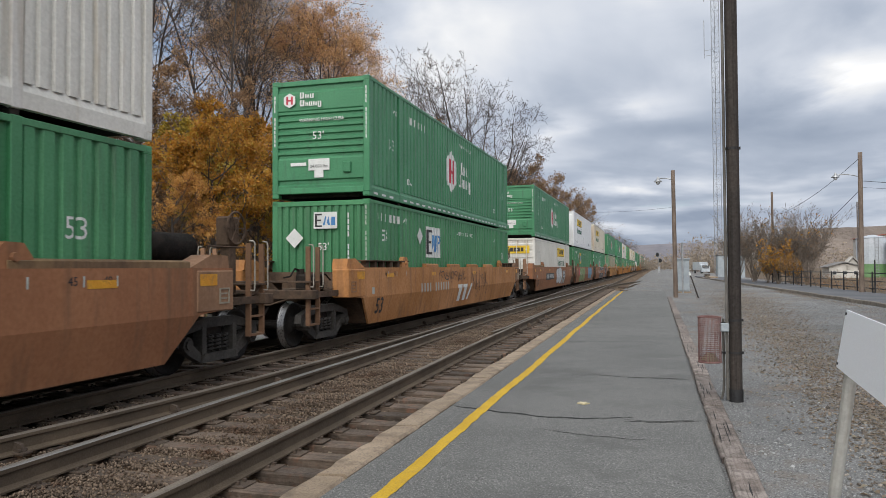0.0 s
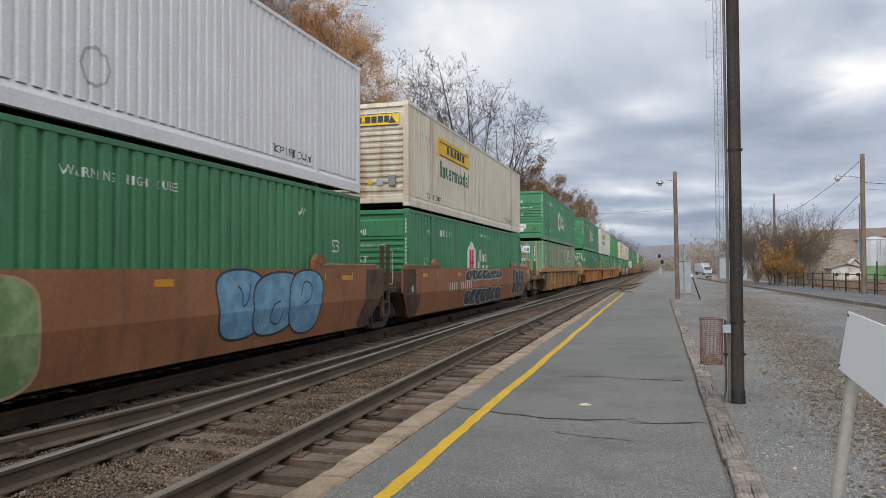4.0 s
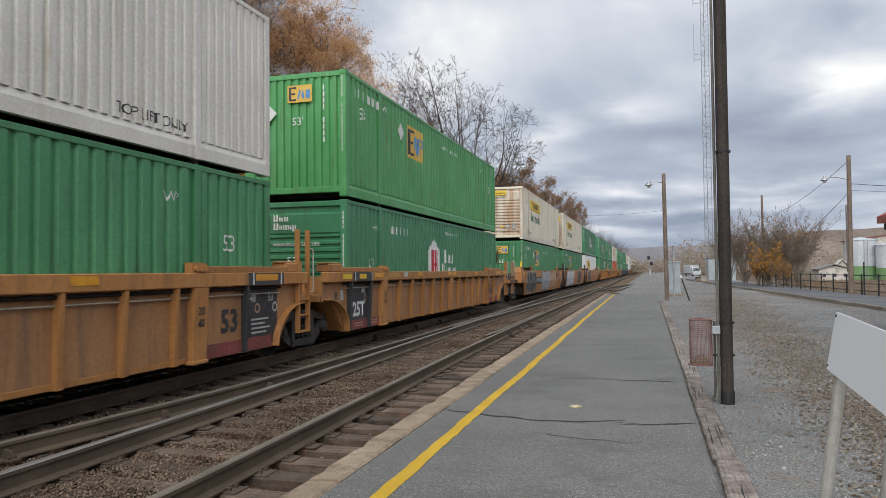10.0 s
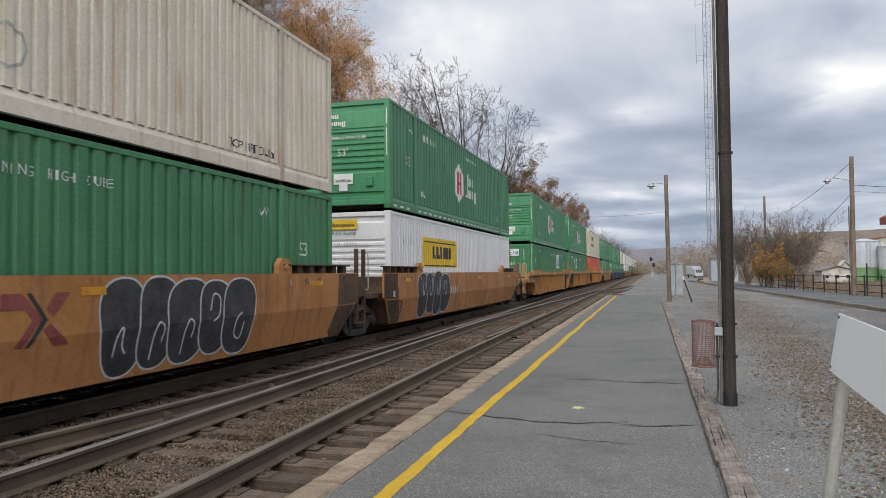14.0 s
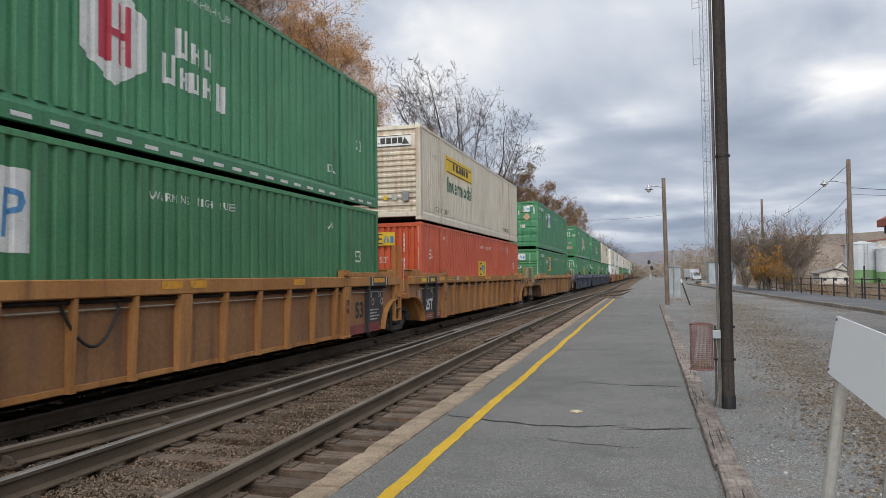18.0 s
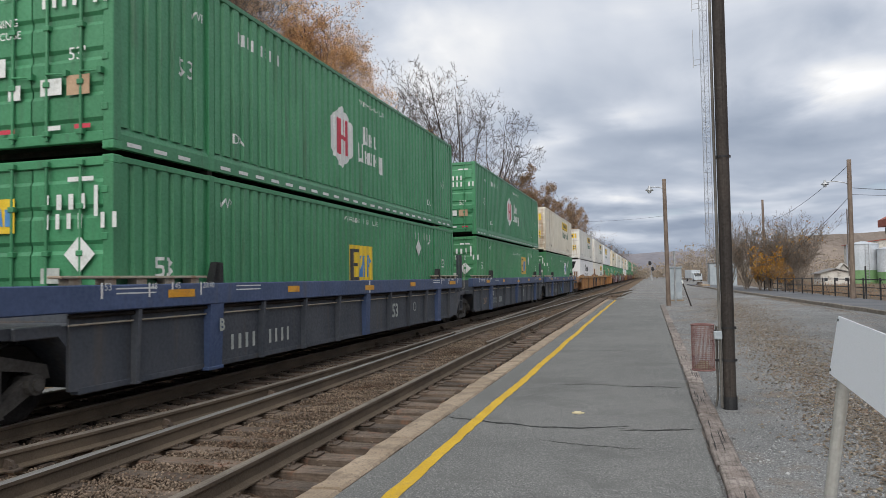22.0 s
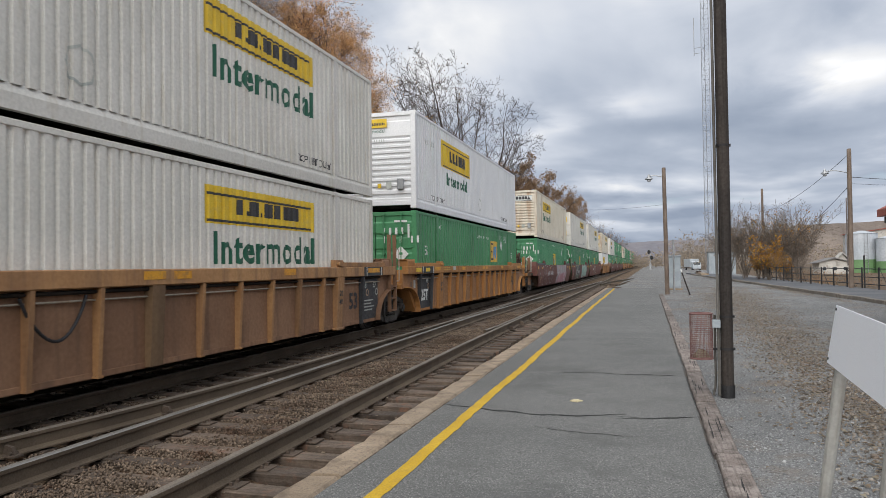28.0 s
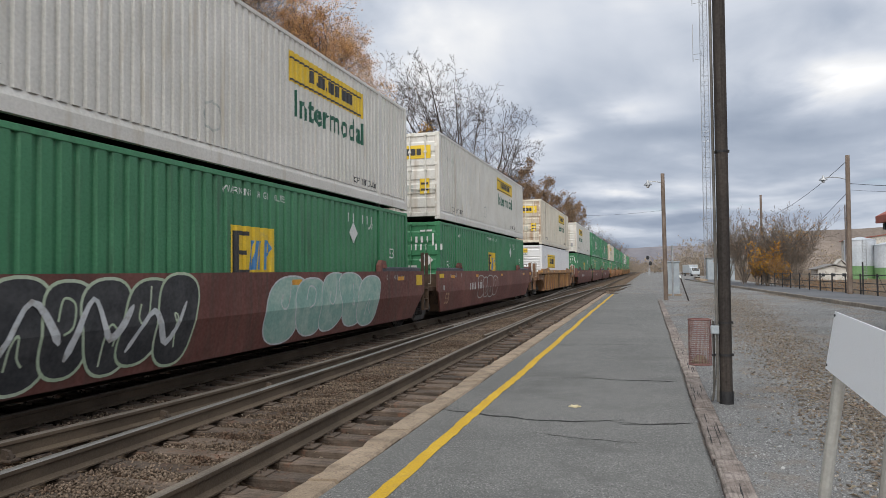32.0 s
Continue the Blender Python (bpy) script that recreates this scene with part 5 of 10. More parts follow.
def jb_marks(ob, fold, logo, door, code):
    big, tall = code == "Jn", code == "Jt"
    y0 = -HL + (2.84 if logo == "front" else 9.5)
    ground = "mark_yellow"
    w, h, z = (3.88, 0.91, 1.42) if big else (3.88, 0.90, 1.59) if tall else (3.76, 0.60, 1.80 if logo == "front" else 1.96)
    mark(("jp", logo, big, tall, fold), "sign_plate", lambda: on_side(flat_box(bm_new(), 0, 0, w, h), y0, z, fold), ground, ob, "yellow company sign")

    def name():
        bm = bm_new()
        for a, b in ((0.06, 0.12), (h - 0.12, h - 0.06)):
            flat_box(bm, 0.10, a - 0.03, w - 0.10, b - 0.05)
        x = w * 0.25
        for lw in (0.20, 0.08, 0.26, 0.08, 0.28, 0.28, 0.28, 0.26):
            k = 0.30 if lw < 0.1 else 1.0
            flat_box(bm, x, h * 0.30, x + lw, h * (0.30 + 0.42 * k))
            x += lw + 0.06
        return on_side(bm, y0, z, fold, 0.008)
    mark(("jn", logo, big, tall, fold), "company_name", name, "mark_black", ob, "black bars")
    if not big:
        mark(("ji", logo, tall, fold), "lettering", lambda: on_side(letters("Intermodal", 0.56 if tall else 0.71, bold=0.018, spacing=1.14), y0 + (0.62 if tall else 0.20), z - (0.54 if tall else 0.62), fold), "mark_green", ob, "dark green word")
        mark(("jt", fold), "lettering", lambda: on_side(letters("TOP LIFT ONLY", 0.215), -HL + 1.62, 0.37, fold), "mark_black", ob)
        mark(("jtb", fold), "lettering", lambda: on_side(letters("TOP LIFT ONLY", 0.215), -HL + 12.6, 0.37, fold), "mark_black", ob)

    def ring(y, z_, r):
        bm = bm_new()
        pts = [(math.cos(i * math.tau / 8), math.sin(i * math.tau / 8)) for i in range(8)]
        for (a, b), (c, d) in zip(pts, pts[1:] + pts[:1]):
            flat_poly(bm, [(a * r, b * r), (c * r, d * r), (c * r * 0.85, d * r * 0.85), (a * r * 0.85, b * r * 0.85)])
        return on_side(bm, y, z_, fold, 0.006)
    mark(("jr", fold, logo), "placard_frame", lambda: ring(-HL + (8.4 if logo == "front" else 7.0), 0.75, 0.26), "mark_pale", ob)
    mark(("js", fold), "serial_line", lambda: on_side(serial(10, 0.15, 0.09), -HL + 0.9, 2.05, fold), "mark_pale", ob)
    if door:
        mark(("jdp",), "sign_plate", lambda: on_front(flat_box(bm_new(), -1.0, 0, 1.0, 0.44), 0, 2.02, 0.012), ground, ob, "yellow company sign")

        def dn():
            bm = bm_new()
            x = -0.62
            for lw in (0.13, 0.05, 0.15, 0.05, 0.17, 0.17, 0.17, 0.15):
                flat_box(bm, x, 0.11, x + lw, 0.33 if lw > 0.06 else 0.16)
                x += lw + 0.035
            return on_front(bm, 0, 2.02, 0.018)
        mark(("jdn",), "company_name", dn, "mark_black", ob)
        mark(("jdy",), "notice", lambda: on_front(flat_box(bm_new(), 0.62, 0.85, 0.95, 1.35), 0, 0, 0.014), "mark_yellow", ob, "yellow notice")
        mark(("jdg",), "notice_text", lambda: on_front(flat_box(flat_box(bm_new(), 0.66, 0.95, 0.91, 1.02), 0.66, 1.15, 0.91, 1.22), 0, 0, 0.02), "mark_black", ob)
        mark(("jdq",), "notice", lambda: on_front(flat_box(bm_new(), 0.18, 0.92, 0.40, 1.14), 0, 0, 0.014), "mark_pale", ob)
    else:
        band = code in ("Jc", "Jw")
        if band:
            mark(("jfw", code), "sign_plate", lambda: on_front(flat_box(bm_new(), -1.02, 0, 1.02, 0.34), 0, 2.24, 0.012), ground if code == "Jc" else "mark_white", ob, "wide company sign")

            def wide_name():
                bm = bm_new()
                x = -0.44
                for lw in (0.12, 0.04, 0.14, 0.04, 0.16, 0.16, 0.16, 0.14):
                    flat_box(bm, x, 0.09, x + lw, 0.27 if lw > 0.06 else 0.13)
                    x += lw + 0.03
                flat_box(bm, -1.02, 0.0, 1.02, 0.02), flat_box(bm, -1.02, 0.32, 1.02, 0.34)
                flat_poly(bm, [(-0.95, 0.06), (-0.72, 0.06), (-0.80, 0.27)]), flat_poly(bm, [(0.95, 0.06), (0.72, 0.06), (0.80, 0.27)])
                return on_front(bm, 0, 2.24, 0.018)
            mark(("jfx", code), "company_name", wide_name, "mark_black", ob)
        else:
            mark(("jfp", big), "sign_plate", lambda: on_front(flat_box(bm_new(), -0.42, 0, 0.42, 0.26), -0.05 if big else 0, 2.42, 0.0 + 0.035), ground, ob, "yellow company sign")
            mark(("jfn", big), "company_name", lambda: on_front(word_blobs((0.07, 0.03, 0.08, 0.03, 0.09, 0.09, 0.09, 0.08), 0.11, gap=0.015), -0.36 if big else -0.31, 2.49, 0.04), "mark_black", ob)
            mark(("jfi",), "lettering", lambda: on_front(letters("Intermodal", 0.16, "CENTER"), 0, 2.27, 0.035), "mark_green", ob)
        mark(("jfs",), "serial_line", lambda: on_front(serial(10, 0.07, 0.055), -0.36, 2.0, 0.035), "mark_pale", ob)
        mark(("jfy",), "notice", lambda: on_front(flat_box(bm_new(), 0.10, 0.62, 0.22, 0.76), 0, 0, 0.012), "mark_yellow", ob)
        mark(("jfq",), "notice", lambda: on_front(flat_box(bm_new(), 0.36, 0.60, 0.54, 0.80), 0, 0, 0.012), "mark_pale", ob)
        mark(("jfb",), "document_box", lambda: box(bm_new(), 0.72, 0.92, -HL - 0.06, -HL + 0.03, 0.56, 0.88, 0.015), "galv", ob, "grey metal box")


LABELS = {"H": "green corrugated freight container with white hexagon emblem", "E": "green corrugated freight container with square company sign",
          "J": "white corrugated freight container with yellow sign", "R": "red-orange corrugated freight container with yellow sign", "N": "white smooth freight container with black nose panel"}


def container(code, color, logo, ground, end, fold):
    kind = code[0]
    state = {"ribs": "and ribbed end", "ribs2": "and ribbed end", "folds": "and folded end wall", "door": "and closed rear doors", "nose": ""}[end]
    ob = thing("freight_container", (LABELS[kind] + " " + state).strip(), "container", "containers on the train")
    fm = cached(("frame", color), lambda: frame_meshes(color))
    sm = cached(("side", fold, color), lambda: side_mesh(fold, color))
    turn = pose(0, 0, 0, 0, 0, 180)
    for m in (None, turn):
        part("side_panel", sm, None, ob, m=m)
        part("bottom_rail", fm["bottom_rail"], None, ob, m=m)
        part("top_rail", fm["top_rail"], None, ob, m=m)
        part("corner_post", fm["corner_post"], None, ob, m=m)
        part("end_sill", fm["end_sill"], None, ob, m=m)
        part("end_header", fm["end_header"], None, ob, m=m)
        for y in (-POST, POST):
            part("post", fm["post"], None, ob, m=pose(0, y, 0) if m is None else turn @ pose(0, y, 0))
    mirror = cached(("cornerpost2", color), lambda: to_mesh(box(bm_new(), -HW, -HW + 0.16, -HL, -HL + 0.15, 0.11, HT - 0.11, 0.012), "corner_post", color))
    part("corner_post", mirror, None, ob), part("corner_post", mirror, None, ob, m=turn)
    for x in (-HW + 0.09, HW - 0.09):
        for y in (-HL + 0.088, HL - 0.088):
            for z in (0.0, HT - 0.118):
                part("corner_casting", fm["corner_casting"], None, ob, m=pose(x, y, z, 0, 0, 0 if x > 0 else 180))
    part("roof", fm["roof"], None, ob), part("floor", fm["floor"], None, ob)
    for x in (-HW + 0.10, HW - 0.10):
        for y in (-POST, POST):
            part("twist_lock", cached("twist", lambda: to_mesh(box(bm_new(), -0.07, 0.07, -0.06, 0.06, -0.072, 0.004, 0.01), "twist_lock", "dark")), None, ob, m=pose(x, y, 0))
    if end == "door":
        dm = cached(("door", color), lambda: door_mesh({"jb_cream": "cream_end", "jb_white": "white_end"}.get(color, color)))
        rm = cached(("rod", color), lambda: rod_mesh(color))
        flip = Matrix.Diagonal((-1, 1, 1, 1))
        dm2 = cached(("door2", color), lambda: mirrored(dm))
        for me, s in ((dm, 1), (dm2, -1)):
            d = part("door", me, None, ob)
            for z in (0.5, 1.15, 1.8, 2.4):
                part("hinge", cached(("hinge", color), lambda: to_mesh(box(bm_new(), -0.05, 0.05, -HL - 0.012, -HL + 0.02, 0, 0.09, 0.006), "hinge", color)), None, d, m=pose(s * (HW - 0.125), 0, z))
            part("lock_rod", rm, None, d, m=pose(s * 0.28, 0, 0))
            part("lock_rod", rm, None, d, m=pose(s * 0.82 - (0.1 if s < 0 else 0), 0, 0))
    elif end == "nose":
        part("end_wall", cached("nose", nose_mesh), None, ob)
        mark("noseglass", "nose_panel", lambda: slab(bm_new(), [(-0.9, HT - 0.20), (0.9, HT - 0.20), (0.68, HT - 0.82), (0.43, HT - 0.97), (-0.43, HT - 0.97), (-0.68, HT - 0.82)], 1, -HL - 0.035, -HL - 0.021), "nose_black", ob, "glossy black panel")
    else:
        worn = {"jb_cream": "cream_end", "jb_white": "white_end"}.get(color, color)
        part("end_wall", cached(("end", end, color), lambda: end_mesh(end, worn)), None, ob)
    part("end_wall", cached(("end", "folds", color), lambda: end_mesh("folds", color)), None, ob, m=turn)
    if color == "emp_grey":
        sp = cached("stake", lambda: to_mesh(box(bm_new(), HW - 0.02, HW + 0.022, -0.045, 0.045, 0.16, HT - 0.09, 0.008), "stake", "stake_grey"))
        for k in range(21):
            yy = -HL + 0.55 + k * 0.748
            if abs(abs(yy) - POST) > 0.2:
                part("stake", sp, None, ob, m=pose(0, yy, 0)), part("stake", sp, None, ob, m=turn @ pose(0, yy, 0))
        for k in range(4):
            part("stake", sp, None, ob, m=pose(-0.8 + k * 0.55, -HL + HW - 0.01, 0, 0, 0, -90))
    if kind == "H":
        hub_marks(ob, fold, end == "door", logo != "plain")
        if end == "door":
            door_labels(ob)
    elif kind in "ER":
        emp_marks(ob, fold, logo, ground, end == "door")
        if logo != "none" or end == "door":
            emp_front(ob, ground if code != "E2" else "mark_white", ("up" if code == "Eu" else "low") if end == "door" else "", code)
    elif kind == "J":
        jb_marks(ob, fold, logo, end == "door", code)
    else:
        mark("nword", "lettering", lambda: on_side(letters("INTERMODAL", 0.62, spacing=1.15), -HL + 5.4, 1.12, fold), "mark_black", ob)
        mark("nlogo", "company_name", lambda: on_side(word_blobs((0.55, 0.3, 0.42, 0.42, 0.42, 0.3, 0.42), 0.72), -HL + 6.15, 1.75, fold), "mark_black", ob)
    return ob


def door_labels(ob):
    mark("hd1", "emblem", lambda: on_front(flat_poly(bm_new(), hexagon(0.17)), -0.72, 2.08, 0.035), "mark_white", ob)
    mark("hd2", "company_name", lambda: on_front(word_blobs((0.1, 0.08, 0.09), 0.13, gap=0.02), -0.48, 2.10, 0.035), "mark_white", ob)
    mark("hd3", "lettering", lambda: on_front(letters("WARNING", 0.15), -0.92, 1.72, 0.035), "mark_white", ob)
    mark("hd4", "lettering", lambda: on_front(letters("HIGH CUBE", 0.15), -0.92, 1.55, 0.035), "mark_white", ob)
    mark("hd5", "serial_line", lambda: on_front(serial(4, 0.18, 0.12), 0.2, 2.15, 0.035), "mark_white", ob)
    mark("hd6", "serial_line", lambda: on_front(serial(7, 0.18, 0.12, False, 3), 0.2, 1.90, 0.035), "mark_white", ob)
    mark("hd7", "lettering", lambda: on_front(letters("53'", 0.24), 0.62, 1.18, 0.035), "mark_white", ob)
    mark("hd8", "notice", lambda: on_front(flat_box(bm_new(), 0.60, 0.72, 0.96, 0.98), 0, 0, 0.036), "mark_peach", ob, "orange notice")
    mark("hd9", "notice", lambda: on_front(flat_box(flat_box(flat_box(bm_new(), -0.85, 1.05, -0.4, 1.30), -0.8, 0.70, -0.62, 0.92), -0.35, 0.72, -0.15, 0.92), 0, 0, 0.036), "mark_white", ob)
    mark("hd10", "notice", lambda: on_front(flat_box(bm_new(), 0.18, 0.74, 0.52, 0.96), 0, 0, 0.036), "mark_white", ob)
    mark("hd11", "reflector_strip", lambda: on_front(flat_box(flat_box(flat_box(flat_box(bm_new(), -1.0, 2.56, -0.6, 2.61), 0.6, 2.56, 1.0, 2.61), -0.95, 0.28, -0.7, 0.34), 0.25, 0.28, 0.5, 0.34), 0, 0, 0.03), "mark_white", ob)
    mark("hd12", "reflector_strip", lambda: on_front(flat_box(flat_box(bm_new(), -0.5, 0.28, -0.25, 0.34), 0.72, 0.28, 0.97, 0.34), 0, 0, 0.03), "mark_red", ob)


def mirrored(me):
    out = me.copy()
    co = np.empty(len(out.vertices) * 3, dtype=np.float32)
    out.vertices.foreach_get("co", co)
    co[0::3] *= -1
    out.vertices.foreach_set("co", co)
    out.flip_normals()
    return out


# ---- well cars ----
WX, WTOP, WLOW, BEND = 1.47, 1.60, 0.285, 0.92    # half width; top, bottom and crease of the side


def side_x(z):
    return WX if z >= BEND else WX - 0.13 * (BEND - z) / (BEND - WLOW)


def smooth_side(ef, eb, color):
    """A plain welded side that turns inwards along a crease; ef and eb: how far its ends stand beyond the container."""
    bm = bm_new()
    ff, fb = -(HL + 0.20), HL + 0.20
    af, ab = -(HL + ef), HL + eb
    ys_top = [af, af + 0.02] + list(np.linspace(af + 0.5, ab - 0.5, 9)) + [ab - 0.02, ab]
    outer = [(af, WTOP), (ab, WTOP), (ab, 0.98), (fb + 0.62, BEND), (ff - 0.62, BEND), (af, 0.98)]
    slab(bm, outer, 0, WX - 0.05, WX)
    low = []
    quad = [((ff - 0.62, BEND), (fb + 0.62, BEND)), ((ff, WLOW), (fb, WLOW))]
    for off in (0.0, -0.05):
        low.append([bm.verts.new((side_x(z) + off, y, z)) for row in quad for y, z in row])
    a, b = low
    bm.faces.new((a[0], a[1], a[3], a[2])), bm.faces.new((b[0], b[2], b[3], b[1]))
    bm.faces.new((a[2], a[3], b[3], b[2])), bm.faces.new((a[0], a[2], b[2], b[0])), bm.faces.new((a[1], b[1], b[3], a[3]))
    return to_mesh(bm, "side_plate", color)


def ribbed_side(ef, eb, color):
    bm = bm_new()
    ff, fb, af, ab = HL + 0.12, HL + 0.12, HL + ef, HL + eb
    pts = [(-af, 1.42)] + [(-y, z) for y, z in [(af, 0.98)] + arch_curve(af, ff)] + [(y, z) for y, z in reversed([(ab, 0.98)] + arch_curve(ab, fb))] + [(ab, 1.42)]
    slab(bm, pts, 0, 1.29, 1.33)
    return to_mesh(bm, "side_plate", color)


def square_side(color):
    """Flat panels that stop square at both ends, short of the trucks."""
    bm = bm_new()
    slab(bm, [(-HL - 0.25, 1.42), (-HL - 0.25, 0.34), (-HL + 0.3, WLOW), (HL - 0.4, WLOW), (HL + 0.66, 0.34), (HL + 0.66, 1.42)], 0, 1.29, 1.33)
    return to_mesh(bm, "side_plate", color)


def arch_curve(end, foot):
    span = min(end - foot - 0.05, 1.05)
    return [(foot + span * (1 - math.cos(a)), WLOW + 0.73 * math.sin(a)) for a in (math.pi / 2 * i / 6 for i in range(6, -1, -1))]


def arch_rim(end, foot, sign, color):
    """The flange that lines the cut-out."""
    bm = bm_new()
    pts = [(foot + min(end - foot - 0.05, 1.05) * (1 - math.cos(a)), WLOW + 0.73 * math.sin(a)) for a in (math.pi / 2 * i / 8 for i in range(9))]
    rows = [[bm.verts.new(p) for p in ((1.20, sign * y, z), (1.46, sign * y, z), (1.46, sign * (y - 0.02), z + 0.015), (1.20, sign * (y - 0.02), z + 0.015))] for y, z in pts]
    for a, b in zip(rows, rows[1:]):
        for i in range(4):
            j = (i + 1) % 4
            bm.faces.new((a[i], a[j], b[j], b[i]))
    bm.faces.new(rows[0][::-1]), bm.faces.new(rows[-1])
    return to_mesh(bm, "arch_flange", color)


def post_mesh(color):
    bm = bm_new()
    for y in (-0.034, 0.022):
        slab(bm, [(1.328, 0.31), (1.405, 0.31), (1.462, 1.38), (1.328, 1.38)], 1, y, y + 0.012)
    box(bm, 1.328, 1.42, -0.05, 0.05, 0.285, 0.312)
    vs = [bm.verts.new(p) for p in ((1.405, -0.034, 0.312), (1.405, 0.034, 0.312), (1.462, 0.034, 1.38), (1.462, -0.034, 1.38))]
    bm.faces.new(vs)
    return to_mesh(bm, "side_post", color)


def truck_frame():
    """A cast side frame seen from the side: two jaws, a window for the springs, a dropped middle."""
    bm = bm_new()
    slab(bm, [(-1.14, 0.50), (-1.10, 0.66), (-0.86, 0.72), (-0.46, 0.82), (0.46, 0.82), (0.86, 0.72), (1.10, 0.66), (1.14, 0.50), (1.00, 0.50), (0.86, 0.60), (0.42, 0.67), (-0.42, 0.67), (-0.86, 0.60), (-1.00, 0.50)], 0, 0.93, 1.07)
    slab(bm, [(-0.50, 0.14), (0.50, 0.14), (0.42, 0.27), (-0.42, 0.27)], 0, 0.90, 1.10)
    for s in (-1, 1):
        for pts, lo, hi in (([(0.36, 0.26), (0.47, 0.26), (0.47, 0.70), (0.36, 0.70)], 0.915, 1.085), ([(0.47, 0.14), (0.64, 0.22), (1.10, 0.46), (1.02, 0.60), (0.84, 0.55), (0.46, 0.28)], 0.94, 1.06)):
            a = [(s * y, z) for y, z in pts]
            slab(bm, a if s > 0 else a[::-1], 0, lo, hi)
        tube(bm, (0.90, s * 0.89, 0.455), (1.14, s * 0.89, 0.455), 0.12, n=10)
        tube(bm, (1.14, s * 0.89, 0.455), (1.17, s * 0.89, 0.455), 0.075, n=8)
    return to_mesh(bm, "side_frame", "cast")


def spring_mesh():
    bm = bm_new()
    for y in (-0.2, 0.0, 0.2):
        n, turns = 36, 4.5
        pts = [(1.0 + 0.075 * math.cos(i / n * turns * math.tau), y + 0.075 * math.sin(i / n * turns * math.tau), 0.28 + 0.27 * i / n) for i in range(n + 1)]
        for p, q in zip(pts, pts[1:]):
            tube(bm, p, q, 0.018, n=4, cap=False)
    return to_mesh(bm, "spring", "cast")


def wheelset_mesh():
    bm = bm_new()
    for s in (-1, 1):
        prof = [(0.69, 0.10), (0.69, 0.36), (0.665, 0.43), (0.655, 0.482), (0.685, 0.485), (0.695, 0.457), (0.80, 0.450), (0.80, 0.40), (0.765, 0.36), (0.745, 0.16), (0.80, 0.14), (0.80, 0.09)]
        n = 28
        rings = []
        for x, r in prof:
            rings.append([bm.verts.new((s * x, r * math.cos(i * math.tau / n), r * math.sin(i * math.tau / n))) for i in range(n)])
        for k, (a, b) in enumerate(zip(rings, rings[1:])):
            for i in range(n):
                j = (i + 1) % n
                f = bm.faces.new((a[i], a[j], b[j], b[i]))
                f.material_index = 1 if k in (4, 5) else 0
                f.smooth = True
    tube(bm, (-1.0, 0, 0), (1.0, 0, 0), 0.085, n=10)
    me = to_mesh(bm, "wheelset", "steel")
    me.materials.append(M["bright"])
    return me


def bolster_mesh():
    bm = bm_new()
    slab(bm, [(-0.18, 0.50), (0.18, 0.50), (0.22, 0.80), (-0.22, 0.80)], 0, -0.98, 0.98)
    tube(bm, (0, 0, 0.78), (0, 0, 0.92), 0.22, n=14)
    for s in (-1, 1):
        box(bm, min(s * 0.74, s * 0.87), max(s * 0.74, s * 0.87), -0.36, 0.36, 0.20, 0.66, 0.01)
    for s in (-1, 1):
        box(bm, -0.62, 0.62, s * 0.45 - 0.05, s * 0.45 + 0.05, 0.34, 0.46, 0.01)
    return to_mesh(bm, "bolster", "dark")


WHEELSETS = []


def truck(parent, y):
    t = part("truck", cached("bolster", bolster_mesh), None, parent, "black cast freight truck", pose(0, y, 0))
    for s in (0, 180):
        part("side_frame", cached("sideframe", truck_frame), None, t, m=pose(0, 0, 0, 0, 0, s))
        part("spring", cached("spring", spring_mesh), None, t, m=pose(0, 0, 0, 0, 0, s))
    for s in (-1, 1):
        w = part("wheelset", cached("wheelset", wheelset_mesh), None, t, m=pose(0, s * 0.89, 0.455))
        WHEELSETS.append((w, s))
    return t


def end_frame(sign, joint, color):
    """Everything beyond the well's end wall: bolster deck, centre sill, walkway."""
    bm = bm_new()
    y0, y1 = HL + 0.12, HL + (1.78 if joint == "a" else 3.1)
    slab(bm, [(sign * y0, 0.30), (sign * (y0 + 0.10), 0.30), (sign * (y0 + 0.75), 0.98), (sign * (y0 + 0.75), 1.10), (sign * y0, 1.10)], 0, -1.30, 1.30)
    box(bm, -1.285, 1.285, min(sign * (y0 + 0.02), sign * (y0 + 0.08)), max(sign * (y0 + 0.02), sign * (y0 + 0.08)), 1.09, 1.50)
    box(bm, -0.32, 0.32, min(sign * (y0 + 0.7), sign * y1), max(sign * (y0 + 0.7), sign * y1), 0.86, 1.14, 0.015)
    box(bm, -1.30, 1.30, min(sign * (y0 + 0.70), sign * (y0 + 1.35)), max(sign * (y0 + 0.70), sign * (y0 + 1.35)), 0.98, 1.12, 0.012)
    if joint == "c":
        box(bm, -1.36, 1.36, min(sign * (y1 - 0.28), sign * y1), max(sign * (y1 - 0.28), sign * y1), 0.98, 1.16, 0.012)
        for x in (-1.25, 1.17):
            box(bm, x, x + 0.08, min(sign * (y0 + 1.3), sign * (y1 - 0.27)), max(sign * (y0 + 1.3), sign * (y1 - 0.27)), 1.0, 1.12)
    else:
        tube(bm, (0, sign * (y1 - 0.02), 0.82), (0, sign * (y1 - 0.02), 1.16), 0.30, n=14)
    return to_mesh(bm, "end_frame", color)


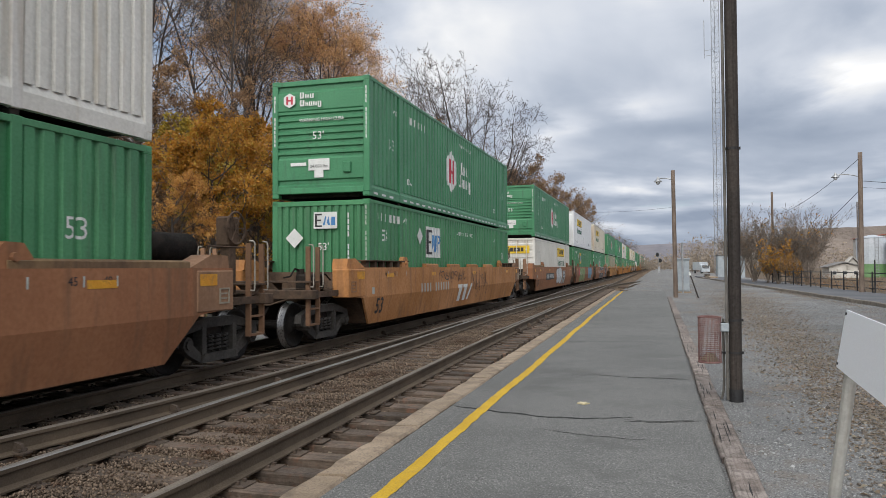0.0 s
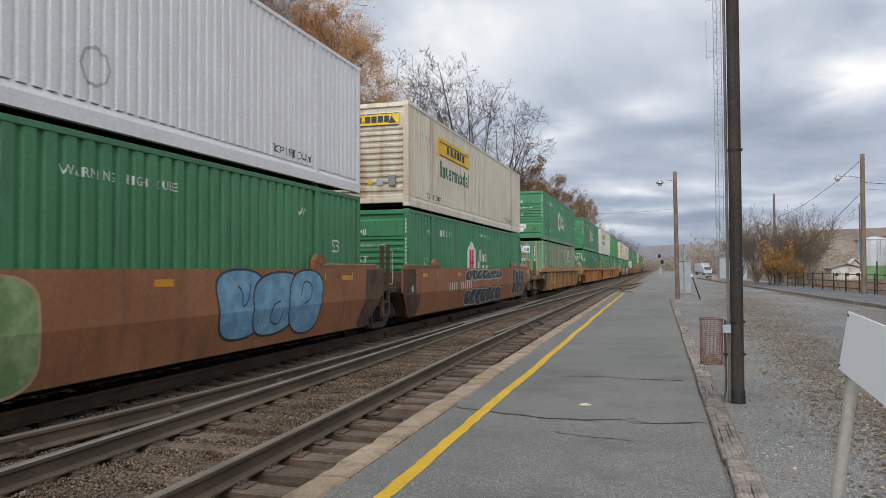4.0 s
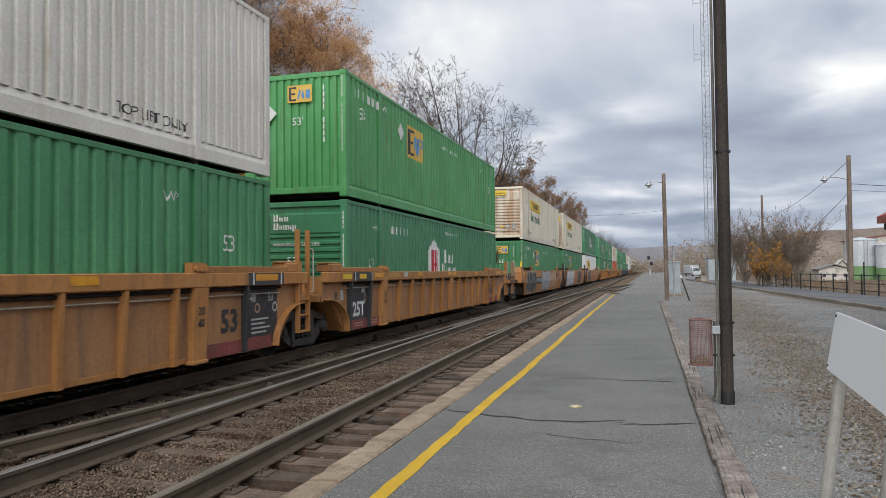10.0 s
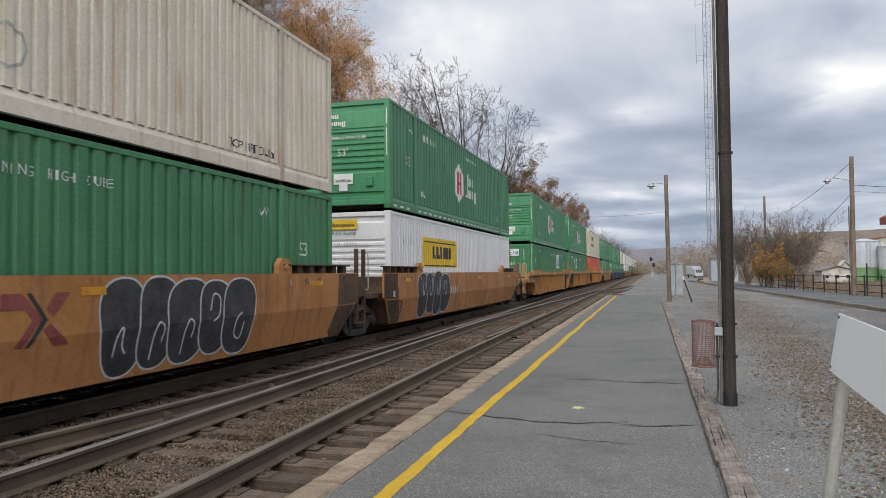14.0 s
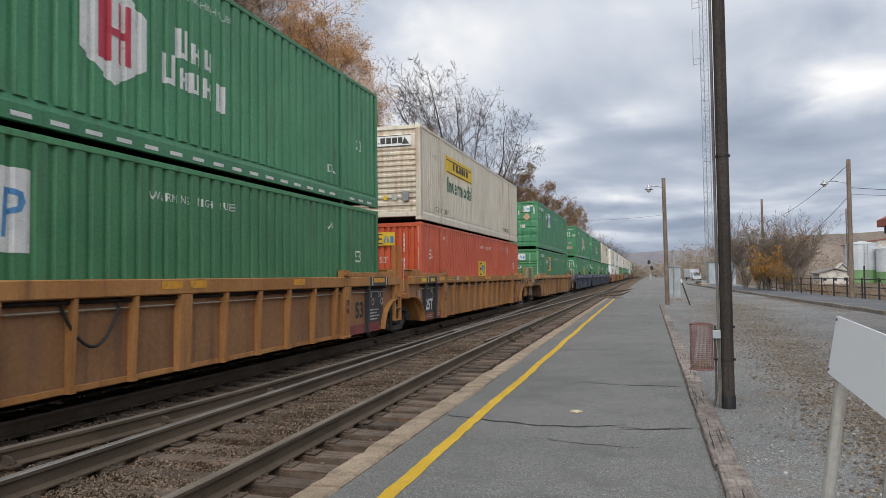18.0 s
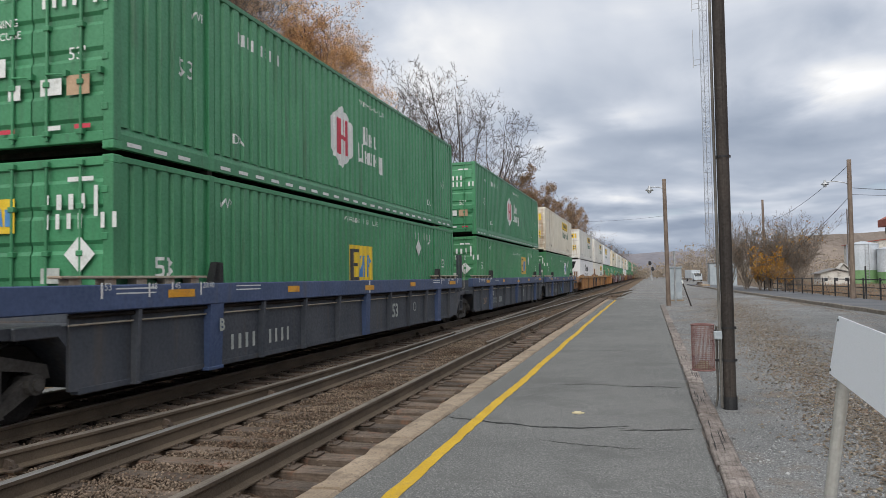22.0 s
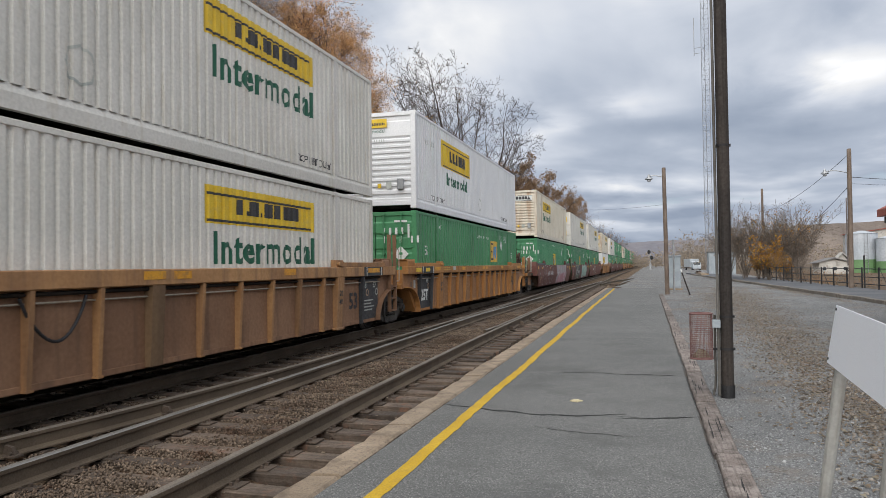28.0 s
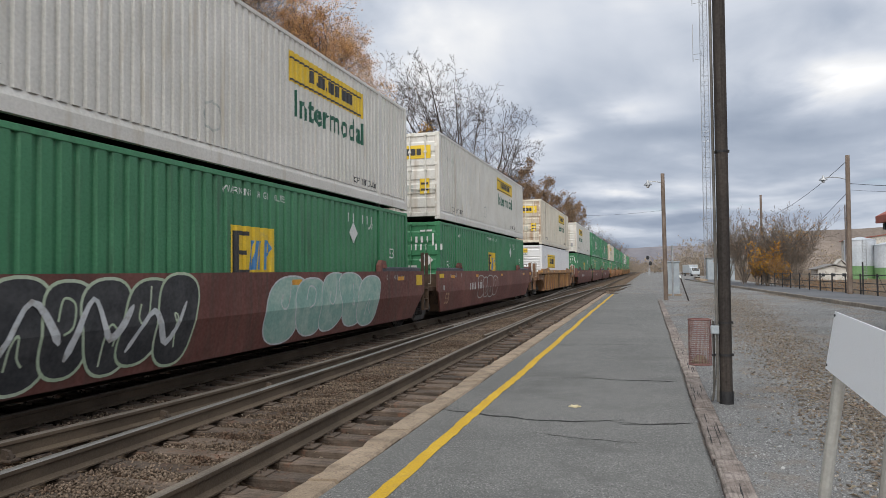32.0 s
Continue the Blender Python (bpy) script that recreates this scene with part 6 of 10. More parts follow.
def grating(sign, joint):
    """Open steel tread: bars held by two edge strips, in one piece."""
    bm = bm_new()
    y0, y1 = HL + 0.85, HL + (1.75 if joint == "a" else 3.08)
    n = 14
    for x0, x1 in ((0.35, 1.15), (-1.15, -0.35)):
        cells = [[[bm.verts.new((x, sign * (y0 + (y1 - y0) * (i + o) / n), z)) for x in (x0, x1)] for o in (0.0, 0.34)] for i in range(n) for z in (1.165,)]
        for i, (p, q) in enumerate(cells):
            bm.faces.new((p[0], p[1], q[1], q[0]))
            if i + 1 < n:
                nx = cells[i + 1][0]
                for k, s in ((0, 1), (1, -1)):
                    e, f = q[k], nx[k]
                    u = bm.verts.new((e.co.x + s * 0.03, e.co.y, e.co.z))
                    w = bm.verts.new((f.co.x + s * 0.03, f.co.y, f.co.z))
                    bm.faces.new((e, f, w, u))
    bmesh.ops.solidify(bm, geom=bm.faces[:], thickness=0.03)
    return to_mesh(bm, "walkway", "frame_rust")


def handrail(sign, x, y, color, top=2.02):
    """Two flat uprights joined by rungs, in one piece."""
    bm = bm_new()
    ys = [-0.022, 0.022, 0.398, 0.442]
    zs = [0.45, 0.485, 0.765, 0.795, 1.065, 1.095, top]
    grid = {}

    def vert(i, k):
        if (i, k) not in grid:
            grid[(i, k)] = bm.verts.new((x - 0.045, sign * (y + ys[i]), zs[k]))
        return grid[(i, k)]
    for i in range(3):
        for k in range(6):
            if i != 1 or k in (0, 2, 4):
                bm.faces.new((vert(i, k), vert(i + 1, k), vert(i + 1, k + 1), vert(i, k + 1)))
    made = bmesh.ops.extrude_face_region(bm, geom=bm.faces[:])
    bmesh.ops.translate(bm, vec=(0.09, 0, 0), verts=[v for v in made["geom"] if isinstance(v, bmesh.types.BMVert)])
    bmesh.ops.recalc_face_normals(bm, faces=bm.faces[:])
    return to_mesh(bm, "ladder", color)


def grab_iron(sign):
    bm = bm_new()
    pipe(bm, [(-0.02, 0, 1.22), (0.07, 0, 1.22), (0.08, 0, 1.26), (0.08, 0, 2.0), (0.06, 0, 2.05), (-0.02, 0, 2.06)], 0.014, 6)
    return to_mesh(bm, "grab_iron", "grab")


def valve_box():
    """Air-brake valves and pipes in a cluster beside the centre sill."""
    bm = bm_new()
    box(bm, -0.22, 0.22, -0.26, 0.26, 0.0, 0.34, 0.03)
    tube(bm, (-0.05, -0.34, 0.18), (-0.05, 0.36, 0.18), 0.13, n=12)
    tube(bm, (0.20, 0.05, 0.05), (0.20, 0.05, 0.46), 0.09, n=10)
    pipe(bm, [(0.2, 0.05, 0.42), (0.2, 0.3, 0.46), (0.15, 0.6, 0.30), (0.1, 0.95, 0.28)], 0.02)
    pipe(bm, [(-0.1, -0.2, 0.3), (-0.12, -0.5, 0.34), (-0.1, -0.8, 0.2)], 0.02)
    return to_mesh(bm, "brake_valve", "dark")


def crossover():
    """The raised end platform over the coupler, on its knees."""
    bm = bm_new()
    box(bm, -1.28, 1.28, 0.0, 0.42, 1.30, 1.335, 0.006)
    for x in (-1.2, -0.45, 0.41, 1.16):
        slab(bm, [(0.02, 1.14), (0.10, 1.14), (0.36, 1.30), (0.02, 1.30)], 0, x, x + 0.04)
    pipe(bm, [(-1.2, 0.44, 1.1), (-0.4, 0.46, 0.86), (0.4, 0.46, 0.86), (1.2, 0.44, 1.1)], 0.018)
    return to_mesh(bm, "crossover", "frame_rust")


def end_block(color):
    """The boxed end of the side above the truck."""
    bm = bm_new()
    box(bm, 0.0, 0.30, -0.33, 0.33, WTOP - 0.004, WTOP + 0.17, 0.02)
    box(bm, 0.02, 0.28, -0.36, 0.36, WTOP + 0.17, WTOP + 0.20, 0.008)
    return to_mesh(bm, "end_block", color)


def end_box(sign, color):
    """The closed box at the end of a smooth side, its raised cap sloping to the well."""
    bm = bm_new()
    y0, y1 = HL + 0.74, HL + 1.66
    box(bm, 1.10, WX + 0.018, min(sign * y0, sign * y1), max(sign * y0, sign * y1), 0.95, 1.565, 0.02)
    cap = [(y1 - 0.03, 1.56), (y1 - 0.08, 1.79), (y1 - 0.50, 1.80), (y0 - 0.10, 1.60), (y0 - 0.10, 1.56)]
    slab(bm, [(sign * y, z) for y, z in (cap if sign > 0 else cap[::-1])], 0, 1.08, WX - 0.04)
    return to_mesh(bm, "end_box", color)


def hatch(sign):
    bm = bm_new()
    y = sign * (HL + 1.40)
    for a, b, c, d in ((-0.13, 0.13, 1.06, 1.085), (-0.13, 0.13, 1.275, 1.30), (-0.13, -0.105, 1.086, 1.274), (0.105, 0.13, 1.086, 1.274)):
        box(bm, WX + 0.012, WX + 0.034, y + a, y + b, c, d)
    for z in (1.13, 1.20):
        box(bm, WX + 0.012, WX + 0.024, y - 0.08, y + 0.08, z, z + 0.025)
    return to_mesh(bm, "hatch", "stake_grey" if sign > 0 else "well_brown")


def coupler(sign):
    bm = bm_new()
    y0, y1 = HL + 3.05, HL + 3.80
    box(bm, -0.11, 0.11, min(sign * y0, sign * (y1 - 0.2)), max(sign * y0, sign * (y1 - 0.2)), 0.78, 0.96, 0.02)
    slab(bm, [(-0.16, sign * (y1 - 0.3)), (0.16, sign * (y1 - 0.3)), (0.19, sign * y1), (0.02, sign * (y1 - 0.06)), (-0.19, sign * y1)], 2, 0.70, 1.0)
    pipe(bm, [(0.3, sign * (y0 - 0.1), 0.8), (0.3, sign * (y0 + 0.3), 0.5), (0.22, sign * y1, 0.45)], 0.03, 8)
    return to_mesh(bm, "coupler", "dark")


def brake_gear(color):
    bm = bm_new()
    n = 18
    c = Vector((0.75, HL + 2.88, 2.30))
    ring = [(c.x, c.y + 0.28 * math.cos(i * math.tau / n), c.z + 0.28 * math.sin(i * math.tau / n)) for i in range(n + 1)]
    pipe(bm, ring, 0.02)
    for i in range(0, n, 3):
        tube(bm, c, ring[i], 0.01, n=4)
    box(bm, 0.45, 0.72, HL + 2.70, HL + 3.04, 1.98, 2.50, 0.03)
    box(bm, 0.5, 0.68, HL + 2.78, HL + 2.98, 1.1, 2.0)
    pipe(bm, [(1.0, HL + 1.7, 1.15), (1.0, HL + 1.7, 1.95), (1.0, HL + 2.9, 1.95), (1.0, HL + 2.9, 1.15)], 0.018)
    return to_mesh(bm, "brake_gear", color)


def air_tank():
    bm = bm_new()
    y0, y1, z = HL + 0.75, HL + 2.15, 1.94
    tube(bm, (0.25, y0, z), (0.25, y1, z), 0.24, n=18)
    for y, s in ((y0, -1), (y1, 1)):
        tube(bm, (0.25, y, z), (0.25, y + s * 0.07, z), 0.24, 0.12, n=18)
    for y in (y0 + 0.15, y1 - 0.2):
        box(bm, 0.05, 0.45, y, y + 0.06, 1.15, 1.76)
    return to_mesh(bm, "air_tank", "dark", True)


def brake_drum():
    """A horizontal cylinder, its rods and a chain case over the front platform of one car."""
    bm = bm_new()
    y0, y1 = -HL - 3.7, -HL - 2.5
    tube(bm, (0.55, y0, 1.94), (0.55, y1, 1.94), 0.17, n=16)
    tube(bm, (0.55, y1, 1.94), (0.55, y1 + 0.25, 1.94), 0.11, n=12)
    box(bm, 0.30, 0.80, y0 - 0.30, y0 + 0.05, 1.50, 2.22, 0.03)
    tube(bm, (0.80, y0 - 0.12, 2.10), (0.86, y0 - 0.12, 2.10), 0.20, n=14)
    for y in (y0 + 0.25, y1 - 0.2):
        box(bm, 0.35, 0.75, y, y + 0.08, 1.30, 1.80)
    tube(bm, (0.9, y1 + 0.1, 1.94), (0.95, y1 + 0.9, 1.40), 0.045, n=6)
    tube(bm, (0.7, y0, 1.5), (0.9, y1 + 1.2, 1.22), 0.03, n=6)
    pipe(bm, [(0.85, y1, 1.35), (0.9, y1 + 0.5, 1.25), (0.95, y1 + 1.0, 1.45), (0.9, y1 + 1.5, 1.35)], 0.03)
    for k, (y, z, r) in enumerate(((-9.35, 1.30, 0.16), (-9.15, 1.20, 0.12), (-9.55, 1.15, 0.11))):
        tube(bm, (0.85, y, z), (1.15, y, z), r, n=10)
    box(bm, 0.55, 1.20, -9.7, -8.95, 0.98, 1.16, 0.01)
    return to_mesh(bm, "brake_drum", "frame_rust")


def hood(color, y0, y1, style):
    """The raised guide along the top of the side."""
    bm = bm_new()
    if style == "smooth":
        slab(bm, [(WX - 0.13, WTOP - 0.02), (WX - 0.01, WTOP - 0.02), (WX - 0.01, WTOP + 0.08), (WX - 0.05, WTOP + 0.10), (WX - 0.13, WTOP + 0.11)], 1, y0, y1)
    elif style == "raised":
        box(bm, WX - 0.24, WX - 0.02, y0, y1, WTOP + 0.145, WTOP + 0.175, 0.008)
        n = 6
        for i in range(n):
            y = y0 + 0.10 + (y1 - y0 - 0.4) * i / (n - 1)
            box(bm, WX - 0.2, WX - 0.06, y, y + 0.16, WTOP - 0.01, WTOP + 0.146)
    elif style == "plate":
        box(bm, WX - 0.22, WX - 0.02, y0, y1, WTOP + 0.045, WTOP + 0.08, 0.008)
        n = 5
        for i in range(n):
            y = y0 + 0.15 + (y1 - y0 - 0.5) * i / (n - 1)
            box(bm, WX - 0.2, WX - 0.06, y, y + 0.2, WTOP - 0.035, WTOP + 0.046)
    else:
        box(bm, WX - 0.16, WX - 0.02, y0, y1, WTOP - 0.002, WTOP + 0.10, 0.012)
    return to_mesh(bm, "guide", color)


def bracket(color, low=False, slim=False):
    bm = bm_new()
    if slim:
        slab(bm, [(-0.16, WTOP - 0.03), (0.14, WTOP - 0.03), (0.13, WTOP + 0.28), (-0.02, WTOP + 0.29), (-0.09, WTOP + 0.12)], 0, WX - 0.15, WX - 0.03)
        box(bm, WX - 0.05, WX + 0.01, -0.02, 0.02, WTOP + 0.02, WTOP + 0.27)
        return to_mesh(bm, "locking_bracket", color)
    if low:
        slab(bm, [(-0.20, WTOP - 0.01), (0.20, WTOP - 0.01), (0.20, WTOP + 0.10), (0.10, WTOP + 0.15), (-0.20, WTOP + 0.15)], 0, WX - 0.15, WX - 0.02)
        slab(bm, [(-0.07, WTOP + 0.02), (0.12, WTOP + 0.02), (0.12, WTOP + 0.09), (-0.07, WTOP + 0.09)], 0, WX - 0.02, WX + 0.03)
        tube(bm, (WX - 0.02, -0.13, WTOP + 0.06), (WX + 0.03, -0.13, WTOP + 0.06), 0.04, n=8)
        return to_mesh(bm, "locking_bracket", color)
    slab(bm, [(-0.24, WTOP - 0.01), (0.24, WTOP - 0.01), (0.25, WTOP + 0.12), (0.13, WTOP + 0.27), (-0.10, WTOP + 0.28), (-0.23, WTOP + 0.16)], 0, WX - 0.14, WX - 0.03)
    tube(bm, (WX - 0.03, 0, WTOP + 0.12), (WX + 0.02, 0, WTOP + 0.12), 0.05, n=8)
    return to_mesh(bm, "locking_bracket", color)


def put_mark(key, name, make, material, parent, label=""):
    me = cached(("wm", key), lambda: to_mesh(make(), name, material))
    return part(name, me, None, parent, label)


def on_well(bm, y, z, style, lift=0.006):
    base = (lambda zz: side_x(zz)) if style == "smooth" else (lambda zz: 1.33)
    for v in bm.verts:
        v.co = Vector((v.co.z, y + v.co.x, z + v.co.y))
    if style == "smooth":
        zs = [v.co.z for v in bm.verts]
        if min(zs) < BEND < max(zs):
            bmesh.ops.bisect_plane(bm, geom=bm.verts[:] + bm.edges[:] + bm.faces[:], plane_co=(0, 0, BEND), plane_no=(0, 0, 1), dist=1e-5)
    for v in bm.verts:
        v.co.x += base(v.co.z) + lift
    return bm


def blob(cx, cy, rx, ry, seed, n=34):
    rng = random.Random(seed)
    ph = [rng.uniform(0, 6.28) for _ in range(3)]
    return [(cx + rx * math.cos(a) * (1 + 0.16 * math.sin(3 * a + ph[0]) + 0.08 * math.sin(5 * a + ph[1])), cy + ry * math.sin(a) * (1 + 0.14 * math.sin(2 * a + ph[2]) + 0.07 * math.sin(4 * a + ph[1]))) for a in (i * math.tau / n for i in range(n))]


GLYPHS = [
    [(0.30, 0.42), (-0.22, 0.40), (-0.30, 0.12), (0.10, 0.02), (0.28, -0.18), (0.12, -0.42), (-0.32, -0.40)],
    [(-0.30, -0.46), (-0.26, 0.40), (0.02, 0.10), (0.24, 0.44), (0.30, -0.46)],
    [(0.02, 0.42), (-0.28, 0.22), (-0.28, -0.24), (0.02, -0.42), (0.28, -0.22), (0.26, 0.24), (0.02, 0.42)],
    [(-0.34, -0.46), (-0.06, 0.44), (0.10, 0.40), (0.32, -0.48)],
    [(-0.26, 0.46), (-0.26, -0.38), (0.20, -0.42), (0.30, -0.10), (-0.10, 0.02), (0.24, 0.14), (0.22, 0.40), (-0.20, 0.44)],
    [(-0.30, 0.46), (-0.10, -0.44), (0.04, 0.10), (0.18, -0.44), (0.34, 0.46)],
]


def lobe(cx, w, h, lean, seed, grow):
    """The rounded outline of one fat sprayed shape."""
    rng = random.Random(seed)
    ph, waist = rng.uniform(0, 6.28), rng.uniform(0.05, 0.13)
    pts = []
    for k in range(30):
        a = k * math.tau / 30
        x, y = math.copysign(abs(math.cos(a)) ** 0.85, math.cos(a)), math.copysign(abs(math.sin(a)) ** 0.75, math.sin(a))
        px = x * (w / 2 * (1 - waist * math.cos(2 * y) + 0.10 * y) + grow) + lean * y * w + 0.05 * w * math.sin(2.2 * y + ph)
        pts.append((cx + px, y * (h / 2 + grow) + 0.03 * h * math.sin(ph)))
    return pts


def graffiti(parent, style, y, z, count, w, h, fill, line, seed):
    """Fat rounded shapes that overlap, each with its outline and a thin hooked line inside."""
    rng = random.Random(seed)
    edge = 0.030 if line == "spray_white" else 0.040
    for i in range(count):
        lean, wide, tall = rng.uniform(-0.08, 0.16), w * rng.uniform(1.2, 1.5), h * rng.uniform(0.94, 1.10)
        cx, lift = i * w, 0.005 + i * 0.0018
        put_mark(("gb", seed, style, i), "graffiti_border", lambda: on_well(flat_poly(bm_new(), lobe(cx, wide, tall, lean, seed + i, edge)), y, z, style, lift), line, parent)
        put_mark(("gf", seed, style, i), "graffiti_fill", lambda: on_well(flat_poly(bm_new(), lobe(cx, wide, tall, lean, seed + i, 0.0)), y, z, style, lift + 0.0009), fill, parent, "fat rounded sprayed shape")
        hook = rng.choice(([(-0.22, 0.10), (-0.10, 0.32), (0.16, 0.26), (0.12, 0.04), (-0.10, -0.04)], [(0.02, 0.34), (0.05, 0.10), (-0.02, -0.04), (0.10, -0.08), (0.04, 0.02)], [(-0.16, -0.42), (-0.10, -0.12), (0.04, 0.02), (0.20, -0.06), (0.14, -0.22)], [(-0.12, 0.30), (0.0, 0.20), (0.02, 0.0), (0.16, 0.10), (0.22, 0.32)]))
        turn = rng.choice((-1, 1)) if h > 0.7 else 1
        put_mark(("gs", seed, style, i), "graffiti_line", lambda: on_well(stroke([(cx + turn * a * w, b * h * turn) for a, b in hook], 0.030), y, z, style, lift + 0.0015), line, parent)


WELL_LABEL = {"well_orange": "faded orange", "well_tan": "tan and brown", "well_brown": "rusty brown", "well_maroon": "maroon", "well_red": "red-brown", "well_grey": "dark grey and blue", "well_rust": "dark rusty brown"}


PAINTED = ("reflector_strip", "end_panel", "end_stripe", "lettering", "notice_text", "chord_mark", "serial_line", "notice")


def wide_post(color, foot=True):
    """The broad post under a locking bracket, with its foot."""
    bm = bm_new()
    half = 0.17 if foot else 0.13
    slab(bm, [(1.328, 0.30), (1.418, 0.30), (1.466, 1.38), (1.328, 1.38)], 1, -half, half)
    if foot:
        box(bm, 1.30, 1.44, -0.20, 0.20, 0.255, 0.31, 0.01)
    return to_mesh(bm, "side_post", color)


def post_marks(name):
    bm = bm_new()
    if name == "ground":
        flat_box(bm, -0.15, 0.78, 0.15, 1.34)
    else:
        for text, z in (("20", 0.98), ("40", 0.80)):
            lt = letters(text, 0.17, "CENTER", 0.004)
            me = bpy.data.meshes.new("figures")
            for v in lt.verts:
                v.co.y += z
            lt.to_mesh(me)
            bm.from_mesh(me)
    for v in bm.verts:
        v.co = Vector((1.418 + 0.048 * (v.co.y - 0.27) / 1.11 + (0.004 if name == "ground" else 0.007), v.co.x, v.co.y))
    return bm


def well(style, color, jf, jb, tag, truck_front):
    """One unit of a well car. jf, jb: 'c' coupled or 'a' articulated, at its front and back."""
    ob = thing("well_car", f"{WELL_LABEL[color]} {'smooth-sided' if style == 'smooth' else 'ribbed steel'} well car carrying two containers", "railway car", "cars of the train")
    reach = {"c": 1.75, "a": 1.25} if style == "ribbed" and color != "well_grey" else {"c": 1.65, "a": 0.95}
    ef, eb = reach[jf], reach[jb]
    blue = color == "well_grey"
    chord = "well_blue" if blue else {"well_brown": "well_trim", "well_rust": "well_trim"}.get(color, color)
    off = -0.5 if blue else -0.1 if style == "ribbed" else 0.0     # the sides stand a little forward of the boxes
    slip = pose(0, off, 0)
    turn = slip @ pose(0, 0, 0, 0, 0, 180)
    for m, a, b in ((slip, ef, eb), (turn, eb, ef)):
        if style == "smooth":
            part("side_plate", cached(("ss", a, b, color), lambda: smooth_side(a, b, color)), None, ob, m=m)
            raised = color == "well_orange"
            for k, (y0, y1) in enumerate(((-HL - 0.6, -HL + 2.4), (HL - 2.4, HL + 0.6))):
                part("guide", cached(("hood", k, color, style), lambda: hood({"well_red": "well_rust", "well_maroon": "well_grey"}.get(color, "frame_rust"), y0, y1, "raised" if raised else "smooth")), None, ob, m=m)
            if tag == 1:
                for k, yy in enumerate((-4.4, -1.9, 0.6, 3.1)):
                    part("guide", cached(("hoodm", k, color), lambda: hood(color, yy, yy + 1.2, "smooth")), None, ob, m=m)
        else:
            part("side_plate", cached(("rs", a, b, color), lambda: square_side(color) if blue else ribbed_side(a, b, "well_tan_panel" if color == "well_tan" else color)), None, ob, m=m)
            part("top_chord", cached(("tc", a, b, chord), lambda: to_mesh(box(bm_new(), 1.29, WX, -(HL + a), HL + b, 1.25 if blue else 1.38, WTOP - (0.03 if blue else 0.0), 0.014), "top_chord", chord)), None, ob, m=m)
            part("bottom_chord", cached(("bc", color), lambda: to_mesh(box(bm_new(), 1.20, 1.336, -HL - 0.1, HL + 0.1, WLOW - 0.006, WLOW + 0.08, 0.01), "bottom_chord", color)), None, ob, m=m)
            drop = 0.13 if blue else 0.0
            part("air_pipe", cached(("airpipe", drop), lambda: to_mesh(tube(bm_new(), (1.38, -HL - 0.3, 1.335 - drop), (1.38, HL + 0.3, 1.335 - drop), 0.026, n=6), "air_pipe", "dark")), None, ob, m=m)
            if tag < 27:
                part("air_pipe", cached(("thinpipe", drop), lambda: to_mesh(tube(bm_new(), (1.37, -HL - 0.3, 1.235 - drop), (1.37, HL + 0.3, 1.235 - drop), 0.013, n=6), "air_pipe", "stake_grey")), None, ob, "thin pale pipe", m)
            if blue:
                places = [(k, 0.47 + 1.58 * k if k < 5 else 7.75) for k in range(-5, 6)]
                ends = (-4, 4)
            else:
                shift = 0.3 if color == "well_tan" else 0.05
                places = [(k, shift + 1.04 * k if abs(k) < 7 else math.copysign(7.3, k)) for k in range(-7, 8)]
                ends = (-6, 6)
            for k, yy in places:
                if not blue and m == slip and (k == -7 and jf == "a" or k == 7 and jb == "a"):
                    continue
                if k in ends:
                    yy = (-6.2 if k < 0 else 5.95) - (off if m == slip else 0)
                    wide = part("side_post", cached(("wide", chord), lambda: wide_post(chord)), None, ob, "broad post under the locking bracket", m @ pose(0, yy, 0))
                    if m == slip and not blue:
                        part("figure_ground", cached("pgr", lambda: to_mesh(post_marks("ground"), "figure_ground", "mark_ochre")), None, wide, "worn yellow patch") if tag == 5 else None
                        part("lettering", cached("pfig", lambda: to_mesh(post_marks("figures"), "lettering", "mark_black")), None, wide)
                elif k == 0:
                    part("side_post", cached(("broad", chord), lambda: wide_post(chord if blue else color, False)), None, ob, "broad post at the middle of the side", m @ pose(0, yy, 0))
                elif tag < 25 or m == slip:
                    tint = color if blue else chord
                    part("side_post", cached(("post", tint), lambda: post_mesh(tint)), None, ob, m=m @ pose(0, yy, 0))
            for k, (y0, y1) in enumerate(((-HL - 0.5, -HL + 2.3), (HL - 2.3, HL + 0.5))):
                part("guide", cached(("hoodr", k, chord), lambda: hood("stake_grey" if blue else chord, y0, y1, "plate" if blue else "ribbed")), None, ob, m=m)
            if not blue:
                part("arch_flange", cached(("af", a, color), lambda: arch_rim(HL + a, HL + 0.12, -1, color)), None, ob, m=m)
                part("arch_flange", cached(("ag", b, color), lambda: arch_rim(HL + b, HL + 0.12, 1, color)), None, ob, m=m)
        for yy in (-6.15, 5.93):
            low = style == "ribbed" and not blue
            part("locking_bracket", cached(("br", chord, low), lambda: bracket("black" if blue else chord, low, blue)), None, ob, m=m @ pose(0, yy - (off if m == slip else 0), 0))
    part("well_floor", cached(("floor", color), lambda: well_floor(color)), None, ob)
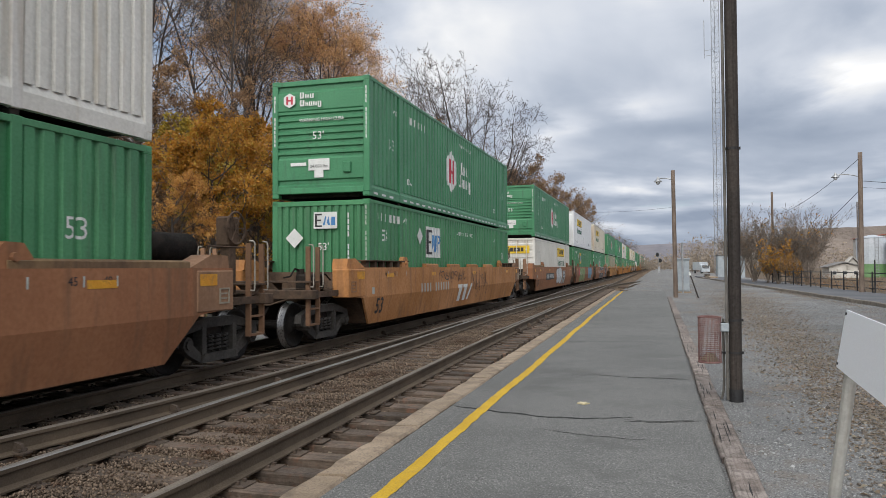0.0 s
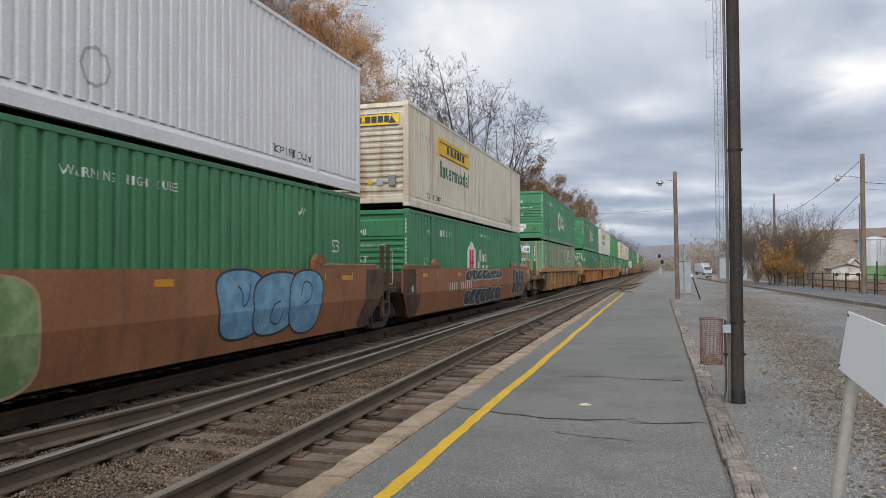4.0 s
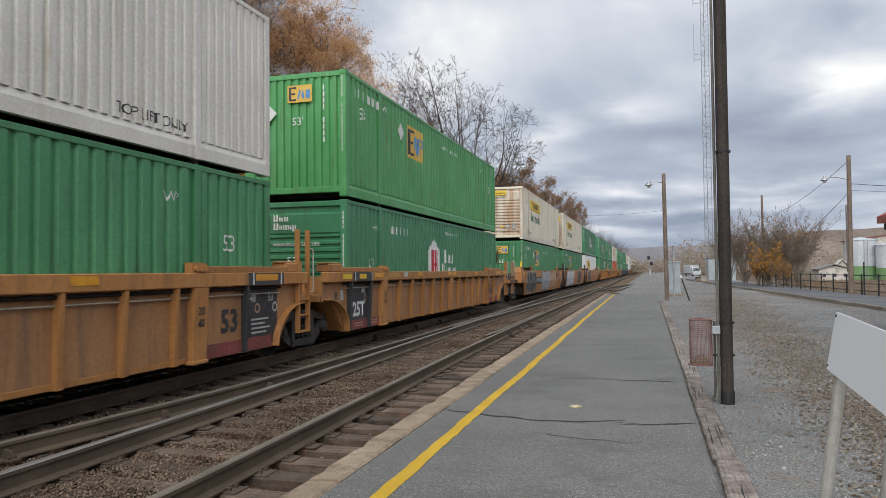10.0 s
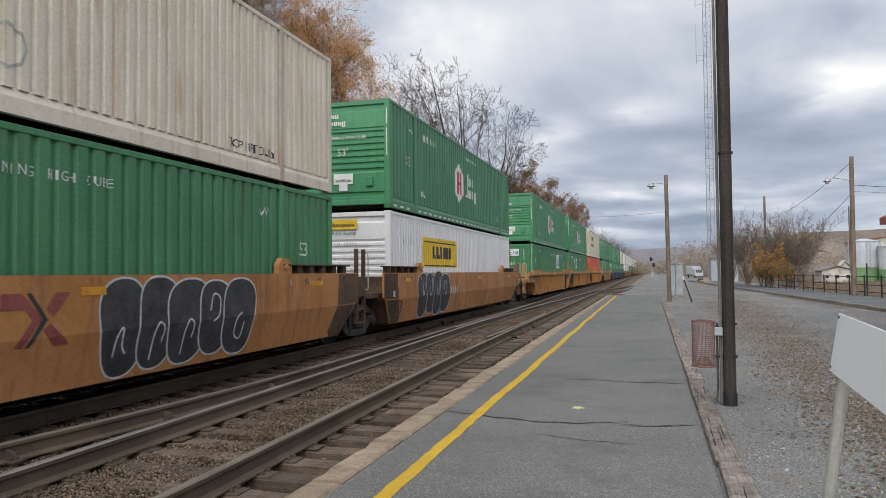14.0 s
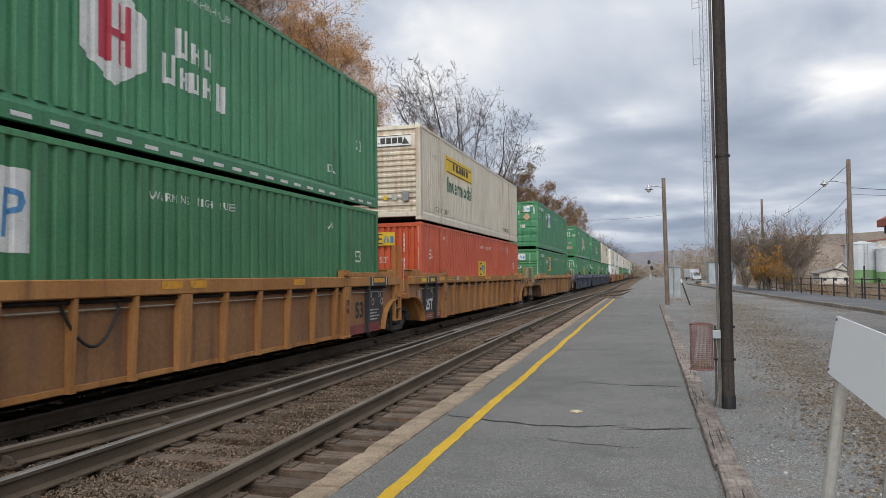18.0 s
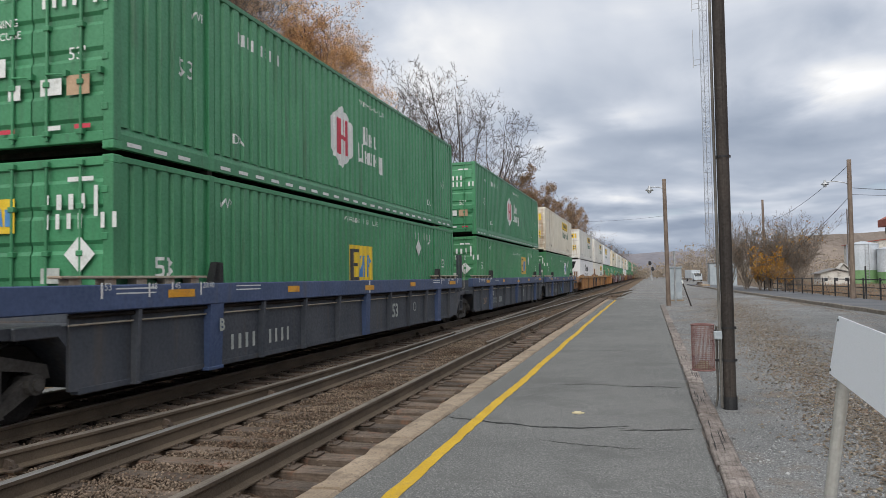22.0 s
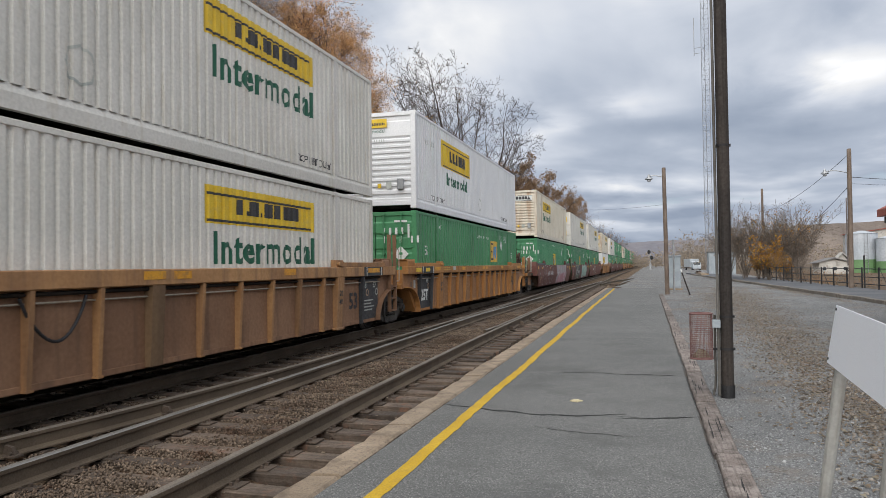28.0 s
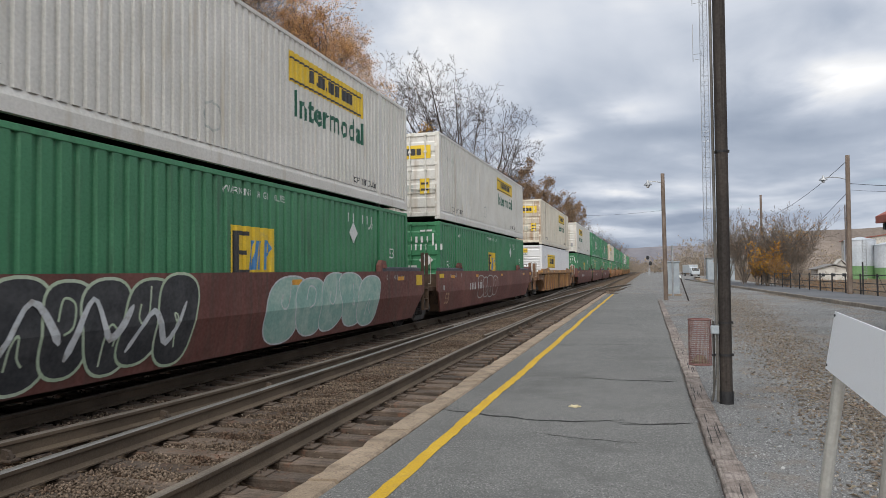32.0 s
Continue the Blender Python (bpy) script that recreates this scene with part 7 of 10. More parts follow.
    for sign, j, e in ((-1, jf, ef), (1, jb, eb)):
        part("end_frame", cached(("ef", sign, j, color), lambda: end_frame(sign, j, color if style == "ribbed" else "frame_rust")), None, ob)
        part("walkway", cached(("gr", sign, j), lambda: grating(sign, j)), None, ob)
        if j == "c":
            part("coupler", cached(("cp", sign), lambda: coupler(sign)), None, ob)
            part("crossover", cached("crossover", crossover), None, ob, m=pose(0, sign * (HL + 2.62), 0, 0, 0, 0 if sign > 0 else 180))
            part("brake_valve", cached("valve", valve_box), None, ob, m=pose(0.62, sign * (HL + 1.75), 1.12, 0, 0, 0 if sign > 0 else 180))
            for x in (1.20, -1.20):
                lad = part("ladder", cached(("hr", sign, x, color), lambda: handrail(sign, x, HL + 2.55, color if style == "ribbed" and not blue else "well_brown")), None, ob)
                for dy in (2.55, 2.97):
                    part("grab_iron", cached("grab", lambda: grab_iron(1)), None, lad, "pale worn grab iron", pose(x + (0.04 if x > 0 else -0.04), sign * (HL + dy), 0, 0, 0, 0 if x > 0 else 180))
            truck(ob, sign * (HL + 1.9))
            if style == "smooth":
                tint = "well_brown" if sign > 0 and color != "well_maroon" else color
                for turned in (slip, pose(0, 0, 0, 0, 0, 180)):
                    face = sign if turned == slip else -sign
                    cell = part("end_box", cached(("ebx", face, tint), lambda: end_box(face, tint)), None, ob, "boxed end of the side under a sloping cap", turned)
                    part("hatch", cached(("hatch", sign > 0, face), lambda: hatch(face)), None, cell, "small framed plate")
                put_mark(("rbx", sign), "reflector_strip", lambda: on_well(flat_box(bm_new(), sign * (HL + 1.0) - 0.21, 0, sign * (HL + 1.0) + 0.21, 0.17), 0, 1.34, style, 0.024), "reflect", ob, "orange reflector strip")
        else:
            if style == "ribbed" and not blue:
                for x in (1.12, -1.42):
                    part("end_block", cached(("eb", color), lambda: end_block(color)), None, ob, m=pose(x, sign * (HL + 0.78) + off, 0))
            if sign > 0:
                lx = 1.40 if style == "smooth" or not blue else 1.22
                lad = part("ladder", cached(("hra", sign, color), lambda: handrail(sign, lx, HL + (1.05 if style == "smooth" else 0.84), "frame_rust" if style == "smooth" else color, 2.15 if style == "smooth" else 2.42)), None, ob)
                part("grab_iron", cached("grab", lambda: grab_iron(1)), None, lad, "pale worn grab iron", pose(lx + 0.04, sign * (HL + (1.47 if style == "smooth" else 1.26)), 0))
            if style == "smooth" and color != "well_maroon":
                put_mark(("sep", sign), "end_panel", lambda: smooth_end(sign), "frame_rust" if color != "well_orange" else "panel_dark", ob, "dark grey end of the side")
    if jf == "a":
        truck(ob, -(HL + 1.73))
    if tag == 22:
        part("brake_drum", cached("drum", brake_drum), None, ob, "rusty brake drum and winch on the end platform")
    if jb == "c":
        part("brake_gear", cached("bg", lambda: brake_gear("frame_rust")), None, ob)
        if style == "smooth":
            part("air_tank", cached("tank", air_tank), None, ob)
    # paint marks
    lift = 0.006
    if style == "smooth":
        for k, (yy, ww) in enumerate(((-7.6, 0.5), (-3.9, 0.4), (1.0, 0.4), (6.9, 0.5)) if tag < 29 else ()):
            put_mark(("r1", k), "reflector_strip", lambda: on_well(flat_box(bm_new(), yy, 0, yy + ww, 0.10), 0, 1.36, style), "reflect", ob, "orange reflector strip")
        put_mark(("53", style, color), "lettering", lambda: on_well(letters("53", 0.52, bold=0.01), -8.25, 0.52, style), "mark_black" if color != "well_maroon" else "mark_peach", ob)
        put_mark(("tbl",), "notice", lambda: on_well(flat_box(bm_new(), -8.55, 0.98, -8.4, 1.14), 0, 0, style), "mark_pale", ob)
        put_mark(("ser", color), "serial_line", lambda: on_well(serial(11, 0.25, 0.20), -4.9, 0.90, style), "mark_white" if color != "well_orange" else "mark_pale", ob)
        for k, (yy, text) in enumerate(((6.62, "45"), (7.16, "48"), (-7.12, "45"), (-7.72, "48")) if tag < 29 else ()):
            put_mark(("sm", k, color), "lettering", lambda: on_well(letters(text, 0.15), yy, 1.40, style), "mark_black" if color != "well_maroon" else "mark_pale", ob)
        if color == "well_maroon":
            for s, j, z, h in ((-1, jf, 1.38, 0.13), (1, jb, 1.20, 0.29)):
                if j == "a":
                    put_mark(("rm", s), "reflector_strip", lambda: on_well(flat_box(bm_new(), s * (HL + 0.48) - 0.27, 0, s * (HL + 0.48) + 0.27, h), 0, z, style, 0.009), "mark_yellow", ob, "large yellow reflector")
        if tag in (2, 9):
            put_mark("numground", "number_ground", lambda: on_well(flat_box(bm_new(), -5.15, 0.82, -1.75, 1.22), 0, 0, style, 0.004), "panel_dark", ob, "dark patch behind the car's number")
        put_mark(("fl", color), "load_mark", lambda: on_well(load_marks(), 0, 1.38, style), "mark_pale", ob)
    else:
        for k, (yy, ww) in enumerate(((-6.9, 0.6), (-3.5, 0.45), (-0.28, 0.45), (0.35, 0.4), (3.5, 0.45), (7.55, 0.75))):
            if blue and abs(yy) < 1 or tag > 28:
                continue
            put_mark(("r2", k, blue), "reflector_strip", lambda: on_chord(flat_box(bm_new(), yy, 0.02, yy + ww, 0.13, 0.004), 0, 1.36 if blue else 1.44), "reflect", ob, "orange reflector strip")
        if not blue:
            for s, j in ((-1, jf), (1, jb)):
                if j == "c":
                    put_mark(("r3", s), "reflector_strip", lambda: on_chord(flat_box(bm_new(), s * 9.4 - 0.42, 0.02, s * 9.4 + 0.42, 0.14), 0, 1.44), "reflect", ob, "orange reflector strip")
            for k, yy in ((k, yy) for k, yy, j in ((0, -8.2, jf), (1, 7.32, jb)) if j == "a"):
                put_mark(("panc", k), "end_panel", lambda: on_chord(flat_box(bm_new(), yy, 0.0, yy + 1.2, 0.205), 0, 1.388), "panel_dark", ob, "dark grey band on the top chord")
                put_mark(("pan", k), "end_panel", lambda: on_well(flat_box(bm_new(), yy, 0.31, yy + 1.2, 1.37), 0, 0, style, 0.004), "panel_dark", ob, "dark grey stencil panel")
            for k, yy in enumerate((-8.2, 6.25) if color == "well_tan" and tag < 15 else ()):
                put_mark(("red", k), "end_stripe", lambda: on_well(flat_box(bm_new(), yy, 0.29, yy + 2.05, 0.50), 0, 0, style, 0.008), "spray_maroon", ob, "faded red stripe")
            if jf == "a":
                put_mark(("125",), "lettering", lambda: on_well(letters("125T", 0.44, bold=0.016), -8.16, 0.60, style, 0.012), "mark_white", ob)
            put_mark(("53r",), "lettering", lambda: on_well(letters("53", 0.5, bold=0.014), 6.72, 0.66, style, 0.012), "mark_black", ob)
            if jb == "a":
                put_mark(("nb",), "notice_text", lambda: on_well(notice_bars(), 7.62, 0.56, style, 0.012), "mark_pale", ob)
                for k, (yy, text) in enumerate(((7.58, "48"), (8.18, "53"))):
                    put_mark(("r48", k), "lettering", lambda: on_well(letters(text, 0.19, bold=0.005), yy, 1.10, style, 0.012), "mark_pale", ob)
                    put_mark(("r48r", k), "round_mark", lambda: on_well(ring_mark(0.09, 0.055), yy + 0.14, 0.99, style, 0.010), "mark_peach" if k == 0 else "mark_pale", ob, "round stencil")
                part("side_post", cached(("post", "panel_dark"), lambda: post_mesh("panel_dark")), None, ob, "dark grey post at the stencil panel", slip @ pose(0, 7.36, 0))
            if jf == "a":
                for k, yy in enumerate((-8.2, -7.02)):
                    part("side_post", cached(("post", "panel_dark"), lambda: post_mesh("panel_dark")), None, ob, "dark grey post at the stencil panel", slip @ pose(0, yy, 0))
                put_mark(("f48",), "lettering", lambda: on_well(letters("48", 0.20, bold=0.006), -7.42, 1.10, style, 0.012), "mark_pale", ob)
                put_mark(("f48r",), "round_mark", lambda: on_well(ring_mark(0.09, 0.055), -7.30, 1.0, style, 0.010), "mark_peach", ob, "round stencil")
                put_mark(("slot",), "slot", lambda: on_well(flat_box(bm_new(), -8.98, 0.98, -8.90, 1.16), 0, 0, style, 0.006), "mark_black", ob, "dark hand hole")
                if color == "well_tan" and tag < 15:
                    for k, (yy, zz) in enumerate(((-7.85, 0.35), (-7.85, 0.41), (-6.92, 0.36), (-6.92, 0.42))):
                        put_mark(("rt", k), "notice_text", lambda: on_well(flat_box(bm_new(), yy, zz, yy + 0.52, zz + 0.025), 0, 0, style, 0.012), "mark_peach", ob)
                for k, (yy, ww) in enumerate(((-8.78, 0.50), (-7.85, 0.42))):
                    put_mark(("ra", k), "reflector_strip", lambda: on_chord(flat_box(bm_new(), yy, 0.02, yy + ww, 0.13, 0.005), 0, 1.42), "mark_yellow", ob, "yellow reflector strip")
            put_mark(("ck",), "chord_mark", lambda: on_chord(flat_box(flat_box(flat_box(flat_box(bm_new(), -8.10, 0.0, -8.06, 0.2, 0.004), -7.10, 0.0, -7.06, 0.2, 0.004), 7.46, 0, 7.50, 0.2, 0.004), 8.40, 0, 8.44, 0.2, 0.004), 0, 1.39), "mark_white", ob)
            put_mark(("serr",), "notice", lambda: on_chord(flat_box(bm_new(), -4.75, 0.03, -4.40, 0.15), 0, 1.43), "mark_pale", ob, "small pale plate")
            put_mark(("serq",), "notice", lambda: on_chord(flat_box(flat_box(bm_new(), -5.9, 0.10, -5.1, 0.12), -5.9, 0.05, -5.0, 0.07), 0, 1.43), "mark_ochre", ob, "two lines of faded yellow text")
            put_mark(("tag",), "notice", lambda: on_well(flat_box(bm_new(), -8.62, 0.98, -8.45, 1.20), 0, 0, style, 0.008), "mark_pale", ob)
        else:
            put_mark(("bmid",), "chord_mark", lambda: on_chord(flat_box(bm_new(), 0.46, 0.0, 0.54, 0.29, 0.002), 0, 1.265), "mark_white", ob, "white centre line")
            put_mark(("bmidr",), "reflector_strip", lambda: on_chord(flat_box(bm_new(), 0.22, 0.0, 0.78, 0.11, 0.004), 0, 1.34), "reflect", ob, "orange reflector strip")
            for k, yy in enumerate((-5.15, -3.95)):
                put_mark(("bser", k), "serial_line", lambda: on_well(serial(4, 0.24, 0.16, False, k + 3), yy, 0.50, style, 0.012), "mark_pale", ob)
            put_mark(("bend",), "lettering", lambda: on_well(letters("B", 0.26, bold=0.008), -5.66, 0.84, style, 0.135), "mark_pale", ob)
            put_mark(("b53",), "lettering", lambda: on_well(letters("53", 0.48, bold=0.014), 2.38, 0.60, style, 0.012), "mark_pale", ob)
            if tag != 16:
                put_mark(("blet",), "lettering", lambda: on_well(letters("25-T", 0.36), -6.88, 0.52, style, 0.012), "mark_peach", ob)
            for k, (yy, text) in enumerate(((6.68, "20/40"), (7.48, "45"), (7.92, "48"), (8.66, "53"), (-6.1, "20/40"), (-6.75, "45"), (-7.25, "48"), (-8.1, "53"))):
                put_mark(("bt", k), "lettering", lambda: on_chord(letters(text, 0.13), yy, 1.50), "mark_white", ob)
            if tag == 16:
                put_mark(("bring",), "chord_mark", lambda: on_well(ring_mark(0.13, 0.105), 4.25, 0.80, style, 0.01), "mark_pale", ob, "white inspection ring")
            put_mark(("bchord",), "chord_mark", lambda: on_chord(bchord_marks(), 0, 1.40), "mark_white", ob)
        for c in ob.children:
            if c.name.split(".")[0] in PAINTED:
                c.matrix_basis = slip
    return ob


def smooth_end(sign):
    """The repainted end of a smooth side, above and below its crease."""
    bm = bm_new()
    up = [(HL - 0.12, BEND + 0.005), (HL + 0.79, BEND + 0.02), (HL + 0.93, 0.99), (HL + 0.93, WTOP - 0.02), (HL - 0.05, WTOP - 0.02)]
    down = [(HL - 0.42, 0.40), (HL - 0.30, 0.27), (HL + 0.17, 0.27), (HL + 0.76, BEND - 0.01), (HL - 0.12, BEND - 0.01)]
    for pts in (up, down):
        flat_poly(bm, [(sign * y, z) for y, z in pts])
    return on_well(bm, 0, 0, "smooth", 0.004)


def on_chord(bm, y, z):
    for v in bm.verts:
        v.co = Vector((WX + 0.004 + v.co.z, y + v.co.x, z + v.co.y))
    return bm


def ring_mark(r0, r1, n=20):
    bm = bm_new()
    rows = [[bm.verts.new((math.cos(i * math.tau / n) * r, math.sin(i * math.tau / n) * r, 0.003)) for r in (r0, r1)] for i in range(n)]
    for a, b in zip(rows, rows[1:] + rows[:1]):
        bm.faces.new((a[0], b[0], b[1], a[1]))
    return bm


def bchord_marks():
    bm = bm_new()
    for y in (-8.16, -7.3, -6.82, -6.16, 6.58, 7.38, 7.82, 8.56):
        flat_box(bm, y, 0.0, y + 0.035, 0.19)
    for y in (-7.9, -5.2, 5.7):
        for k in range(2):
            flat_box(bm, y, 0.05 + k * 0.06, y + 0.75, 0.068 + k * 0.06)
    return bm


def load_marks():
    bm = bm_new()
    for y in (-7.5, -6.9, -6.2, 6.06, 6.84, 7.38):
        flat_box(bm, y, 0.0, y + 0.03, 0.13)
    return bm


def notice_bars():
    bm = bm_new()
    for i, w in enumerate((0.5, 0.62, 0.45, 0.58)):
        flat_box(bm, 0, i * 0.075, w, i * 0.075 + 0.03)
    return bm


def well_floor(color):
    bm = bm_new()
    for y in (-HL + 0.2, -POST, -3.0, 0.0, 3.0, POST, HL - 0.5):
        box(bm, -1.25, 1.25, y - 0.18, y + 0.32, 0.27, 0.405, 0.01)
    box(bm, -0.2, 0.2, -HL, HL, 0.27, 0.36)
    return to_mesh(bm, "well_floor", "dark")


M["spray_silver_haze"] = surface("spray_silver_haze", (0.36, 0.335, 0.35), (0.45, 0.42, 0.43), 0.7, grain=18, patch=1.0, bump=0.03, dirt=(0.20, 0.15, 0.14), dirt_amount=0.3)
M["well_trim"] = surface("well_trim", (0.345, 0.180, 0.075), (0.440, 0.240, 0.100), 0.7, grain=18, patch=0.8, bump=0.12, dirt=(0.16, 0.09, 0.05), dirt_amount=0.6, streak=4, vary=0.12)
M["spray_mint"] = surface("spray_mint", (0.42, 0.52, 0.36), (0.52, 0.60, 0.46), 0.7, grain=18, patch=1.0, bump=0.03)
M["spray_rose"] = surface("spray_rose", (0.40, 0.16, 0.19), (0.46, 0.22, 0.25), 0.7, grain=18, patch=1.0, bump=0.03)
M["spray_cyan"] = surface("spray_cyan", (0.10, 0.42, 0.56), (0.15, 0.48, 0.62), 0.7, grain=18, patch=1.0, bump=0.03)
M["spray_maroon"] = surface("faded_red_stripe", (0.22, 0.05, 0.045), (0.28, 0.075, 0.065), 0.7, grain=18, patch=1.2, bump=0.05, dirt=(0.12, 0.07, 0.05), dirt_amount=0.4)

# code, colour, sign place, sign ground, end, folds
BOX = {
    "H": ("H", "hub_green", "dash", "", "ribs", "wide"), "Hp": ("H", "hub_green", "plain", "", "ribs", "wide"), "Hd": ("H", "hub_green", "dash", "", "door", "wide"),
    "Ew": ("E", "emp_green", "front", "mark_white", "folds", "wide"), "Ey": ("E", "emp_green", "front", "mark_ochre", "folds", "wide"), "Ez": ("Ez", "emp_green", "front", "mark_ochre", "folds", "wide"), "Jk": ("J", "jb_cream", "front", "", "ribs2", "fine"), "E2": ("E2", "emp_green", "front", "mark_ochre", "ribs2", "wide"),
    "Ewb": ("E", "emp_green", "rear", "mark_white", "folds", "wide"), "En": ("E", "emp_green", "none", "mark_ochre", "folds", "wide"),
    "El": ("E", "emp_light", "front", "mark_ochre", "folds", "wide"), "Eg": ("E", "emp_grey", "far", "mark_white", "folds", "wide"),
    "Edn": ("E", "emp_green", "none", "mark_white", "door", "wide"), "Edy": ("E", "hub_green", "mid", "mark_yellow", "door", "wide"), "Edb": ("E", "emp_green", "back", "mark_ochre", "door", "wide"),
    "Edw": ("E", "emp_green", "back", "mark_white", "door", "wide"), "Eu": ("Eu", "hub_green", "front", "mark_white", "door", "wide"),
    "J": ("J", "jb_white", "front", "", "ribs2", "fine"), "Jc": ("Jc", "jb_cream", "front", "", "ribs2", "fine"), "Jw": ("Jw", "jb_cream", "front", "", "ribs2", "fine"), "Jn": ("Jn", "jb_new", "front", "", "ribs2", "fine"), "Jb": ("J", "jb_new", "front", "", "ribs2", "fine"), "Jt": ("Jt", "jb_new", "front", "", "ribs2", "fine"),
    "Jd": ("J", "jb_white", "back", "", "door", "fine"), "Jdc": ("J", "jb_cream", "back", "", "door", "fine"),
    "R": ("R", "red_orange", "low", "mark_yellow", "folds", "wide"), "N": ("N", "jb_new", "none", "", "nose", "fine"),
}
# style, colour, joint in front, upper box, lower box
CONSIST = [
    ("smooth", "well_red", "c", "J", "En"), ("smooth", "well_orange", "c", "H", "Ew"), ("smooth", "well_red", "c", "H", "Jd"), ("smooth", "well_red", "a", "Jb", "Ey"),
    ("smooth", "well_red", "a", "Jc", "Hp"), ("ribbed", "well_rust", "c", "H", "Eg"), ("ribbed", "well_tan", "c", "H", "Edn"), ("ribbed", "well_tan", "a", "J", "Ey"),
    ("ribbed", "well_tan", "a", "El", "Hp"), ("smooth", "well_orange", "c", "Jk", "Ez"), ("smooth", "well_orange", "a", "Jc", "Ey"), ("smooth", "well_orange", "a", "H", "Jn"),
    ("ribbed", "well_tan", "c", "H", "Ewb"), ("ribbed", "well_tan", "a", "H", "Ew"), ("ribbed", "well_tan", "a", "Jw", "R"), ("ribbed", "well_rust", "c", "Eu", "E2"),
    ("ribbed", "well_grey", "c", "Hd", "Edy"), ("ribbed", "well_grey", "a", "Hd", "Edb"), ("ribbed", "well_grey", "a", "Jdc", "Edw"), ("ribbed", "well_brown", "c", "Jd", "N"),
    ("ribbed", "well_brown", "a", "Jd", "Jd"), ("ribbed", "well_tan", "a", "Jt", "Edb"), ("smooth", "well_maroon", "c", "Jw", "Edy"), ("smooth", "well_maroon", "a", "Jd", "Edy"),
    ("smooth", "well_maroon", "a", "Jd", "Edy"), ("ribbed", "well_brown", "c", "Jdc", "Jn"), ("smooth", "well_maroon", "c", "J", "Edy"), ("smooth", "well_maroon", "a", "H", "Ey"),
    ("smooth", "well_maroon", "a", "H", "Ey"), ("smooth", "well_orange", "c", "Jc", "Ey"), ("smooth", "well_orange", "a", "H", "Hp"), ("smooth", "well_orange", "a", "H", "Ey"),
    ("ribbed", "well_brown", "c", "Hd", "Ey"), ("ribbed", "well_brown", "a", "J", "Ey"), ("ribbed", "well_brown", "a", "H", "Hp"), ("ribbed", "well_brown", "c", "El", "Ey"),
]
# where the front of each pair of boxes stands at the start; those further back follow at even distances
FRONTS = [-8.29, 15.90, 39.97, 59.74, 79.57, 103.63, 127.67, 147.61, 167.53, 191.35, 211.14, 231.23, 255.10, 275.00, 295.09, 319.04, 343.13, 363.18, 383.13, 407.11, 427.13, 447.11, 470.97, 490.88, 510.73, 534.46]
MOVING = []                          # (thing, y at the start, height)


def build_train():
    made = {}
    y = 0.0
    for i, (style, color, jf, up, lo) in enumerate(CONSIST):
        y = FRONTS[i] if i < len(FRONTS) else y + (24.0 if jf == "c" else 19.9)
        jb = CONSIST[i + 1][2] if i + 1 < len(CONSIST) else "c"
        yc = y + HL
        car = well(style, color, jf, jb, i, True)
        spray(i, car, style)
        MOVING.append((car, yc, RAIL_Z))
        for code, z in ((lo, LOW_Z), (up, TOP_Z)):
            if code in made:
                ob = copy_thing(made[code], pose(0, 0, 0))
            else:
                ob = made[code] = container(*BOX[code])
            MOVING.append((ob, yc, RAIL_Z + z))
    for ob, yc, z in MOVING:
        ob.matrix_basis = pose(TRAIN_X, yc, z)


def stroke(pts, w, swell=0.0, seed=0):
    """A sprayed line through pts, with round-cornered turns; swell: how far its width varies."""
    fine = []
    for i in range(len(pts) - 1):
        p0, p1, p2, p3 = pts[max(i - 1, 0)], pts[i], pts[i + 1], pts[min(i + 2, len(pts) - 1)]
        for k in range(5):
            t = k / 5
            fine.append(tuple(0.5 * (2 * b + (c - a) * t + (2 * a - 5 * b + 4 * c - d) * t * t + (3 * b - a - 3 * c + d) * t ** 3) for a, b, c, d in zip(p0, p1, p2, p3)))
    fine.append(pts[-1])
    bm = bm_new()
    prev = None
    for i, p in enumerate(fine):
        a, b = Vector(fine[max(i - 1, 0)]), Vector(fine[min(i + 1, len(fine) - 1)])
        d = (b - a).normalized()
        k = 1.0 + swell * math.sin(i * 0.55 + seed * 1.7) if swell else 1.0
        if swell and i in (0, len(fine) - 1):
            k *= 0.35
        n = Vector((-d.y, d.x)) * w / 2 * k
        v = (bm.verts.new((p[0] + n.x, p[1] + n.y, 0)), bm.verts.new((p[0] - n.x, p[1] - n.y, 0)))
        if prev:
            bm.faces.new((prev[0], prev[1], v[1], v[0]))
        prev = v
    return bm


def ragged(x0, x1, y0, y1, seed):
    """A long patch with uneven ends."""
    rng = random.Random(seed)
    left = [(x0 + rng.uniform(-0.5, 0.4), y1 + (y0 - y1) * k / 6) for k in range(7)]
    right = [(x1 + rng.uniform(-0.4, 0.3), y0 + (y1 - y0) * k / 6) for k in range(7)]
    return left + right


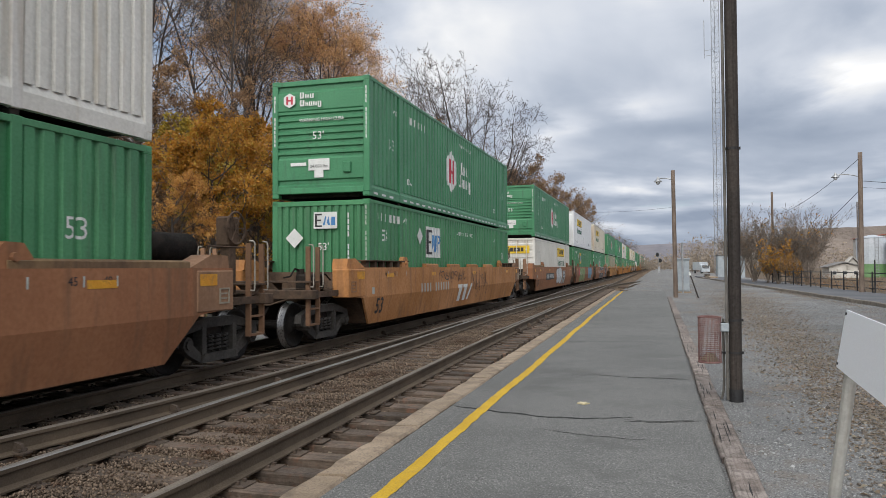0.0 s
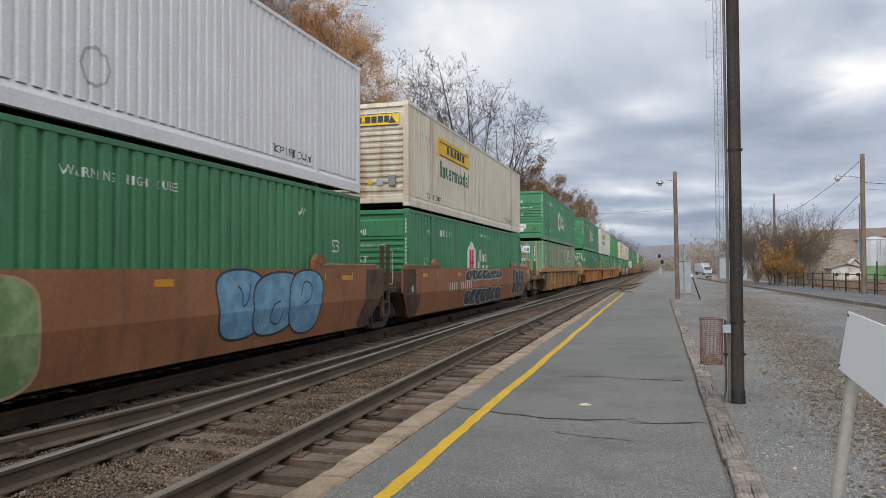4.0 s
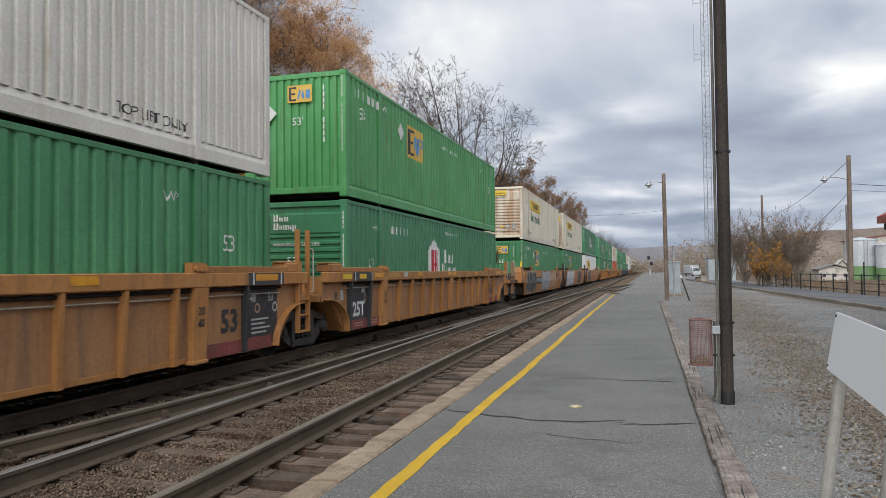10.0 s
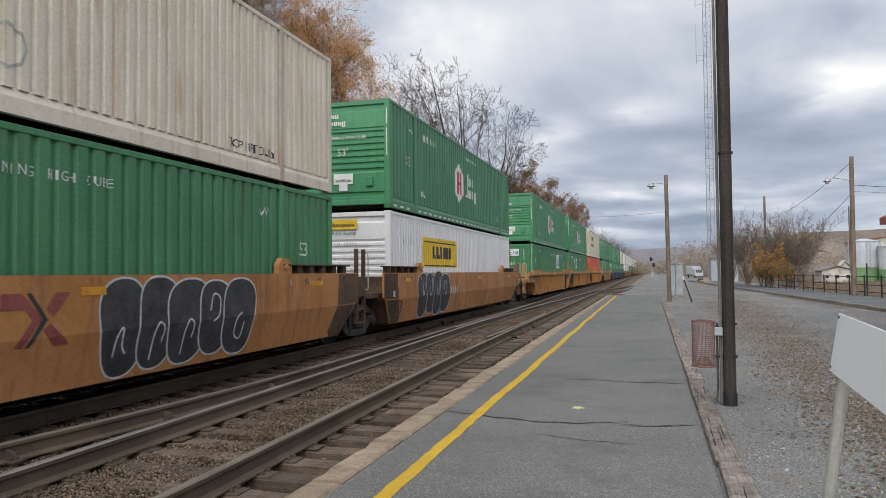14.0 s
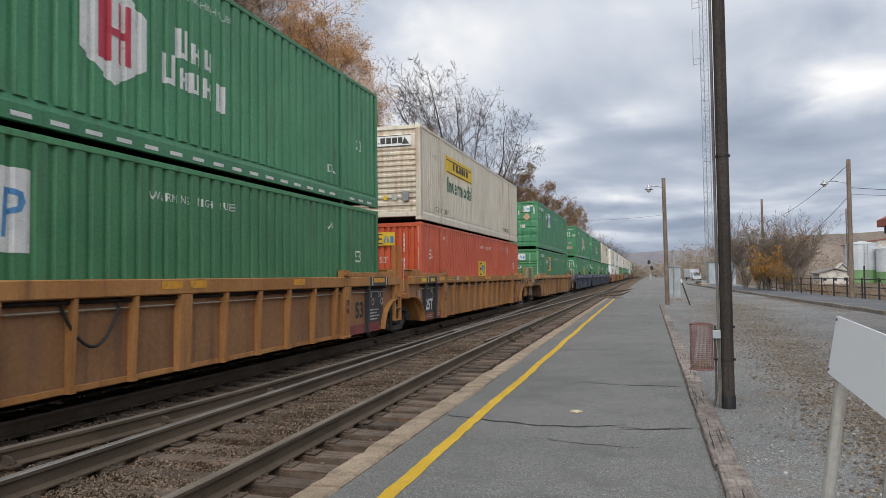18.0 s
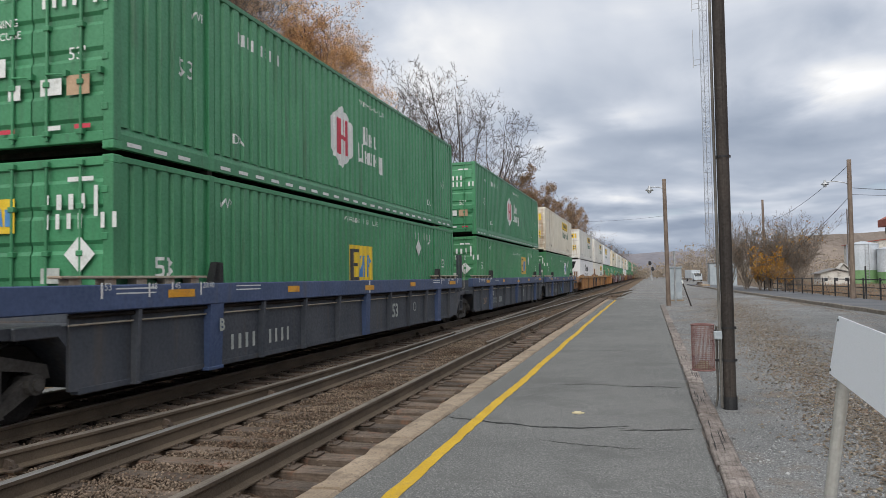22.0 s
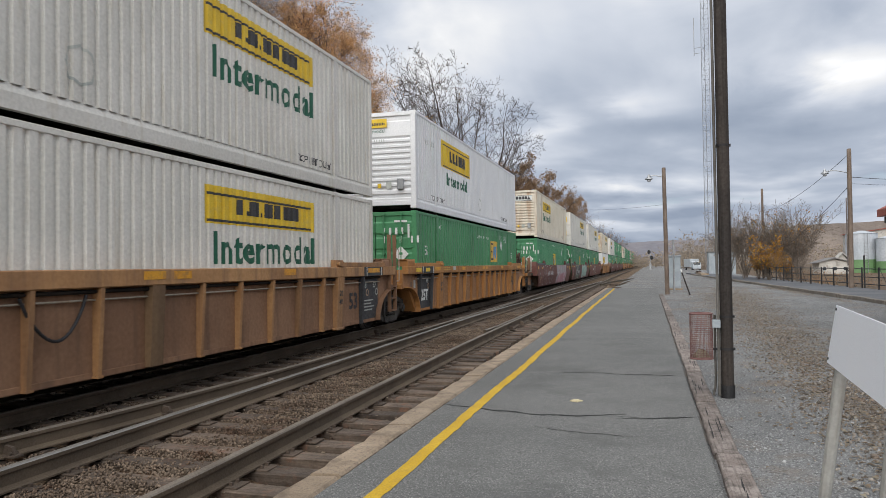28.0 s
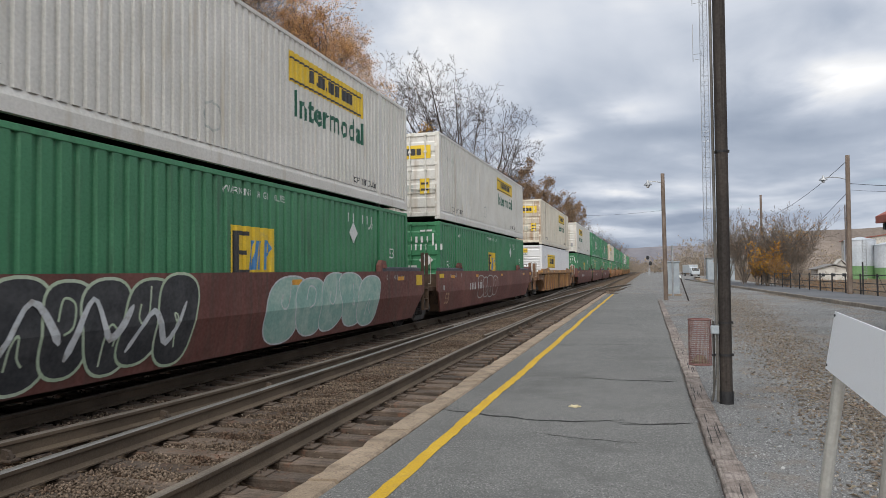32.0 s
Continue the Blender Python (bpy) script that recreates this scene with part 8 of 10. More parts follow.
def spray(i, car, style):
    """Graffiti on the smooth sides."""
    if i == 1:
        block = [(0.06, 0.0), (0.40, 0.0), (0.56, 0.55), (0.0, 0.55), (0.0, 0.43), (0.16, 0.43)]
        for k, (dy, pts) in enumerate(((-1.0, block), (-0.34, block), (0.27, [(0.0, 0.0), (0.20, 0.0), (0.62, 0.55), (0.42, 0.55)]))):
            put_mark(("plainmark", k), "company_mark", lambda: on_well(flat_poly(bm_new(), [(y + dy, z) for y, z in pts]), 0, 0.48, style, 0.006 + 0.001 * k), "mark_white", car)
        rng = random.Random(12)
        for k in range(22):
            x = -3.1 + k * 0.27 if k < 12 else 0.95 + (k - 12) * 0.24
            lo, hi = (1.14, 1.52) if k < 12 else (0.50 if k % 2 else 0.75, 1.5)
            g = GLYPHS[(k * 5 + 1) % 6][:5]
            pts = [(x + px * 0.36 + rng.uniform(-0.10, 0.10), (lo + hi) / 2 + py * (hi - lo) * rng.uniform(0.5, 1.1)) for px, py in g]
            put_mark(("scrawl", k), "graffiti_line", lambda: on_well(stroke(pts, 0.024), 0, 0, style, 0.010), "spray_dark", car, "thin black scrawl")
    elif i == 2:
        graffiti(car, style, 0.2, 1.0, 2, 1.2, 1.0, "spray_white", "spray_dark", 40)
        for k, dy in enumerate((0.0, -0.78)):
            horned = [(3.28, 1.40), (3.36, 1.33), (3.55, 1.28), (3.77, 1.32), (3.95, 1.42), (3.98, 1.25), (4.03, 1.05), (4.05, 0.93), (3.99, 0.80), (3.97, 0.68), (3.86, 0.54), (3.64, 0.45), (3.45, 0.43), (3.32, 0.47), (3.28, 0.6), (3.34, 0.75), (3.36, 0.95), (3.34, 1.15)]
            put_mark(("horn", k), "graffiti_fill", lambda: on_well(flat_poly(bm_new(), [(y + dy, z) for y, z in horned]), 0, 0, style, 0.006 + 0.001 * k), "spray_white", car, "white sprayed mask with two horns")
            put_mark(("hornline", k), "graffiti_line", lambda: on_well(stroke([(y + dy, z) for y, z in horned + horned[:1]], 0.05), 0, 0, style, 0.010), "spray_dark", car)
            eye = [(3.36, 1.05), (3.50, 1.05), (3.68, 1.10), (3.79, 1.08), (3.78, 1.00), (3.66, 0.97), (3.56, 1.02), (3.42, 1.03)]
            lip = [(3.42, 0.87), (3.50, 0.80), (3.62, 0.82), (3.78, 0.86), (3.98, 0.81), (3.80, 0.79), (3.62, 0.82), (3.50, 0.89), (3.42, 0.87)]
            put_mark(("horneye", k), "graffiti_line", lambda: on_well(stroke([(y + dy, z) for y, z in eye + eye[:1]], 0.04), 0, 0, style, 0.012), "spray_dark", car)
            put_mark(("hornlip", k), "graffiti_line", lambda: on_well(stroke([(y + dy, z) for y, z in lip], 0.03), 0, 0, style, 0.012), "spray_dark", car)
            for j, pts in enumerate(([(3.56, 0.74), (3.48, 0.71), (3.49, 0.65), (3.54, 0.60), (3.50, 0.54), (3.43, 0.55)], [(3.55, 0.54), (3.61, 0.73), (3.65, 0.53)], [(3.57, 0.62), (3.64, 0.62)], [(3.68, 0.54), (3.70, 0.74), (3.77, 0.70), (3.76, 0.64), (3.70, 0.63)])):
                put_mark(("horntag", k, j), "graffiti_line", lambda: on_well(stroke([(y + dy, z) for y, z in pts], 0.025), 0, 0, style, 0.012), "spray_dark", car)
    elif i == 3:
        graffiti(car, style, -4.75, 0.92, 4, 1.12, 1.15, "spray_green", "mark_peach", 50)
        graffiti(car, style, 3.1, 1.0, 3, 1.1, 1.1, "spray_blue", "spray_dark", 60)
        put_mark("redpatch", "paint_patch", lambda: on_well(flat_poly(bm_new(), blob(-5.9, 1.15, 0.5, 0.35, 9)), 0, 0, style, 0.003), "mark_red", car)
    elif i == 4:
        graffiti(car, style, -2.4, 1.36, 7, 0.80, 0.34, "spray_dark", "spray_white", 70)
        graffiti(car, style, -2.4, 0.58, 7, 0.80, 0.52, "spray_dark", "spray_white", 75)
        graffiti(car, style, 5.8, 0.95, 4, 0.6, 1.1, "spray_dark", "spray_white", 80)
    elif i == 9:
        graffiti(car, style, -7.70, 0.94, 5, 0.62, 1.10, "spray_dark", "spray_white", 90)
        graffiti(car, style, -1.8, 0.95, 4, 0.85, 1.15, "spray_grey", "spray_dark", 100)
        graffiti(car, style, 1.7, 0.98, 4, 0.78, 1.0, "mark_peach", "well_tan", 105)
        put_mark("primer", "paint_patch", lambda: on_well(flat_poly(bm_new(), blob(5.40, 1.26, 0.62, 0.30, 33)), 0, 0, style, 0.003), "well_red", car, "red-brown primer patch")
        put_mark("primer2", "paint_patch", lambda: on_well(flat_poly(bm_new(), blob(5.0, 1.30, 0.42, 0.17, 36)), 0, 0, style, 0.005), "frame_rust", car, "bare rusty patch")
        for k, pts in enumerate(([(6.15, 1.02), (6.20, 1.26), (6.32, 1.08), (6.38, 1.24), (6.46, 1.04)], [(6.52, 1.16), (6.64, 1.20), (6.60, 1.04), (6.74, 1.10)], [(6.80, 1.02), (6.84, 1.18), (6.92, 1.06), (6.98, 1.20)], [(7.06, 1.02), (7.08, 1.24), (7.20, 1.06), (7.26, 1.2), (7.32, 1.02), (7.45, 1.14)])):
            put_mark(("bluetag", k), "graffiti_line", lambda: on_well(stroke(pts, 0.04), 0, 0, style, 0.008), "mark_blue", car, "blue sprayed tag")
        put_mark("squareref", "reflector_strip", lambda: on_well(flat_box(bm_new(), 7.5, 1.27, 7.98, 1.51), 0, 0, style, 0.006), "reflect", car, "square orange reflector")
        put_mark("scrape", "scrape", lambda: on_well(stroke([(3.0, 0.80), (4.5, 0.88), (6.0, 0.93), (7.5, 0.96), (8.3, 1.0)], 0.03), 0, 0, style, 0.007), "mark_peach", car, "pale scrape along the crease")
    elif i == 10:
        put_mark("halo", "paint_patch", lambda: on_well(flat_poly(bm_new(), blob(-4.9, 0.93, 3.2, 0.62, 19, 30)), 0, 0, style, 0.003), "spray_blue", car)
        graffiti(car, style, -7.0, 0.95, 4, 1.38, 1.2, "spray_white", "spray_dark", 110)
        graffiti(car, style, 1.72, 0.94, 5, 0.66, 1.12, "spray_dark", "spray_white", 120)
        for k, (tint, pts) in enumerate(zip(("spray_maroon", "mark_black", "spray_maroon", "spray_maroon"), (
                [(0.09, 1.41), (0.35, 1.41), (0.61, 1.14), (0.36, 0.83), (0.26, 0.84), (0.49, 1.12), (0.39, 1.24), (0.09, 1.24)],
                [(0.41, 1.41), (0.47, 1.41), (0.69, 1.12), (0.46, 0.83), (0.4, 0.83), (0.62, 1.13)],
                [(0.8, 1.41), (1.01, 1.41), (0.76, 1.15), (0.67, 1.23)],
                [(0.73, 1.07), (1.0, 0.83), (0.79, 0.82), (0.63, 1.01)]))):
            put_mark(("xx", k), "company_mark", lambda: on_well(flat_poly(bm_new(), pts), -0.17, 0, style, 0.006 + 0.001 * k), tint, car, "faded red and black company mark")
    elif i == 11:
        graffiti(car, style, -6.0, 0.95, 4, 0.78, 1.2, "spray_dark", "spray_white", 130)
    elif i == 22:
        for k, x in enumerate((-7.0, -6.0, -5.1, -4.1, -3.2, -2.3)):
            pts = [(x - 0.35, 0.40), (x - 0.30, 1.45), (x + 0.25, 1.50), (x + 0.30, 1.1), (x + 0.05, 0.95), (x + 0.35, 0.42)] if k % 2 else [(x - 0.3, 1.48), (x + 0.3, 1.48), (x + 0.28, 1.0), (x - 0.1, 0.9), (x - 0.15, 0.38), (x + 0.3, 0.40)]
            put_mark(("wl", k), "graffiti_line", lambda: on_well(stroke(pts, 0.035), 0, 0, style, 0.010), "spray_grey", car, "thin white sprayed outline")
        put_mark("haze", "paint_patch", lambda: on_well(flat_poly(bm_new(), ragged(0.2, 6.0, 0.30, 1.57, 31)), 0, 0, style, 0.003), "spray_silver_haze", car, "silver-grey sprayed ground")
        put_mark("pinkfill", "paint_patch", lambda: on_well(flat_poly(bm_new(), [(0.0, 0.30), (0.5, 0.62), (1.2, 0.95), (1.5, 0.84), (2.2, 0.98), (3.0, 0.92), (3.6, 1.02), (4.3, 0.96), (4.9, 1.04), (5.45, 0.98), (5.5, 0.42), (5.2, 0.31)]), 0, 0, style, 0.009), "spray_pink", car, "pink sprayed lower half")
        for k, pts in enumerate(([(-0.1, 1.0), (0.6, 1.06), (0.75, 0.86), (0.1, 0.34)], [(1.0, 0.32), (1.15, 0.8), (1.05, 1.1), (1.5, 1.12), (1.3, 0.7), (1.5, 0.34)], [(1.6, 1.1), (1.75, 1.5), (2.1, 1.5), (2.2, 1.05)], [(2.5, 1.05), (2.55, 1.52)], [(3.0, 1.05), (3.05, 1.45), (3.5, 1.5), (3.55, 1.08)],
                               [(4.0, 1.1), (4.1, 1.52), (4.55, 1.45), (4.4, 1.12)], [(4.9, 1.1), (4.95, 1.5), (5.4, 1.48), (5.3, 1.1)], [(2.0, 0.72), (2.3, 0.62), (2.4, 0.78), (2.1, 0.85), (2.0, 0.72)], [(2.9, 0.5), (3.2, 0.9), (3.5, 0.55), (3.8, 0.92)], [(4.1, 0.5), (4.2, 0.95), (4.7, 0.9), (4.6, 0.5)])):
            put_mark(("pl", k), "graffiti_line", lambda: on_well(stroke(pts, 0.05), 0, 0, style, 0.013), "spray_rose" if k % 3 else "spray_white", car)
    elif i == 23:
        graffiti(car, style, -5.7, 0.95, 6, 0.66, 1.14, "spray_dark", "spray_mint", 160)
        for k, pts in enumerate(([(-6.8, 1.2), (-6.2, 0.7), (-5.7, 1.3), (-5.3, 0.8)], [(-5.2, 0.6), (-4.8, 1.3), (-4.5, 0.8), (-4.1, 1.2)], [(-4.2, 0.6), (-3.7, 1.1), (-3.4, 0.65), (-3.0, 1.2)])):
            put_mark(("wg", k), "graffiti_line", lambda: on_well(stroke(pts, 0.09, 0.3, k), 0.8, 0, style, 0.022), "spray_white", car, "white sprayed strokes")
        graffiti(car, style, 0.8, 0.95, 5, 1.02, 1.15, "spray_teal", "spray_white", 170)
    elif i == 5:
        for k, pts in enumerate(([(-6.0, 1.30), (-5.95, 1.12), (-5.85, 1.16), (-5.80, 1.32)], [(-5.72, 1.12), (-5.68, 1.32), (-5.58, 1.30), (-5.57, 1.13)], [(-5.35, 1.30), (-5.48, 1.24), (-5.46, 1.13), (-5.33, 1.14), (-5.34, 1.20)],
                                 [(-6.0, 0.82), (-5.95, 0.60), (-5.87, 0.78), (-5.80, 0.60), (-5.76, 0.82)], [(-5.68, 0.62), (-5.66, 0.80)], [(-5.58, 0.60), (-5.55, 0.80), (-5.46, 0.62), (-5.42, 0.80)],
                                 [(-2.05, 1.28), (-1.95, 0.95), (-1.85, 1.28)], [(-1.75, 0.98), (-1.65, 1.30), (-1.5, 1.25), (-1.62, 1.10), (-1.45, 1.0)], [(-2.0, 0.86), (-1.9, 0.66), (-1.8, 0.88), (-1.6, 0.66), (-1.45, 0.86)])):
            put_mark(("wt", k), "graffiti_line", lambda: on_well(stroke(pts, 0.035), 0.22, 0, style, 0.006), "spray_grey", car, "faded white sprayed tag")
        put_mark("wname", "company_name", lambda: on_well(word_blobs((0.34, 0.30, 0.30, 0.34), 0.30), 3.50, 0.86, style, 0.006), "mark_white", car, "white company mark")
        put_mark("ng", "number_ground", lambda: on_well(flat_box(flat_box(bm_new(), -5.98, 0.86, -5.4, 1.08), -5.18, 0.84, -4.4, 1.08), 0.22, 0, style, 0.004), "mark_black", car, "black patch behind the car's number")
        put_mark("ny", "load_limit", lambda: on_well(flat_box(bm_new(), -5.18, 0.66, -4.4, 0.83), 0.22, 0, style, 0.004), "mark_ochre", car, "yellow load-limit patch")
        put_mark("nl", "serial_line", lambda: on_well(serial(6, 0.17, 0.11), -4.90, 0.88, style, 0.008), "mark_pale", car)
        put_mark("nl2", "serial_line", lambda: on_well(serial(4, 0.17, 0.12), -5.72, 0.89, style, 0.008), "mark_pale", car)
        put_mark("nr", "round_mark", lambda: on_well(flat_box(bm_new(), -3.1, 0.75, -2.72, 1.12), 0.22, 0, style, 0.004), "mark_ochre", car, "yellow inspection patch")
    elif i in (13, 20):
        bm = bm_new()
        y = -2.05 if i == 13 else -2.25
        pipe(bm, [(1.40 + 0.03 * math.sin(math.pi * t), y + 0.95 * t, 1.30 - 0.50 * math.sin(math.pi * t) ** 0.8) for t in (k / 14 for k in range(15))], 0.020, 7)
        part("slack_hose", bm, "black", car, "black hose hanging in a loop")
    elif i == 18:
        for k, pts in enumerate(([(-0.95, 0.82), (-0.88, 0.50), (-0.78, 0.62), (-0.82, 0.78), (-0.68, 0.72), (-0.66, 0.48), (-0.55, 0.64), (-0.60, 0.80)], [(-0.48, 0.46), (-0.42, 0.80), (-0.30, 0.70), (-0.44, 0.60), (-0.26, 0.46), (-0.20, 0.80), (-0.08, 0.50), (0.0, 0.82)], [(0.10, 0.52), (0.16, 0.86), (0.22, 0.54), (0.30, 0.88)], [(-0.95, 0.42), (-0.85, 0.46), (-0.86, 0.36), (-0.95, 0.38)])):
            put_mark(("tl", k), "graffiti_line", lambda: on_well(stroke(pts, 0.032), 0, 0, style, 0.010), "spray_cyan", car, "light blue sprayed tag")
    elif i == 24:
        graffiti(car, style, -3.0, 0.95, 4, 0.9, 0.8, "well_maroon", "mark_pale", 180)


build_train()


# ---- trees ----
def limbs_to_arrays(segs):
    """Tapered round pieces, each (p, q, r, r2, sides), as arrays of vertices and quads."""
    verts, faces, base = [], [], 0
    for p, q, r, r2, n in segs:
        d = (q - p)
        if d.length < 1e-5:
            continue
        d.normalize()
        s = d.orthogonal().normalized()
        u = d.cross(s)
        for c, rr in ((p, r), (q, r2)):
            for i in range(n):
                a = i * math.tau / n
                verts.append(c + (s * math.cos(a) + u * math.sin(a)) * rr)
        for i in range(n):
            j = (i + 1) % n
            faces.append((base + i, base + j, base + n + j, base + n + i))
        base += 2 * n
    return np.array([tuple(v) for v in verts]), np.array(faces)


def grow(rng, p, d, length, r, level, plan, segs, tips):
    """One limb with its side shoots. plan[level]: pieces, shoots, length ratio, spread, bend."""
    n, shoots, ratio, spread, bend = plan[level]
    step = length / n
    at = [(Vector(p), Vector(d), r)]
    for i in range(n):
        d = (d + Vector((rng.gauss(0, bend), rng.gauss(0, bend), rng.gauss(0, bend) * 0.6 + bend * 0.25))).normalized()
        q = p + d * step
        r2 = r * (0.80 if level else 0.88)
        segs.append((Vector(p), Vector(q), r, r2, 7 if level == 0 else (5 if level == 1 else 3)))
        p, r = q, r2
        at.append((Vector(p), Vector(d), r))
    if level + 1 >= len(plan):
        tips.append(at[-1][0])
        tips.append(at[len(at) // 2][0])
        return
    for k in range(shoots):
        t = 0.28 + 0.72 * (k + rng.random()) / shoots if level else 0.30 + 0.70 * (k + rng.random()) / shoots
        i = min(int(t * n), n - 1)
        b, bd, br = at[i + 1]
        side = bd.orthogonal().normalized()
        side = Matrix.Rotation(rng.uniform(0, math.tau), 3, bd) @ side
        nd = (bd * (1 - spread) + side * spread + Vector((0, 0, 0.12))).normalized()
        grow(rng, b, nd, length * ratio * rng.uniform(0.75, 1.15) * (1.15 - 0.5 * t), br * 0.62, level + 1, plan, segs, tips)


def leaf_quads(rng_seed, pts, size, spread):
    r = np.random.RandomState(rng_seed)
    n = len(pts)
    c = np.asarray(pts) + r.normal(0, 1, (n, 3)) * spread
    a = r.normal(size=(n, 3))
    a /= np.linalg.norm(a, axis=1)[:, None]
    b = np.cross(a, r.normal(size=(n, 3)))
    b /= np.linalg.norm(b, axis=1)[:, None]
    s = (size * r.uniform(0.6, 1.2, n))[:, None]
    v = np.stack([c - a * s, c - b * s * 0.55, c + a * s, c + b * s * 0.55], 1)
    return v.reshape(-1, 3), np.arange(4 * n).reshape(-1, 4)


PLANS = {
    "shrub": [(3, 19, 5.6, 0.31, 0.03), (8, 8, 0.36, 0.42, 0.09), (4, 6, 0.52, 0.5, 0.15), (2, 0, 0, 0, 0.2)],
    "vase": [(6, 9, 0.85, 0.44, 0.07), (8, 9, 0.42, 0.68, 0.13), (5, 7, 0.50, 0.66, 0.13), (3, 4, 0.6, 0.62, 0.15), (2, 0, 0, 0, 0.2)],
    "dome": [(5, 8, 0.98, 0.29, 0.05), (9, 9, 0.36, 0.56, 0.085), (5, 6, 0.45, 0.62, 0.12), (3, 4, 0.55, 0.6, 0.15), (2, 0, 0, 0, 0.2)],
    "tall": [(10, 15, 0.42, 0.55, 0.05), (6, 7, 0.48, 0.55, 0.13), (4, 5, 0.50, 0.6, 0.17), (3, 3, 0.6, 0.6, 0.2), (2, 0, 0, 0, 0.2)],
    "wide": [(7, 10, 0.62, 0.62, 0.07), (6, 6, 0.50, 0.58, 0.14), (4, 5, 0.52, 0.6, 0.18), (3, 3, 0.6, 0.6, 0.22), (2, 0, 0, 0, 0.2)],
}


def tree_meshes(key, plan, height, girth, leaf, leaf_n, leaf_size, seed, bark="bark", twig=0.011, thick=0.6):
    rng = random.Random(seed)
    segs, tips = [], []
    trunk_len = height * {"tall": 0.78, "vase": 0.5, "dome": 0.42, "wide": 0.55, "shrub": 0.13}[plan]
    grow(rng, Vector((0, 0, -0.4)), Vector((rng.uniform(-0.06, 0.06), rng.uniform(-0.06, 0.06), 1)).normalized(), trunk_len, girth, 0, PLANS[plan], segs, tips)
    top = max(q.z for _, q, _, _, _ in segs)
    k = height / top
    segs = [(p * k, q * k, max(a * k, twig), max(b * k, twig * 0.8), n) for p, q, a, b, n in segs]
    tips = [p * k for p in tips]
    stem = 7 if plan != "shrub" else 5
    v, f = limbs_to_arrays([q for q in segs if q[4] >= stem])
    wood = bulk("trunk", v, f, bark)
    v, f = limbs_to_arrays([q for q in segs if q[4] < stem])
    boughs = bulk("limb_work", v, f, bark)
    crown = None
    if leaf:
        r = np.random.RandomState(seed)
        full = np.flatnonzero(r.uniform(0, 1, len(tips)) < thick)
        share = r.uniform(0.15, 1.0, len(full)) ** 2
        pick = r.choice(full, leaf_n, p=share / share.sum())
        lv, lf = leaf_quads(seed, [tuple(tips[i]) for i in pick], leaf_size, height * 0.0125)
        crown = bulk("crown", lv, lf, leaf)
    return wood, boughs, crown


TREES = {}


def tree(key, label, x, y, turn, scale=1.0, z=None):
    wood, boughs, crown = TREES[key]
    ob = thing("tree", label, "tree", "trees beside the track")
    part("trunk", wood, None, ob)
    if boughs:
        part("limb_work", boughs, None, ob)
    if crown:
        part("crown", crown, None, ob)
    ob.matrix_basis = pose(x, y, ground_z(x, y) if z is None else z, 0, 0, turn)
    ob.scale = (scale, scale, scale)
    return ob


TREES["rust_a"] = tree_meshes("rust_a", "dome", 20, 0.26, "leaf_rust", 40000, 0.062, 1, "bark", 0.013, 0.46)
TREES["dry_a"] = tree_meshes("dry_a", "dome", 20, 0.25, "leaf_dry", 20000, 0.058, 23, "bark", 0.013, 0.45)
TREES["rust_b"] = tree_meshes("rust_b", "tall", 21, 0.20, "leaf_rust", 22000, 0.062, 2)
TREES["rust_c"] = tree_meshes("rust_c", "vase", 15, 0.18, "leaf_orange", 17000, 0.09, 21)
TREES["bare_a"] = tree_meshes("bare_a", "dome", 20, 0.34, "leaf_brown", 500, 0.07, 3, "bark", 0.0135)
TREES["bare_d"] = tree_meshes("bare_d", "dome", 20, 0.32, None, 0, 0, 17, "bark", 0.0135)
TREES["bare_b"] = tree_meshes("bare_b", "tall", 21, 0.15, None, 0, 0, 4)
TREES["bare_c"] = tree_meshes("bare_c", "tall", 20, 0.14, "leaf_brown", 500, 0.08, 5)
TREES["gold_a"] = tree_meshes("gold_a", "wide", 9.5, 0.13, "leaf_orange", 17000, 0.085, 6)
TREES["gold_b"] = tree_meshes("gold_b", "wide", 8.0, 0.12, "leaf_yellow", 13000, 0.085, 7)
TREES["brown_a"] = tree_meshes("brown_a", "wide", 11, 0.14, "leaf_brown", 11000, 0.085, 8)

TREES["amber_a"] = tree_meshes("amber_a", "wide", 11, 0.14, "leaf_amber", 15000, 0.075, 27)

